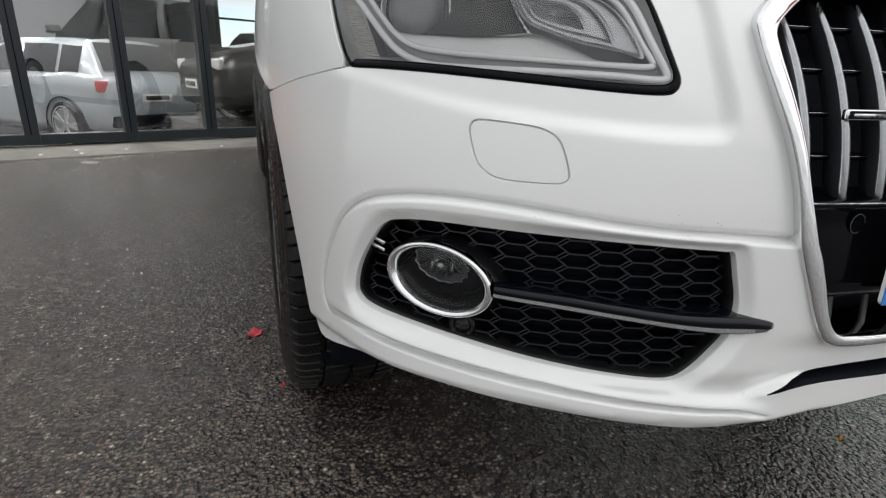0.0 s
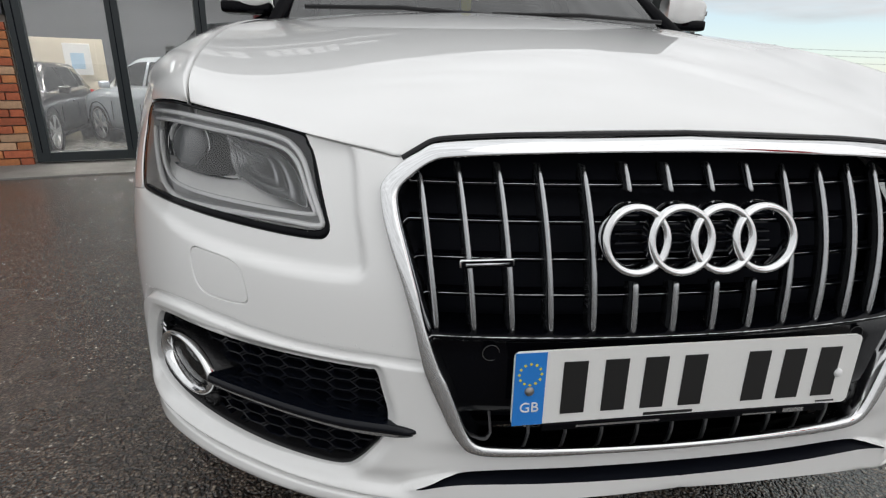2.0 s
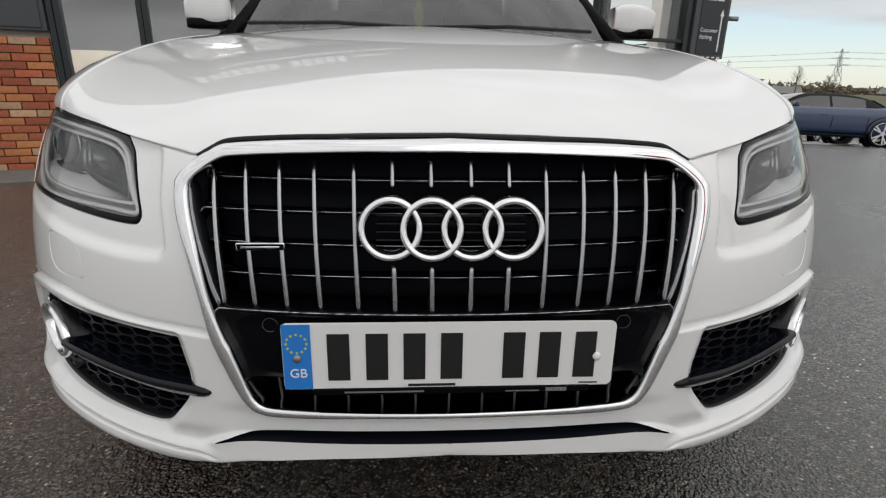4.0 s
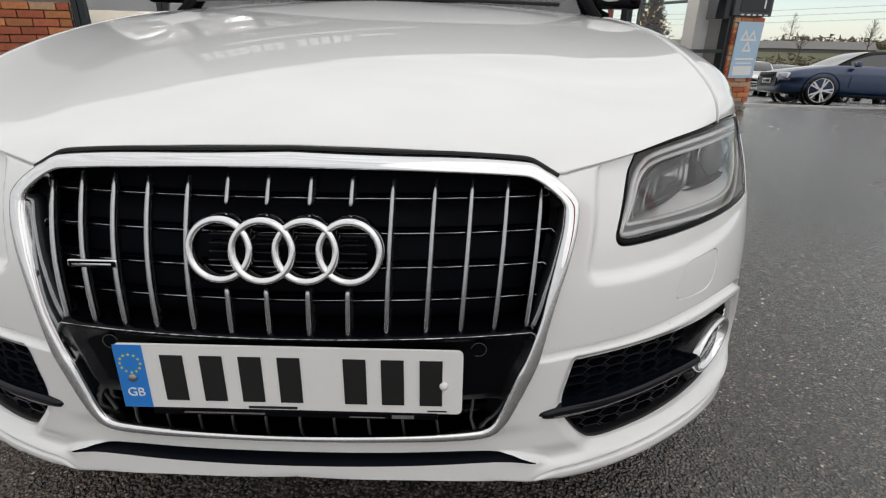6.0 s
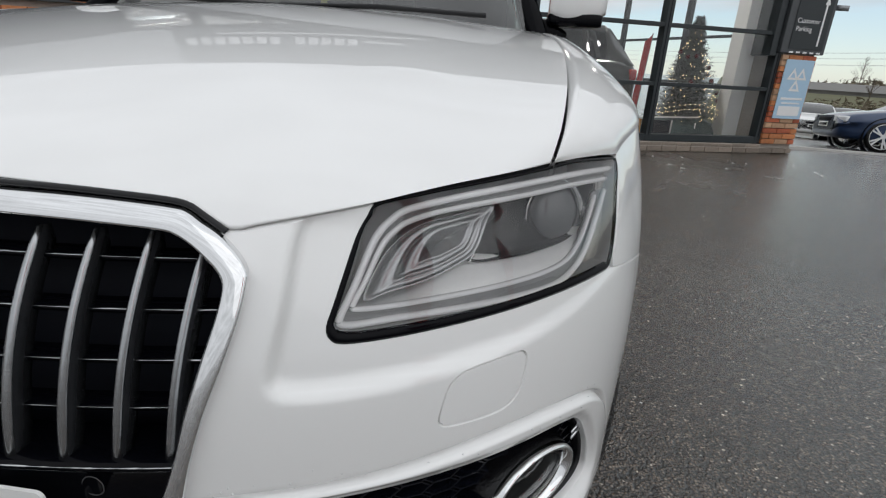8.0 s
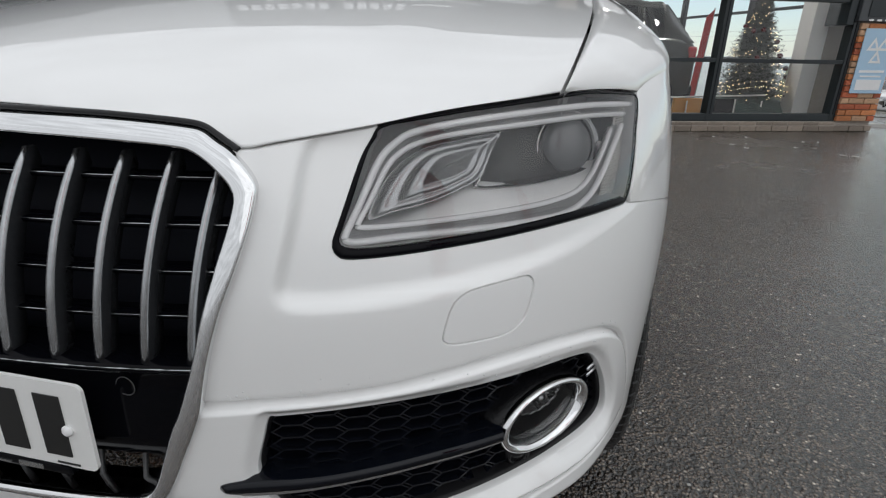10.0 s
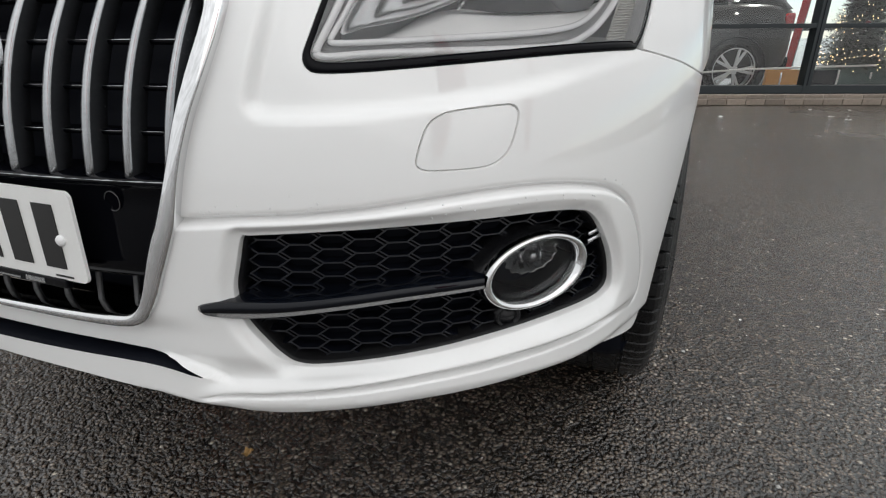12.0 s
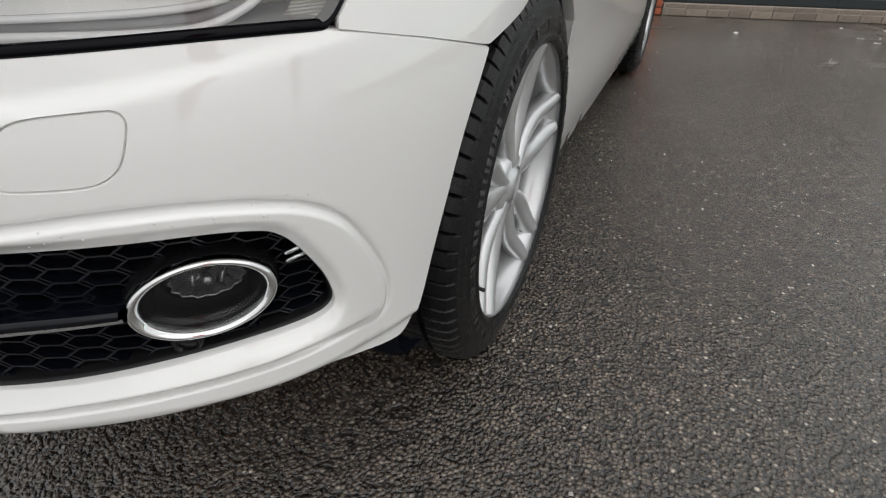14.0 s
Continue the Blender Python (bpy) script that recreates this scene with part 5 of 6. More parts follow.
    # underside and dark cabin floor
    part("underside", box_bm([((0, 2.45, .245), (1.5, 3.6, .12)), ((0, .45, .40), (1.15, .6, .05)), ((0, .75, .55), (1.1, .12, .5)), ((0, 2.6, .80), (1.66, 2.5, .08))], .02), DEEP, CAR, "", False)
    v, f = ring_strip([np.array([(x, y + .16 * (x / .66) ** 2, z) for x in np.linspace(-w, w, 9)]) for y, z, w in ((.10, .412, .58), (.24, .372, .64), (.50, .34, .66), (.62, .30, .60))], False)
    mesh_object("undertray", v, f, DEEP, CAR, "black plastic undertray")
    dash = part("dashboard", box_bm([((0, 1.62, 1.06), (1.40, .55, .10)), ((.36, 1.66, 1.13), (.34, .2, .05))], .03), GREYPLASTIC, CAR, "dark dashboard")
    part("seat", box_bm([((.37, 2.65, 1.05), (.5, .16, .62), (-14, 0, 0)), ((.37, 2.75, 1.42), (.26, .1, .18), (-14, 0, 0))], .05), GREYPLASTIC, CAR)
    part("seat", box_bm([((-.37, 2.65, 1.05), (.5, .16, .62), (-14, 0, 0)), ((-.37, 2.75, 1.42), (.26, .1, .18), (-14, 0, 0))], .05), GREYPLASTIC, CAR)
    part("air_freshener", box_bm([((-.03, 1.66, 1.235), (.040, .004, .055)), ((-.03, 1.66, 1.275), (.026, .004, .03)), ((-.03, 1.66, 1.20), (.024, .004, .02))], .002), YELLOW, CAR, "yellow paper air freshener", False)
    v, f = tube([(-.03, 1.66, 1.285), (-.02, 1.80, 1.40), (0, 1.93, 1.48)], .0012, 4)
    mesh_object("cord", v, f, WHITEINK, CAR)
    rm = part("rear_view_mirror", box_bm([((0, 1.93, 1.50), (.23, .03, .06))], .014), BLACK, CAR)


build_bumper()
build_fog(None)
build_headlight()
build_grille()
build_hood()
build_fender()
build_wheels()
build_body_rest()
build_plate()


def build_droplets():
    """Rain drops left on the bumper's paint."""
    rnd = random.Random(4)
    vs, fs = [], []
    spots = [(rnd.uniform(18.5, 44), rnd.gauss(.604, .006)) for _ in range(90)]
    for deg, z in spots:
        s = rnd.choice((-1, 1))
        c = skin(*dz([(s * deg, z)]).T, .0001)[0]
        r = rnd.choice((.0006, .0008, .001, .0013))
        n = np.array([math.sin(math.radians(s * deg)), -math.cos(math.radians(deg)), 0])
        t = np.array([-n[1], n[0], 0])
        k = len(vs)
        for h, w in ((0, 1.0), (.5, .8), (.75, .35)):
            for j in range(6):
                vs.append(c + r * (h * n + w * (math.cos(j * 1.047) * t + math.sin(j * 1.047) * np.array([0, 0, 1.2]))))
        for a in (0, 6):
            fs += [(k + a + j, k + a + (j + 1) % 6, k + a + 6 + (j + 1) % 6, k + a + 6 + j) for j in range(6)]
        fs.append(tuple(k + 12 + j for j in range(6)))
    ob = mesh_object("water_drops", vs, fs, DROPS, CAR, "small rain drops on the paint")
    ob["kind"] = "stuff"


build_droplets()


# ---------------------------------------------------------------- materials of the surroundings
FRAME = surface("dark_grey_frame", (0.012, 0.018, 0.021), rough=0.38, var=0.12, scale=6, bump=0.05)
CLAD = surface("grey_cladding", (0.055, 0.06, 0.065), rough=0.4, var=0.12, scale=4)
PALECLAD = surface("pale_cladding", (0.40, 0.41, 0.42), rough=0.4, var=0.06, scale=3)
MORTAR = surface("pale_mortar", (0.36, 0.32, 0.28), rough=0.9, var=0.15, scale=30, bump=0.4, bscale=400)
BRICKS = [surface("red_brick", (0.42, 0.115, 0.055), rough=0.85, var=0.3, scale=26, fine=180, bump=0.5, bscale=260, spread=0.25),
          surface("orange_brick", (0.50, 0.19, 0.075), rough=0.85, var=0.28, scale=26, fine=180, bump=0.5, bscale=260, spread=0.22),
          surface("buff_brick", (0.50, 0.31, 0.19), rough=0.88, var=0.25, scale=26, fine=180, bump=0.5, bscale=260, spread=0.2)]
DULLBRICK = surface("grey_brown_brick", (0.23, 0.19, 0.155), rough=0.85, var=0.25, scale=26, fine=180, bump=0.5, bscale=260, spread=0.25)
CREAM = surface("cream_wall", (0.62, 0.56, 0.44), rough=0.8, var=0.05, scale=3)
GREYWALL = surface("grey_wall", (0.075, 0.08, 0.085), rough=0.8, var=0.05, scale=3)
FLOOR = surface("showroom_floor", (0.20, 0.195, 0.185), rough=0.25, var=0.08, scale=5)
PLASTER = surface("white_plaster", (0.78, 0.78, 0.77), rough=0.8, var=0.03, scale=3)
PAVING = surface("grey_paving", (0.17, 0.165, 0.155), rough=0.7, var=0.25, scale=9, fine=160, bump=0.5, bscale=300)
KERBSTONE = surface("pale_concrete", (0.42, 0.41, 0.39), rough=0.8, var=0.15, scale=6, bump=0.3)
CARDBOARD = surface("orange_board", (0.72, 0.36, 0.10), rough=0.7, var=0.1)
NEEDLES = surface("fir_needles", (0.014, 0.028, 0.014), rough=0.6, var=0.4, scale=12)
BARK = surface("bark", (0.13, 0.105, 0.08), rough=0.9, var=0.3, scale=20)
HEDGE = surface("winter_hedge", (0.15, 0.125, 0.085), rough=0.9, var=0.4, scale=0.6, fine=6)
GRASS = surface("rough_grass", (0.10, 0.10, 0.045), rough=0.9, var=0.3, scale=0.3, fine=4)
BULB = glow("warm_fairy_light", (1.0, 0.70, 0.34), 4.5)
# glow of the unseen panels added to brighten the showroom
FILLPANEL = glow("ceiling_light", (1.0, 0.95, 0.88), 80.0)
BAUBLE = surface("dark_bauble", (0.10, 0.02, 0.02), rough=0.15, coat=0.8, var=0.1)
SIGNBLUE = surface("pale_blue_sign", (0.42, 0.60, 0.76), rough=0.35, var=0.04)
REDFLAG = surface("red_banner", (0.50, 0.03, 0.03), rough=0.7, var=0.12)
CLOTH = surface("dark_green_cloth", (0.06, 0.095, 0.09), rough=0.8, var=0.3)
GALV = surface("galvanised_steel", (0.30, 0.31, 0.32), rough=0.5, metal=0.6, var=0.1)
PAINTS = {k: surface(k + "_car_paint", c, rough=0.3, metal=m, coat=1.0, var=0.03, coat_rough=0.03) for k, c, m in (
    ("silver", (0.42, 0.47, 0.51), 0.3), ("charcoal", (0.045, 0.05, 0.055), 0.4), ("black", (0.012, 0.013, 0.014), 0.0), ("navy", (0.004, 0.026, 0.085), 0.2),
    ("bright", (0.80, 0.80, 0.79), 0.0), ("grey", (0.28, 0.30, 0.31), 0.5))}
FABRIC = surface("black_hood_fabric", (0.012, 0.012, 0.013), rough=0.9, var=0.2)

# ---------------------------------------------------------------- ground
# Level round the showroom; beyond its corner the car park falls away at about seven in a hundred.
LEVEL = .026


def ground_z(x, y):
    w = .55 * x + .835 * y - 9.2
    w = min(w, 30.0)
    return LEVEL - .073 * (0 if w < 0 else w * w / 3 if w < 1.5 else w - .75)


def on_slope(x, y, turn):
    """A pose on the ground at (x, y), leaning with its slope."""
    e = .4
    n = Vector((-(ground_z(x + e, y) - ground_z(x - e, y)) / (2 * e), -(ground_z(x, y + e) - ground_z(x, y - e)) / (2 * e), 1)).normalized()
    return Matrix.Translation((x, y, ground_z(x, y))) @ Vector((0, 0, 1)).rotation_difference(n).to_matrix().to_4x4() @ Matrix.Rotation(radians(turn), 4, "Z")


# laid out along the showroom front, and left open where the sunken bay of the showroom lies
ss = [-900, -40, -2.8, 2.55, 4.5, 6.0, 7.5, 9.0, 10.5, 12, 14, 17, 21, 26, 32, 40, 60, 120, 900]
dd = [-900, -40, -8, -4, .1, 1.6, 3, 4.5, 6, 7.5, 9, 11, 13, 16, 20, 26, 33, 45, 120, 900]
rows = [np.array([(-3.57 + .943 * s - .333 * d, 4.96 + .333 * s + .943 * d, 0) for s in ss]) for d in dd]
for r in rows:
    r[:, 2] = [ground_z(x, y) for x, y, z in r]
v, f = ring_strip(rows, False)
n = len(ss)
f = [q for q in f if not (2 <= q[0] % n < 3 and 4 <= q[0] // n < 10)]
f = [q[::-1] for q in f]
g = mesh_object("ground", v, [q[::-1] for q in f], ASPHALT, smooth=False)
tagged(g, "damp dark asphalt forecourt with pale stone chips", "ground", kind="structure")

# The showroom front stands at an angle behind the car: s along it, depth into it, height.
FRONT = pose(-3.57, 4.96, LEVEL, 0, 0, 19.45)


def at_front(s, d, z):
    return FRONT @ Vector((s, d, z))


def structure(name, boxes, mat, label, bevel=0.004, parent=None):
    """Blocks (s0, s1, d0, d1, z0, z1) on the showroom's axes, as one piece of the setting."""
    bm = box_bm([(((a + b) / 2, (c + d) / 2, (e + f) / 2), (b - a, d - c, f - e)) for a, b, c, d, e, f in boxes], bevel)
    bm.transform(FRONT)
    ob = part(name, bm, mat, parent, "" if parent else label, smooth=False)
    if parent is None:
        tagged(ob, label, name.split("_")[0], kind="structure")
    return ob


ROOF = 4.40
pav = structure("pavement", [(-6, 4.3, -0.75, 0.02, -.05, .012)], PAVING, "worn grey strip of paving along the showroom front")
floor = structure("floor", [(2.55, 8.3, .02, 2.7, -.50, .03), (3.35, 8.3, 2.7, 9.0, -.50, .03), (-2.8, 2.55, .09, 8.95, -.55, -.45), (2.55, 3.35, 2.7, 8.95, -.55, -.45)], FLOOR, "polished pale showroom floor")
ceiling = structure("ceiling", [(-3, 8.6, .1, 9.0, 3.3, 3.4)], PLASTER, "white showroom ceiling")
fascia = structure("wall_fascia", [(.50, 9.0, .0, .5, 3.05, ROOF), (-6, 9.0, .5, 9.2, ROOF - .15, ROOF)], CLAD, "dark grey cladding above the showroom windows")
pale = structure("wall_pale", [(-6, .495, .004, .5, 3.05, ROOF - .02)], PALECLAD, "pale grey cladding above the brick pier")
cladding = structure("wall_cladding", [(-6, .0, -.06, .3, 1.33, 3.05)], CLAD, "grey ribbed metal cladding above brickwork")
for k in range(10):
    structure("panel", [(-.02 - .6 * (k + 1), -.04 - .6 * k, -.075, -.055, 1.36, 3.04)], CLAD, "", .003, cladding)
back = structure("wall_north", [(-6, 5.2, 8.9, 9.1, -.5, 3.4), (-3.0, -2.8, .3, 9, -.5, 3.4), (-2.8, 2.54, .0, .085, -.5, .012)], GREYWALL, "plain dark grey wall at the back of the showroom")
part_wall = structure("wall_partition", [(-2.75, .2, 8.3, 8.4, -.45, 1.45)], CREAM, "low cream partition wall inside the showroom")


def brick_mesh(size):
    bm = box_bm([((0, 0, 0), size)], .004)
    me = bpy.data.meshes.new("brick")
    bm.to_mesh(me)
    bm.free()
    return me


def brick_wall(parent, s0, s1, d0, z0, z1, mats, length=.215, high=.065, depth=.05, seed=3):
    """Courses of bricks, each its own piece, on a wall face at depth d0."""
    rnd = random.Random(seed)
    meshes = []
    for m in mats:
        a, b = brick_mesh((length, depth, high)), brick_mesh((length * .47, depth, high))
        a.materials.append(m)
        b.materials.append(m)
        meshes.append((a, b))
    pitch, row, z = length + .010, 0, z0 + high / 2 + .005
    weights = [5, 4, 2][:len(mats)]
    while z + high / 2 < z1 + .01:
        s = s0 + .005
        first = row % 2 == 1
        while s < s1 - .04:
            half = first or s + length > s1
            first = False
            ln = length * .47 if half else length
            if s + ln > s1 + .012:
                break
            me = meshes[rnd.choices(range(len(mats)), weights)[0]][1 if half else 0]
            ob = new("brick", me)
            ob.parent = parent
            ob.matrix_basis = FRONT @ pose(s + ln / 2, d0 + rnd.uniform(-.0025, .0015), z, 0, 0, rnd.uniform(-.25, .25))
            s += ln + .010
        z += high + .010
        row += 1


# ---------------------------------------------------------------- windows
def window(name, s0, s1, mullions, transoms, z0, z1, label, width=.11, pane=PANE):
    top = empty(name, label, "window")
    top["kind"] = "structure"
    fr = structure("window_frame", [(s0, s1, -.04, .08, z0, z0 + .09), (s0, s1, -.04, .08, z1 - .1, z1)], FRAME, "", .006, top)
    for m in mullions:
        structure("mullion", [(m, m + width, -.045, .09, z0 + .001, z1)], FRAME, "", .006, top)
        structure("bead", [(m + width * .42, m + width * .50, -.050, -.044, z0 + .09, z1 - .1)], DEEP, "", .001, top)
    for t in transoms:
        structure("transom", [(s0, s1, -.035, .07, t - .024, t + .024)], FRAME, "", .005, top)
    edges = list(mullions) + [s1]
    for a, b in zip(edges[:-1], edges[1:]):
        q = [at_front(s, .02, z) for s, z in ((a + .02, z0 + .05), (b + .02, z0 + .05), (b + .02, z1 - .05), (a + .02, z1 - .05))]
        p = mesh_object("pane", q, [(0, 1, 2, 3)], pane if a < 1.6 else CLEARPANE, top, smooth=False)
        p.visible_shadow = False
    return top


window("window_1", .02, 4.44, [.02, .775, 1.545, 2.285, 3.05, 3.80, 4.33], [], .03, 3.05, "tall dark-framed showroom window with slim mullions")
window("window_2", 4.68, 8.32, [4.68, 6.47, 8.22], [.865, 1.58, 2.35], .13, 3.05, "dark-framed corner window with cross bars above a brick sill", .09, CLEARPANE)
side = empty("window_3", "dark-framed side window of the showroom corner", "window")
side["kind"] = "structure"
structure("window_frame", [(8.25, 8.33, .1, 9.0, .05, .15), (8.25, 8.33, .1, 9.0, .84, .89), (8.25, 8.33, .1, 9.0, 1.56, 1.60), (8.25, 8.33, .1, 9.0, 3.2, 3.3)], FRAME, "", .005, side)
for d in (2.0, 4.0, 6.0, 8.9):
    structure("mullion", [(8.25, 8.33, d, d + .1, .05, 3.3)], FRAME, "", .005, side)
structure("mullion", [(5.2, 5.3, 8.9, 9.0, 0, 3.3)], FRAME, "", .005, side)
structure("mullion", [(6.8, 6.9, 8.9, 9.0, 0, 3.3)], FRAME, "", .005, side)
structure("transom", [(5.2, 8.3, 8.92, 8.98, .84, .89)], FRAME, "", .005, side)
structure("transom", [(5.2, 8.3, 8.92, 8.98, 1.9, 1.95)], FRAME, "", .005, side)
column = structure("column", [(7.93, 8.17, .28, .52, .03, 3.3)], PLASTER, "white plastered column inside the corner")

# ---------------------------------------------------------------- brickwork
pier = structure("wall_pier", [(-6, .0, .012, .34, 0, 1.33)], MORTAR, "red and buff brick wall under grey cladding")
strip = structure("wall_strip", [(4.44, 4.68, -.028, .34, 0, 3.05)], MORTAR, "narrow red brick pier between the windows")
sill = structure("wall_sill", [(4.68, 8.30, -.083, .10, 0, .124)], MORTAR, "low grey-brown brick sill under the window")
corner = structure("wall_corner", [(8.34, 8.86, -.03, .50, 0, 1.36)], MORTAR, "red brick corner pier that carries signs")

# ---------------------------------------------------------------- signs
box = empty("sign_box", "dark grey metal sign column with white lettering, above the brick pier", "sign")
structure("casing", [(8.22, 8.93, -.10, .62, 1.345, 4.2)], CLAD, "", .01, box)
structure("corner_trim", [(8.10, 8.20, -.06, .60, 1.30, 4.2)], FRAME, "", .01, box)
face = structure("face_panel", [(8.33, 8.88, -.108, -.10, 1.40, 2.35)], FRAME, "", .003, box)
for k, (wd, z) in enumerate((("Customer", 1.80), ("Parking", 1.70))):
    text_mesh("lettering", wd, .088, WHITEINK, box, FRONT @ pose(8.36, -.112, z - .05, 90, 0, 0), "white words " + wd, "LEFT")
structure("white_arrow", [(8.755, 8.782, -.112, -.108, 1.45, 1.98)], WHITEINK, "", .001, box)
a3 = [at_front(s, -.112, z) for s, z in ((8.725, 1.96), (8.812, 1.96), (8.7685, 2.06))]
mesh_object("arrow_head", a3, [(0, 1, 2)], WHITEINK, box, smooth=False)
structure("white_bar", [(8.40, 8.60, -.112, -.108, 2.17, 2.26), (8.63, 8.76, -.112, -.108, 2.17, 2.26)], WHITEINK, "", .001, box)
for k in range(5):
    structure("stripe", [(8.36 + .11 * k, 8.42 + .11 * k, -.106, -.099, 1.350, 1.372)], WHITEINK, "", .001, box)
panel = empty("test_sign", "pale blue sign panel with three white triangles on brick", "sign")
structure("sheet", [(8.37, 8.83, -.098, -.086, .49, 1.27)], SIGNBLUE, "", .003, panel)
for cs, cz, up in ((8.53, 1.075, 1), (8.67, 1.075, 1), (8.60, .925, 1)):
    for r0, r1 in ((.105, .048),):
        o = [at_front(cs + r0 * math.sin(math.radians(t)), -.100, cz + up * r0 * math.cos(math.radians(t)) - up * .012) for t in (0, 120, 240)]
        i = [at_front(cs + r1 * math.sin(math.radians(t)), -.100, cz + up * r1 * math.cos(math.radians(t)) - up * .012) for t in (0, 120, 240)]
        fs = [(k, (k + 1) % 3, 3 + (k + 1) % 3, 3 + k) for k in range(3)]
        mesh_object("triangle", o + i, fs if up < 0 else [q[::-1] for q in fs], WHITEINK, panel, smooth=False)
structure("white_bar", [(8.42, 8.78, -.101, -.098, .745, .775), (8.45, 8.75, -.101, -.098, .69, .71), (8.42, 8.78, -.101, -.098, .53, .66)], WHITEINK, "", .001, panel)
cctv = empty("security_camera", "small grey security camera on an arm", "camera")
v, f = tube([at_front(8.93, -.02, 1.93), at_front(9.02, -.06, 1.93)], .012, 8)
mesh_object("arm", v, f, GALV, cctv)
v, f = tube([at_front(8.98, -.03, 1.95), at_front(9.09, -.14, 1.94)], .035, 10)
mesh_object("casing", v, f, GALV, cctv)
words = empty("fascia_sign", "row of white raised letter blocks on grey cladding", "sign")
for start, count, step in ((.63, 7, .165), (1.92, 5, .162)):
    for k in range(count):
        structure("letter_block", [(start + step * k, start + step * k + .115, -.03, .0, 3.42, 3.68)], WHITEINK, "", .004, words)
structure("letter_block", [(2.78, 3.30, -.02, .0, 3.46, 3.53)], WHITEINK, "", .004, words)
structure("letter_block", [(1.0, 3.6, -.02, .0, 3.24, 3.29)], WHITEINK, "", .004, words)


# ---------------------------------------------------------------- other cars
def other_car(name, label, paint, where, group="", L=4.35, W=1.80, H=1.45, top=None, estate=False, base=None):
    """A parked car, nose towards its own -y, standing on z = 0 at its nose's middle."""
    root = empty(name, label, "car", group)
    hw, hk = W / 2, H / 1.45
    axles = (.86, .86 + (base or L * .605))
    marks = np.array([(0, .60, .60, .34), (.02, .74, .66, .27), (.10, .87, .72, .23), (.30, .955, .80, .21), (.75, 1, .885, .20), (1.15, 1, .945, .20), (1.6, 1, .955, .20), (2.4, 1, .965, .20), (3.2, 1, .985, .20),
                      (L - .75, .985, 1.00, .21), (L - .35, .945, .99, .24), (L - .10, .87, .955, .30), (L - .02, .80, .90, .36)])
    line = spline(marks, 5)
    rows = []
    for y, wd, zt, b in line:
        w, t = wd * hw, zt * hk
        half = [(0, b), (.80 * w, b), (.955 * w, b + .07), (.99 * w, b + .20), (.985 * w, b + .36), (1.0 * w, t - .20), (.985 * w, t - .15), (.955 * w, t - .07), (.92 * w, t - .03), (.83 * w, t), (.4 * w, t + .022), (0, t + .028)]
        rows.append(np.array([(x, y, z) for x, z in half] + [(-x, y, z) for x, z in half[-2:0:-1]]))
    v, f = ring_strip(rows)
    n = len(rows[0])
    f = [q[::-1] for q in f] + [tuple(range(n)), tuple(range((len(rows) - 1) * n, len(rows) * n))[::-1]]
    mesh_object("body", v, f, paint, root)
    # roof shell over the cabin, from the foot of the windscreen to the tail
    base_z = .93 * hk
    if top:
        rear = L - .95
        st = [(1.12, .0), (1.55, .60), (1.90, .93), (2.20, 1.0), (2.60, 1.0), (3.00, .93), (rear - .45, .70), (rear, .06)]
    elif estate:
        rear = L - .10
        st = [(1.05, .0), (1.50, .58), (1.90, .92), (2.30, 1.0), (3.0, 1.0), (rear - .55, .93), (rear - .38, .88), (rear, .06)]
    else:
        rear = L - .42
        st = [(1.08, .0), (1.52, .58), (1.92, .92), (2.32, 1.0), (2.95, .98), (3.35, .86), (rear - .40, .52), (rear, .06)]
    rise = (H - base_z - .02) * (.78 if top else 1)
    lines = spline([(y, t) for y, t in st], 4)
    lines[:, 1] = np.clip(lines[:, 1], 0, 1)

    def side(y, share, out=0.0):
        """A point of the cabin's side: at y, a share of the way up to the gutter."""
        t = float(np.interp(y, lines[:, 0], lines[:, 1]))
        x0, x1 = .865 * hw, hw * (.865 - .19 * t)
        z1 = base_z + max(.004, rise * t - .045)
        return np.array([x0 + (x1 - x0) * share + out, y, base_z + (z1 - base_z) * share + out * .3])
    rows = []
    for y, t in lines:
        a, g = side(y, 0), side(y, 1)
        half = [a, g, g + (-.055, 0, .034 * t), (g[0] * .5, y, base_z + rise * t + .012 * t), (0, y, base_z + rise * t + .020 * t)]
        rows.append(np.array([tuple(p) for p in half] + [(-p[0], p[1], p[2]) for p in half[-2::-1]]))
    v, f = ring_strip(rows, False)
    mesh_object("roof", v, [q[::-1] for q in f], top or paint, root)
    # side windows, parted by the door pillars
    last = rear - (.62 if top else .45 if estate else .55)
    spans = ((1.42, 2.38), (2.44, last)) if top else ((1.36, 2.34), (2.43, 3.20), (3.27, last)) if estate else ((1.38, 2.36), (2.45, last))
    for sx in (1, -1):
        for y0, y1 in spans:
            if y1 - y0 < .12:
                continue
            yy = np.linspace(y0, y1, 12)
            win = [np.array([side(y, sh, .006) * (sx, 1, 1) for y in yy]) for sh in (.10, .50, .90)]
            v, f = ring_strip(win, False)
            mesh_object("side_window", v, f if sx < 0 else [q[::-1] for q in f], DARKGLASS, root)
        yy = np.linspace(1.25, last + .05, 24)
        v, f = tube([side(y, .05, .008) * (sx, 1, 1) for y in yy], .010, 5)
        mesh_object("window_strip", v, f, GALV, root, "bright window strip")
        v, f = tube([(sx * hw * (.994 if 1.0 < y < L - .8 else .97), y, .24) for y in np.linspace(axles[0] + .42, axles[1] - .42, 8)], .035, 6)
        mesh_object("sill_trim", v, f, DEEP, root)
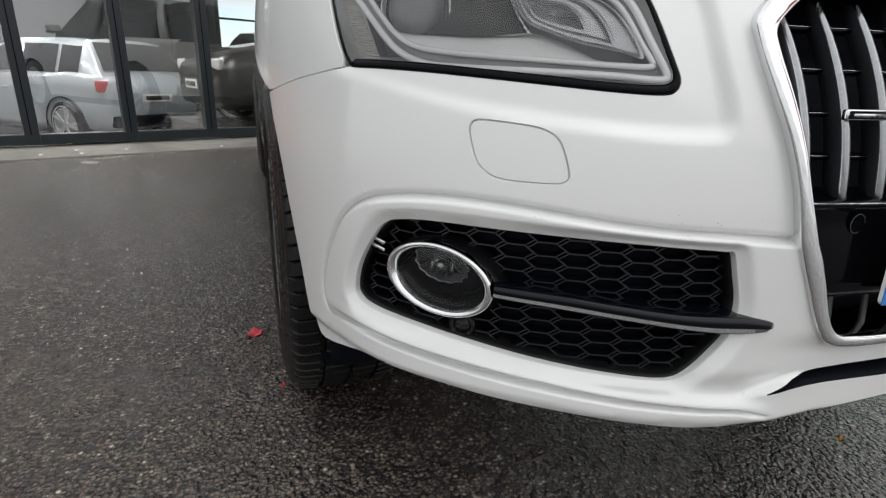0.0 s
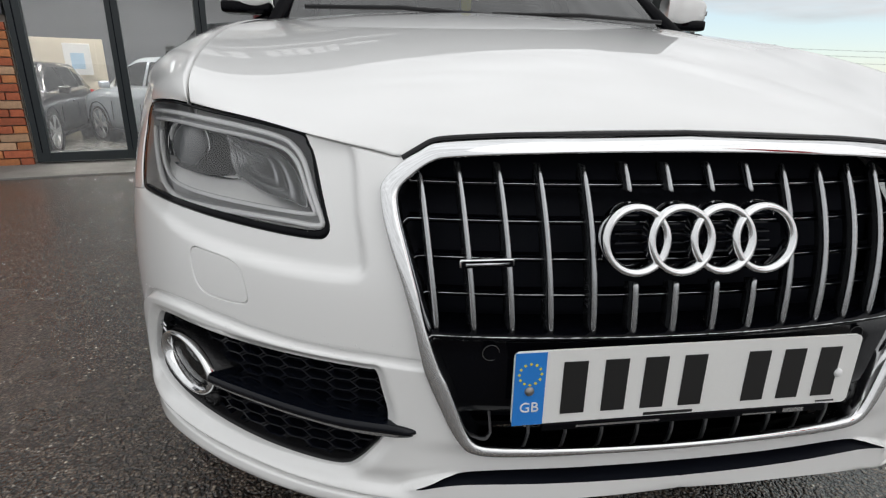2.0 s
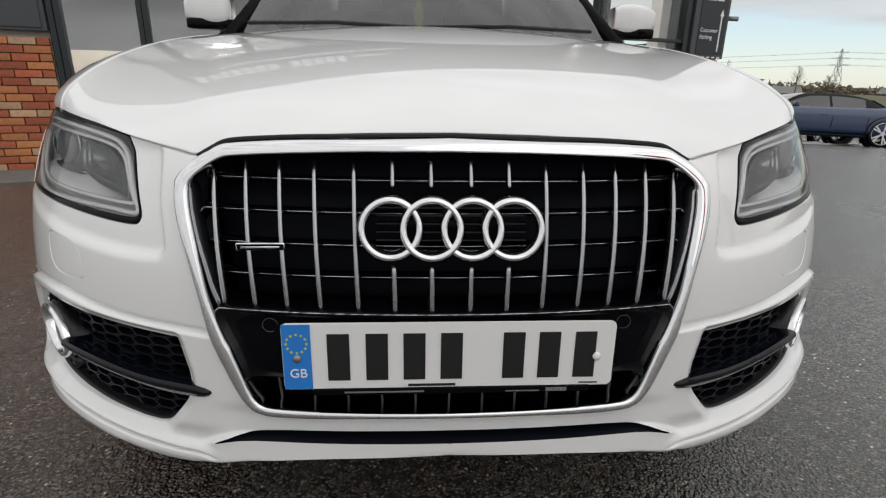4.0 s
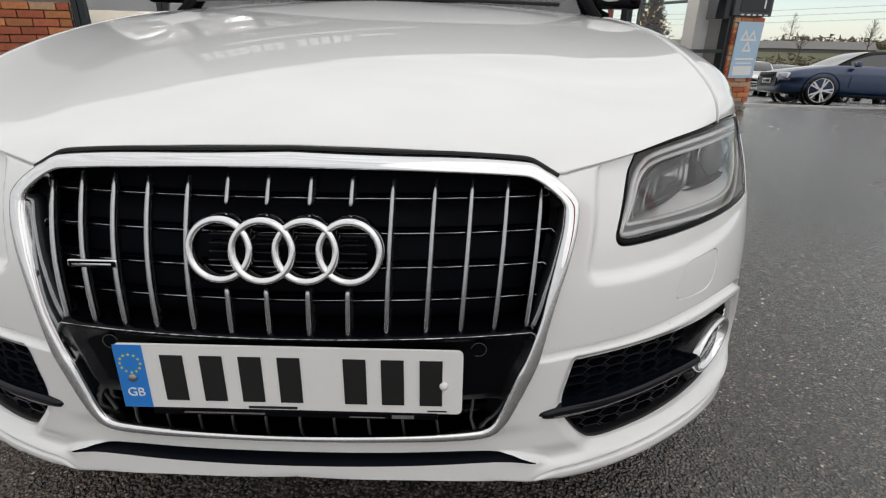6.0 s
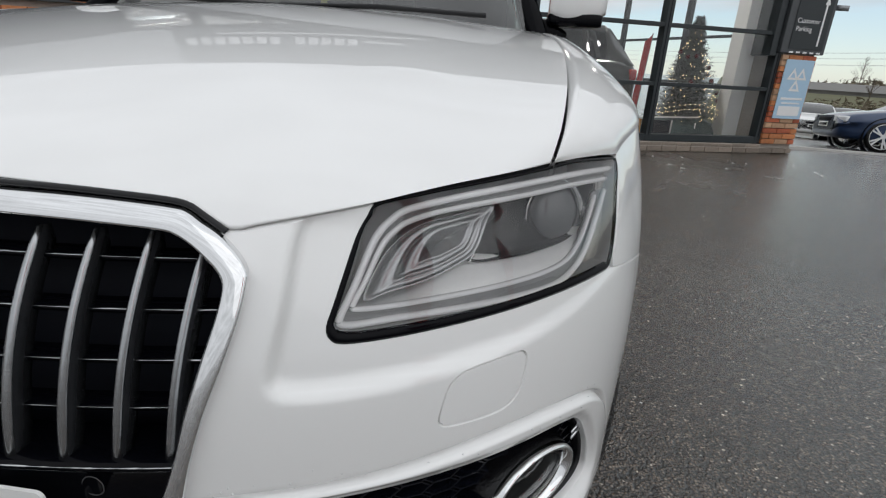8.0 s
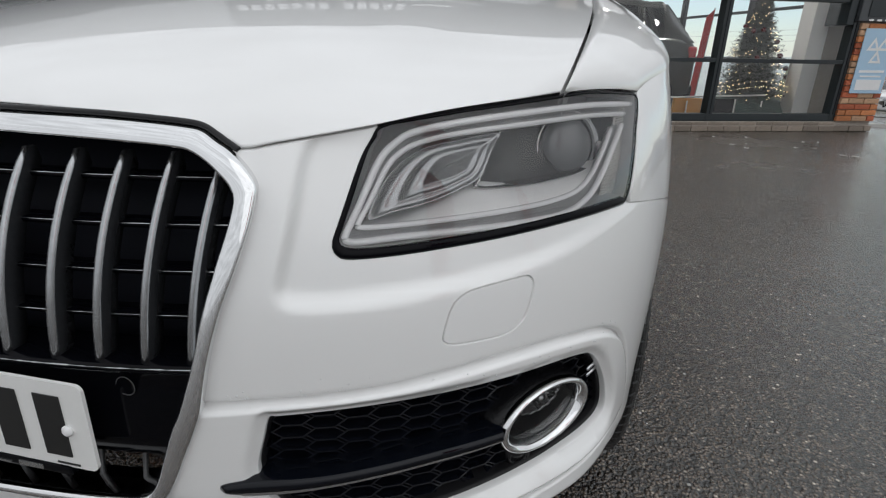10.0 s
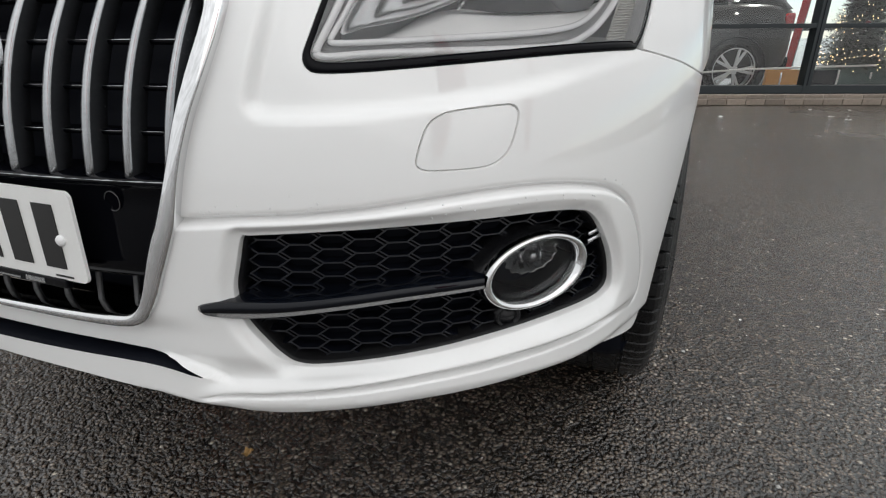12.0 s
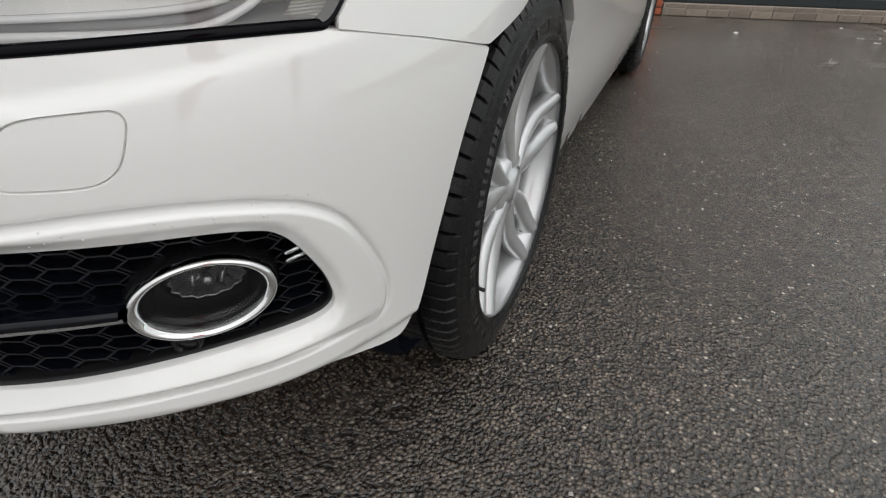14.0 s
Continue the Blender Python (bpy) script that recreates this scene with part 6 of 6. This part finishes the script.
        for y in (1.42, 2.42, 3.25):
            if y < L - 1.0:
                v, f = tube([(sx * hw * 1.0006, y + .05 * (z - .5), z) for z in (.42, .58, .72 * hk)], .005, 4)
                mesh_object("door_gap", v, f, DEEP, root)
        part("door_handle", box_bm([((sx * (hw + .004), 2.22, .76 * hk), (.022, .17, .028))], .008), paint, root)
    # windscreen and rear window on the shell
    for name_, y0, y1 in (("windscreen", 1.16, 1.86), ("rear_window", rear - (.36 if not top else .40), rear - .05)):
        grid = []
        for y in np.linspace(y0, y1, 7):
            t = float(np.interp(y, lines[:, 0], lines[:, 1]))
            g = side(y, 1)
            grid.append(np.array([(x * (g[0] - .075), y + (-.006 if name_ == "windscreen" else .006), base_z + rise * t + .020 * t + .010 - .010 * abs(x) ** 2) for x in np.linspace(-1, 1, 9)]))
        v, f = ring_strip(grid, False)
        mesh_object(name_, v, f, DARKGLASS, root)
    for sx in (1, -1):
        bm = box_bm([((sx * (hw + .08), 1.45, .98 * H / 1.45), (.17, .10, .12))], .03)
        part("door_mirror", bm, paint, root)
        part("headlight", box_bm([((sx * hw * .70, .10, .66 * H / 1.45), (.34, .14, .13), (0, 0, sx * 22))], .03), LENSW, root)
        part("tail_light", box_bm([((sx * hw * .76, L - .10, .82 * H / 1.45), (.30, .12, .16), (0, 0, -sx * 15))], .03), REDLENS, root)
    part("lower_grille", box_bm([((0, .03, .42), (1.1, .06, .16)), ((0, .015, .62), (.7, .05, .08))], .02), DEEP, root)
    pf = part("plate", box_bm([((0, -.012, .50), (.5, .01, .11))], .002), PLATEWHITE, root)
    part("dark_bar", box_bm([((0, -.019, .50), (.40, .004, .06))]), INK, pf)
    pr = part("plate", box_bm([((0, L + .005, .72), (.5, .01, .11))], .002), PLATEWHITE, root)
    part("dark_bar", box_bm([((0, L + .012, .72), (.40, .004, .06))]), INK, pr)
    part("rear_bumper_trim", box_bm([((0, L - .04, .40), (W * .8, .10, .16))], .02), DEEP, root)
    for y in axles:
        for sx in (1, -1):
            c = np.array([sx * (hw - .10), y, .325])
            tv, tf = lathe([(-.10, .20), (-.105, .27), (-.095, .315), (-.07, .328), (.07, .328), (.095, .318), (.105, .285), (.10, .24)], 36)
            t = mesh_object("wheel", tv + c, tf, RUBBER, root)
            well = mesh_object("wheel_well", *(lambda a, b: (a + c, b))(*lathe([(.106, .385), (.108, .40), (-.1, .40), (-.1, .385)], 36)), DEEP, root)
            rv, rf = lathe([(.10 * sx, .262), (.109 * sx, .270), (.100 * sx, .252), (.02 * sx, .24)], 36)
            rim = mesh_object("rim", rv + c, rf, ALLOY, t)
            bl = []
            for k in range(5):
                for e in (-.13, .13):
                    a = 2 * math.pi * k / 5 + e
                    bl.append(((c[0] + .092 * sx, c[1] + .145 * math.cos(a), c[2] + .145 * math.sin(a)), (.02, .235, .034), (math.degrees(a + e * .5), 0, 0)))
            bl.append(((c[0] + .09 * sx, c[1], c[2]), (.03, .09, .09)))
            part("spoke", box_bm(bl, .004), ALLOY, t, smooth=False)
    root.matrix_basis = where
    return root


LENSW = surface("bright_headlight", (0.70, 0.72, 0.74), rough=0.08, coat=1.0, var=0.15, scale=40)
other_car("car", "pale silver hatchback with tinted glass, tail towards the showroom window", PAINTS["silver"], FRONT @ pose(.50, 6.9, -.45, 0, 0, 208), L=4.25, H=1.55, estate=True)
other_car("car", "black hatchback nose-on in the showroom beside the brick pier", PAINTS["black"], FRONT @ pose(-1.42, 3.6, -.45, 0, 0, -8), L=4.1, H=1.42, estate=True)
other_car("car", "dark grey car behind glass in the showroom", PAINTS["charcoal"], FRONT @ pose(4.3, 4.0, .03, 0, 0, -30), L=4.4)
other_car("car", "glossy black estate car side-on inside the showroom", PAINTS["black"], FRONT @ pose(2.60, 1.55, .03, 0, 0, -90), L=4.12, H=1.62, W=1.88, estate=True)
other_car("car", "dark blue convertible with a black fabric roof, parked side-on", PAINTS["navy"], on_slope(8.1, 13.25, -99), L=4.80, W=1.85, H=1.38, top=FABRIC, base=2.80)
for x, y, turn, p, lab, est in ((12.45, 21.7, -22, "bright", "white hatchback parked in a row, nose outwards", True), (14.7, 23.4, -24, "grey", "silver-grey saloon parked in a row", False),
                                (12.75, 19.0, -62, "navy", "dark blue saloon parked at an angle behind a convertible", False), (18.3, 25.0, -26, "bright", "white estate car parked in a row", True),
                                (15.9, 15.3, -70, "bright", "white hatchback parked beyond a convertible", True), (20.5, 21.5, -60, "grey", "grey saloon at the far end of the car park", False)):
    other_car("car", lab, PAINTS[p], on_slope(x, y, turn), "row of parked cars", L=4.25 + .1 * (len(lab) % 3), H=1.44, estate=est)

# ---------------------------------------------------------------- things behind the glass
tree = empty("christmas_tree", "decorated dark green fir tree with warm fairy lights, behind glass", "tree")
rnd = random.Random(8)
base = at_front(7.62, .85, .36)
TH = 1.36
vs, fs = [], []
for k in range(1150):
    h = rnd.random() ** 1.25
    reach = (.50 * (1 - h) + .03) * rnd.uniform(.55, 1.12)
    a = rnd.uniform(0, 2 * math.pi)
    root_p = np.array([0, 0, h * TH + .03])
    tip = root_p + np.array([math.cos(a) * reach, math.sin(a) * reach, -.10 * reach + rnd.uniform(-.05, .09)])
    for j in range(9):
        t = .25 + .75 * j / 8
        c = root_p * (1 - t) + tip * t
        for e in (-1, 1):
            d = np.array([math.cos(a + e * 1.0), math.sin(a + e * 1.0), rnd.uniform(-.5, .5)]) * .088 * (1.15 - .5 * t)
            w = np.array([-d[1], d[0], .01]) * .17
            n = len(vs)
            vs += [c - w, c + w, c + d]
            fs.append((n, n + 1, n + 2))
vs = np.array(vs) + np.array(base)
mesh_object("branches", vs, fs, NEEDLES, tree, "dark green needles", smooth=False)
v, f = tube([np.array(base) + (0, 0, -.4), np.array(base) + (0, 0, TH)], [.045, .012], 8)
mesh_object("trunk", v, f, BARK, tree)
bulbs = bmesh.new()
for k in range(240):
    h = rnd.random() ** 1.2
    a = rnd.uniform(0, 2 * math.pi)
    reach = (.54 * (1 - h) + .03) * rnd.uniform(.85, 1.02)
    bmesh.ops.create_icosphere(bulbs, subdivisions=1, radius=.0050, matrix=Matrix.Translation(Vector(base) + Vector((math.cos(a) * reach, math.sin(a) * reach, h * TH - .03))))
for k in range(90):
    a = 2 * math.pi * k / 45
    h = .06 + .10 * k / 90 + .03 * math.sin(a * 3)
    reach = .54 * (1 - h) + .03
    bmesh.ops.create_icosphere(bulbs, subdivisions=1, radius=.0050, matrix=Matrix.Translation(Vector(base) + Vector((math.cos(a) * reach, math.sin(a) * reach, h * TH))))
fl = part("fairy_lights", bulbs, BULB, tree, "warm glowing fairy lights")
fl["kind"] = "stuff"
for k in range(16):
    h = rnd.uniform(.05, .8)
    a = rnd.uniform(0, 2 * math.pi)
    reach = (.56 * (1 - h) + .02)
    bm = bmesh.new()
    bmesh.ops.create_uvsphere(bm, u_segments=10, v_segments=8, radius=.035, matrix=Matrix.Translation(Vector(base) + Vector((math.cos(a) * reach, math.sin(a) * reach, h * TH))))
    part("bauble", bm, BAUBLE, tree)
cloth = bmesh.new()
bmesh.ops.create_icosphere(cloth, subdivisions=4, radius=1.0, matrix=Matrix.Translation(at_front(7.55, .78, .17)) @ Matrix.Rotation(radians(19.45), 4, "Z") @ Matrix.Diagonal((.62, .42, .25, 1)))
for w in cloth.verts:
    w.co += Vector((0, 0, .05)) * noise.noise(w.co * 5) + Vector((.03, 0, 0)) * noise.noise(w.co * 9)
    w.co.z = max(w.co.z, .03)
tagged(part("cloth_bundle", cloth, CLOTH, None, ""), "crumpled dark green cloth round the foot of the fir tree", "cloth")
board = structure("display_board", [(6.28, 6.68, .42, .47, .03, .37)], CARDBOARD, "orange board standing on the showroom floor")
tagged(board, "orange board standing on the showroom floor", "board", kind="thing")
del board["kind"]
stand = structure("black_board", [(6.80, 7.10, .34, .38, .03, .37)], DEEP, "x")
tagged(stand, "black board with a pale edge on the showroom floor", "board")
del stand["kind"]
structure("pale_edge", [(7.095, 7.112, .325, .338, .03, .37), (6.80, 7.095, .325, .338, .03, .045)], PLASTER, "", .002, stand)
rail = empty("barrier_rail", "thin pale barrier rail along the inside of the window", "rail")
v, f = tube([at_front(4.8, .40, .30), at_front(6.0, .38, .38), at_front(7.6, .42, .42)], .012, 6)
mesh_object("bar", v, f, PLASTER, rail)
for s in (4.9, 6.45, 7.55):
    v, f = tube([at_front(s, .40, .03), at_front(s, .40, .34)], .010, 6)
    mesh_object("post", v, f, PLASTER, rail)
banner = empty("feather_banner", "tall dark red feather banner on a pole inside the corner", "banner")
q = [at_front(6.80, 1.0, .2), at_front(6.90, 1.0, .2), at_front(6.99, 1.0, 1.52), at_front(6.88, 1.0, 1.42)]
mesh_object("cloth", q, [(0, 1, 2, 3)], REDFLAG, banner, smooth=False)
v, f = tube([at_front(6.90, 1.01, .03), at_front(6.995, 1.01, 1.54)], .01, 6)
mesh_object("pole", v, f, GALV, banner)


def ceiling_light(s, d):
    """A round downlight let into the showroom ceiling."""
    root = empty("ceiling_light", "round white downlight let into the showroom ceiling", "ceiling light", "showroom downlights")
    c = np.array(at_front(s, d, 3.3))
    ring, faces = lathe([(0, .15), (.014, .15), (.02, .17), (.014, .20), (0, .20)], 32)
    mesh_object("frame", np.stack([ring[:, 1], ring[:, 2], -ring[:, 0]], 1) + c, faces, PLASTER, root)
    disc, faces = lathe([(.004, .15), (.008, .08), (.010, .005)], 32)
    mesh_object("diffuser", np.stack([disc[:, 1], disc[:, 2], -disc[:, 0]], 1) + c, faces, glow("downlight", (1.0, .95, .88), 2.5), root)
    lamp = new("downlight", bpy.data.lights.new("downlight", "AREA"))
    lamp.data.shape, lamp.data.size, lamp.data.energy, lamp.data.color = "DISK", .3, 26, (1.0, .95, .88)
    lamp.matrix_world = Matrix.Translation(Vector(c) - Vector((0, 0, .03)))


for s, d in ((4.3, 1.3), (5.9, 1.1), (7.5, 1.5), (1.3, 3.0)):
    ceiling_light(s, d)
poster = structure("poster", [(-.55, -.05, 8.26, 8.28, .70, 1.35)], PLASTER, "x")
tagged(poster, "pale poster with a small blue picture on the cream wall", "poster")
del poster["kind"]
structure("picture", [(-.43, -.18, 8.248, 8.258, .82, 1.15)], SIGNBLUE, "", .001, poster)
structure("backing_board", [(-.65, .05, 8.28, 8.298, .62, 1.42)], CREAM, "", .001, poster)
# unseen fill panels added under the ceiling; baffles hide them from the bonnet
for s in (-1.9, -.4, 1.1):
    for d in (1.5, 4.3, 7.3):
        lamp = structure("ceiling_light", [(s, s + .6, d, d + .6, 3.27, 3.295)], FILLPANEL, "x")
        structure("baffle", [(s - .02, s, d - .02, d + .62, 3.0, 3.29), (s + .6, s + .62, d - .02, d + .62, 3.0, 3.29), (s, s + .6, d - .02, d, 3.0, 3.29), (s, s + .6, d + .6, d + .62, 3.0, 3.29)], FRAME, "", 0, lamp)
        tagged(lamp, "unseen square glowing panel added to brighten the showroom", "ceiling light", "ceiling lights")
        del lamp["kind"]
# red feather flags out on the forecourt, seen only in the glass
for k, (s, d) in enumerate(((3.6, -9.0), (6.9, -9.5))):
    fl = empty("feather_flag", "red feather flag on a curved pole on the forecourt", "flag", "feather flags")
    zz = np.linspace(.9, 3.6, 14)
    wid = .55 * np.sin(np.clip((zz - .75) / 2.95, 0, 1) * math.pi) ** .6
    rows = [np.array([tuple(at_front(s, d + .03 * math.sin(4 * z), z)) for z in zz]), np.array([tuple(at_front(s + w, d + .06 * math.sin(3 * z), z)) for z, w in zip(zz, wid)])]
    v, f = ring_strip(rows, False)
    mesh_object("cloth", v, f, REDFLAG, fl)
    v, f = tube([at_front(s, d, z) for z in (0, 1, 2, 3, 3.65)], .018, 6)
    mesh_object("pole", v, f, GALV, fl)

# ---------------------------------------------------------------- distance
kerb_line = [(4.95, 8.62), (5.5, 9.0), (6.5, 9.5), (8.2, 10.7), (10.2, 11.95), (16, 16.0), (40, 33)]
kerb_line = resample(np.array(kerb_line), .6)
rows = [np.array([(x - o * .3, y + o, z + ground_z(x, y + o)) for x, y in kerb_line]) for o, z in ((-.12, -.02), (-.11, .03), (.11, .03), (.12, -.02))]
v, f = ring_strip(rows, False)
tagged(mesh_object("kerb", v, [q[::-1] for q in f], KERBSTONE, None, smooth=False), "pale concrete edging in front of the parked cars", "kerb", kind="structure")
rnd = random.Random(21)


def clump_band(name, r0, r1, a0, a1, n, size, zmax, mat, label, z0):
    vs, fs = [], []
    for _ in range(n):
        a, r = math.radians(rnd.uniform(a0, a1)), rnd.uniform(r0, r1)
        hgt = zmax * rnd.uniform(.25, 1) * (0.75 + .25 * math.sin(a * 37) * math.cos(a * 13))
        c = np.array([math.sin(a) * r, math.cos(a) * r, z0 + rnd.uniform(.0, 1) * hgt])
        s = size * rnd.uniform(.4, 1)
        for _ in range(5):
            d = np.array([rnd.gauss(0, 1), rnd.gauss(0, 1), rnd.gauss(0, .8)]) * s
            e = np.array([rnd.gauss(0, 1), rnd.gauss(0, 1), rnd.gauss(0, .8)]) * s * .7
            k = len(vs)
            vs += [c, c + d, c + e]
            fs.append((k, k + 1, k + 2))
    ob = mesh_object(name, vs, fs, mat, None, smooth=False)
    return tagged(ob, label, "trees", kind="stuff")


bank = []
aa = np.radians(np.linspace(20, 100, 60))
rows = [np.stack([np.sin(aa) * r, np.cos(aa) * r, z + 0 * aa], 1) for r, z in ((38, -2.4), (50, -1.5), (70, -.9), (110, -.3), (400, .8))]
v, f = ring_strip(rows, False)
tagged(mesh_object("bank", v, [q[::-1] for q in f], GRASS, None), "low rough winter bank behind the car park", "bank", kind="structure")
clump_band("hedge", 44, 62, 24, 98, 9000, .22, 2.0, HEDGE, "brown winter hedge behind the car park", -1.7)
clump_band("far_woods", 120, 170, 22, 98, 9000, .55, 3.6, HEDGE, "bare winter trees along the horizon", -.8)
for k in range(26):
    a, r = math.radians(rnd.uniform(26, 92)), rnd.uniform(60, 110)
    t = empty("bare_tree", "bare winter tree on the skyline", "tree", "bare trees")
    h = rnd.uniform(2.6, 5.0) * r / 85
    p0 = np.array([math.sin(a) * r, math.cos(a) * r, -.6])
    v, f = tube([p0 - (0, 0, 1.5), p0 + (0, 0, h * .45), p0 + (rnd.uniform(-.2, .2), 0, h)], [.075, .05, .010], 5)
    mesh_object("trunk", v, f, BARK, t)
    meshes = []
    for j in range(34):
        z = h * rnd.uniform(.25, .95)
        b = rnd.uniform(0, 2 * math.pi)
        ln = (h - z) * .55 + .25
        q0 = p0 + (0, 0, z)
        q1 = q0 + np.array([math.cos(b) * ln * .6, math.sin(b) * ln * .6, ln * .8])
        meshes.append(tube([q0, (q0 + q1) / 2 + rnd.uniform(-.08, .08), q1], [.020, .013, .004], 4))
        for _ in range(3):
            tt = rnd.uniform(.3, .9)
            q2 = q0 * (1 - tt) + q1 * tt
            q3 = q2 + np.array([rnd.uniform(-.5, .5), rnd.uniform(-.5, .5), rnd.uniform(.2, .6)]) * ln * .5
            meshes.append(tube([q2, q3], [.010, .003], 3))
    v, f = join(*meshes)
    mesh_object("crown", v, f, BARK, t)
shed = empty("warehouse", "long low pale warehouse beyond the hedge", "building")
for a0, a1, r in ((27, 37, 95), (42, 56, 120)):
    p, q = [np.array([math.sin(math.radians(a)) * r, math.cos(math.radians(a)) * r, -3.6]) for a in (a0, a1)]
    u = (q - p) / np.linalg.norm(q - p)
    w = np.array([-u[1], u[0], 0]) * -10
    v = [p, q, q - w, p - w] + [x + (0, 0, 3.6) for x in (p, q, q - w, p - w)]
    mesh_object("wall", v, [(0, 1, 5, 4), (1, 2, 6, 5), (2, 3, 7, 6), (3, 0, 4, 7)], PAVING, shed, smooth=False)
    v = [p + (0, 0, 3.6) + w * .03, q + (0, 0, 3.6) + w * .03, (q - w / 2) + (0, 0, 4.6), (p - w / 2) + (0, 0, 4.6), q - w + (0, 0, 3.6), p - w + (0, 0, 3.6)]
    mesh_object("roof", v, [(0, 1, 2, 3), (3, 2, 4, 5)], PAVING, shed, smooth=False)


def pylon(a, r, h):
    root = empty("pylon", "steel lattice pylon on the horizon", "pylon", "pylons")
    c = np.array([math.sin(math.radians(a)) * r, math.cos(math.radians(a)) * r, -1.9])
    meshes = []
    lv = [(0, .115), (.25, .085), (.5, .055), (.7, .035), (.85, .028), (1, .008)]
    pts = [[c + np.array([sx * w * h, sy * w * h, t * h]) for sx, sy in ((1, 1), (-1, 1), (-1, -1), (1, -1))] for t, w in lv]
    rad = h * .0035
    for a_, b_ in zip(pts[:-1], pts[1:]):
        for k in range(4):
            for m in ((a_[k], b_[k]), (a_[k], b_[(k + 1) % 4]), (a_[(k + 1) % 4], b_[k]), (b_[k], b_[(k + 1) % 4])):
                meshes.append(tube(list(m), rad, 4))
    v, f = join(*meshes)
    mesh_object("tower", v, f, GALV, root)
    for t, w in ((.62, .23), (.78, .19), (.92, .15)):
        u = np.array([math.cos(math.radians(a)), -math.sin(math.radians(a)), 0])
        v, f = join(tube([c + (0, 0, t * h) - u * w * h, c + (0, 0, (t + .02) * h), c + (0, 0, t * h) + u * w * h], rad * 1.1, 4), tube([c + (0, 0, t * h) - u * w * h, c + (0, 0, (t - .03) * h), c + (0, 0, t * h) + u * w * h], rad * .8, 4))
        mesh_object("cross_arm", v, f, GALV, root)
    return c


PYL = pylon(38.9, 600, 35)
cables = []
for t, w in ((.62, .23), (.78, .19), (.92, .15)):
    for e in (-1, 1):
        h = 35
        u = np.array([math.cos(math.radians(38.9)), -math.sin(math.radians(38.9)), 0])
        p = PYL + (0, 0, t * h) + u * e * w * h
        for far in (np.array([920.0, 160, t * 33]), np.array([-60.0, 900, t * 33])):
            ss = np.linspace(0, 1, 12)
            cables.append(tube([p * (1 - s) + far * s - np.array([0, 0, 24 * s * (1 - s)]) for s in ss], .08, 3))
v, f = join(*cables)
cb = mesh_object("power_lines", v, f, GALV, None)
tagged(cb, "sagging power lines strung from the pylon", "power lines")

# fallen leaf, scraps and pale chips on the asphalt
LEAFRED = surface("red_leaf", (0.55, 0.05, 0.07), rough=0.6, var=0.2)
LEAFTAN = surface("tan_leaf", (0.40, 0.24, 0.08), rough=0.7, var=0.2)


def leaf(name, x, y, size, mat, label, turn):
    n = 9
    vs = [(0, 0, .004)]
    for k in range(n):
        a = 2 * math.pi * k / n
        r = size * (0.55 + .45 * abs(math.cos(2.5 * a)))
        vs.append((r * math.cos(a), .62 * r * math.sin(a), .004 + .006 * ((k * 7) % 3)))
    fs = [(0, 1 + k, 1 + (k + 1) % n) for k in range(n)]
    ob = mesh_object(name, vs, fs, mat, None, smooth=False)
    ob.matrix_basis = pose(x, y, LEVEL, 0, 0, turn)
    return tagged(ob, label, name.split("_")[-1])


leaf("leaf", -.99, 1.07, .036, LEAFRED, "small crumpled red leaf on wet asphalt", 30)
leaf("leaf", -.93, .77, .010, LEAFRED, "tiny red leaf scrap on wet asphalt", 110)
leaf("leaf", .205, .217, .014, LEAFTAN, "tiny tan leaf scrap under the bumper", 70)
SCRAP = surface("white_paper_scrap", (0.72, 0.72, 0.70), rough=0.7, var=0.1)
for k in range(14):
    p = at_front(rnd.uniform(4.9, 9.4), -rnd.uniform(.25, 1.9), 0)
    leaf("paper_scrap", p.x, p.y, rnd.choice((.012, .016, .022, .030)), SCRAP, "small white paper scrap lying on the asphalt", rnd.uniform(0, 180))
for k in range(5):
    p = at_front(rnd.uniform(.6, 3.6), -rnd.uniform(.15, .7), .012)
    leaf("paper_scrap", p.x, p.y, rnd.choice((.014, .020, .034)), SCRAP, "small white paper scrap lying on the paving", rnd.uniform(0, 180)).location.z += .012
scr = []
for k in range(420):
    x, y = rnd.uniform(-4.5, 5.5), rnd.uniform(-.4, 7.2)
    s = rnd.choice((.003, .003, .004, .005, .007))
    a = rnd.uniform(0, 6.28)
    q = [np.array([x + s * math.cos(a + t) * rnd.uniform(.6, 1), y + s * math.sin(a + t) * rnd.uniform(.6, 1), .0035 + rnd.uniform(0, .002)]) for t in (0, 1.6, 3.1, 4.7)]
    scr.append((np.array(q + [np.array([x, y, .007])]), [(0, 1, 4), (1, 2, 4), (2, 3, 4), (3, 0, 4)]))
v, f = join(*scr)
ob = mesh_object("loose_chips", v + [0, 0, LEVEL], f, KERBSTONE, None, smooth=False)
tagged(ob, "scattered pale stone chips and scraps on the asphalt", "gravel", kind="stuff")

# ---------------------------------------------------------------- bricks, last
brick_wall(pier, -1.69, .0, -.013, .0, 1.33, BRICKS)
brick_wall(corner, 8.300, 8.86, -.055, .13, 1.36, BRICKS, seed=5)
brick_wall(corner, 8.300, 8.86, -.055, .0, .13, [DULLBRICK], seed=6)
brick_wall(strip, 4.445, 4.675, -.053, .0, 2.2, BRICKS[:2], seed=7)
brick_wall(sill, 4.69, 8.30, -.072, .0, .075, [DULLBRICK], high=.064, seed=9)
brick_wall(sill, 4.69, 8.30, -.064, .076, .125, [DULLBRICK], high=.040, seed=12)
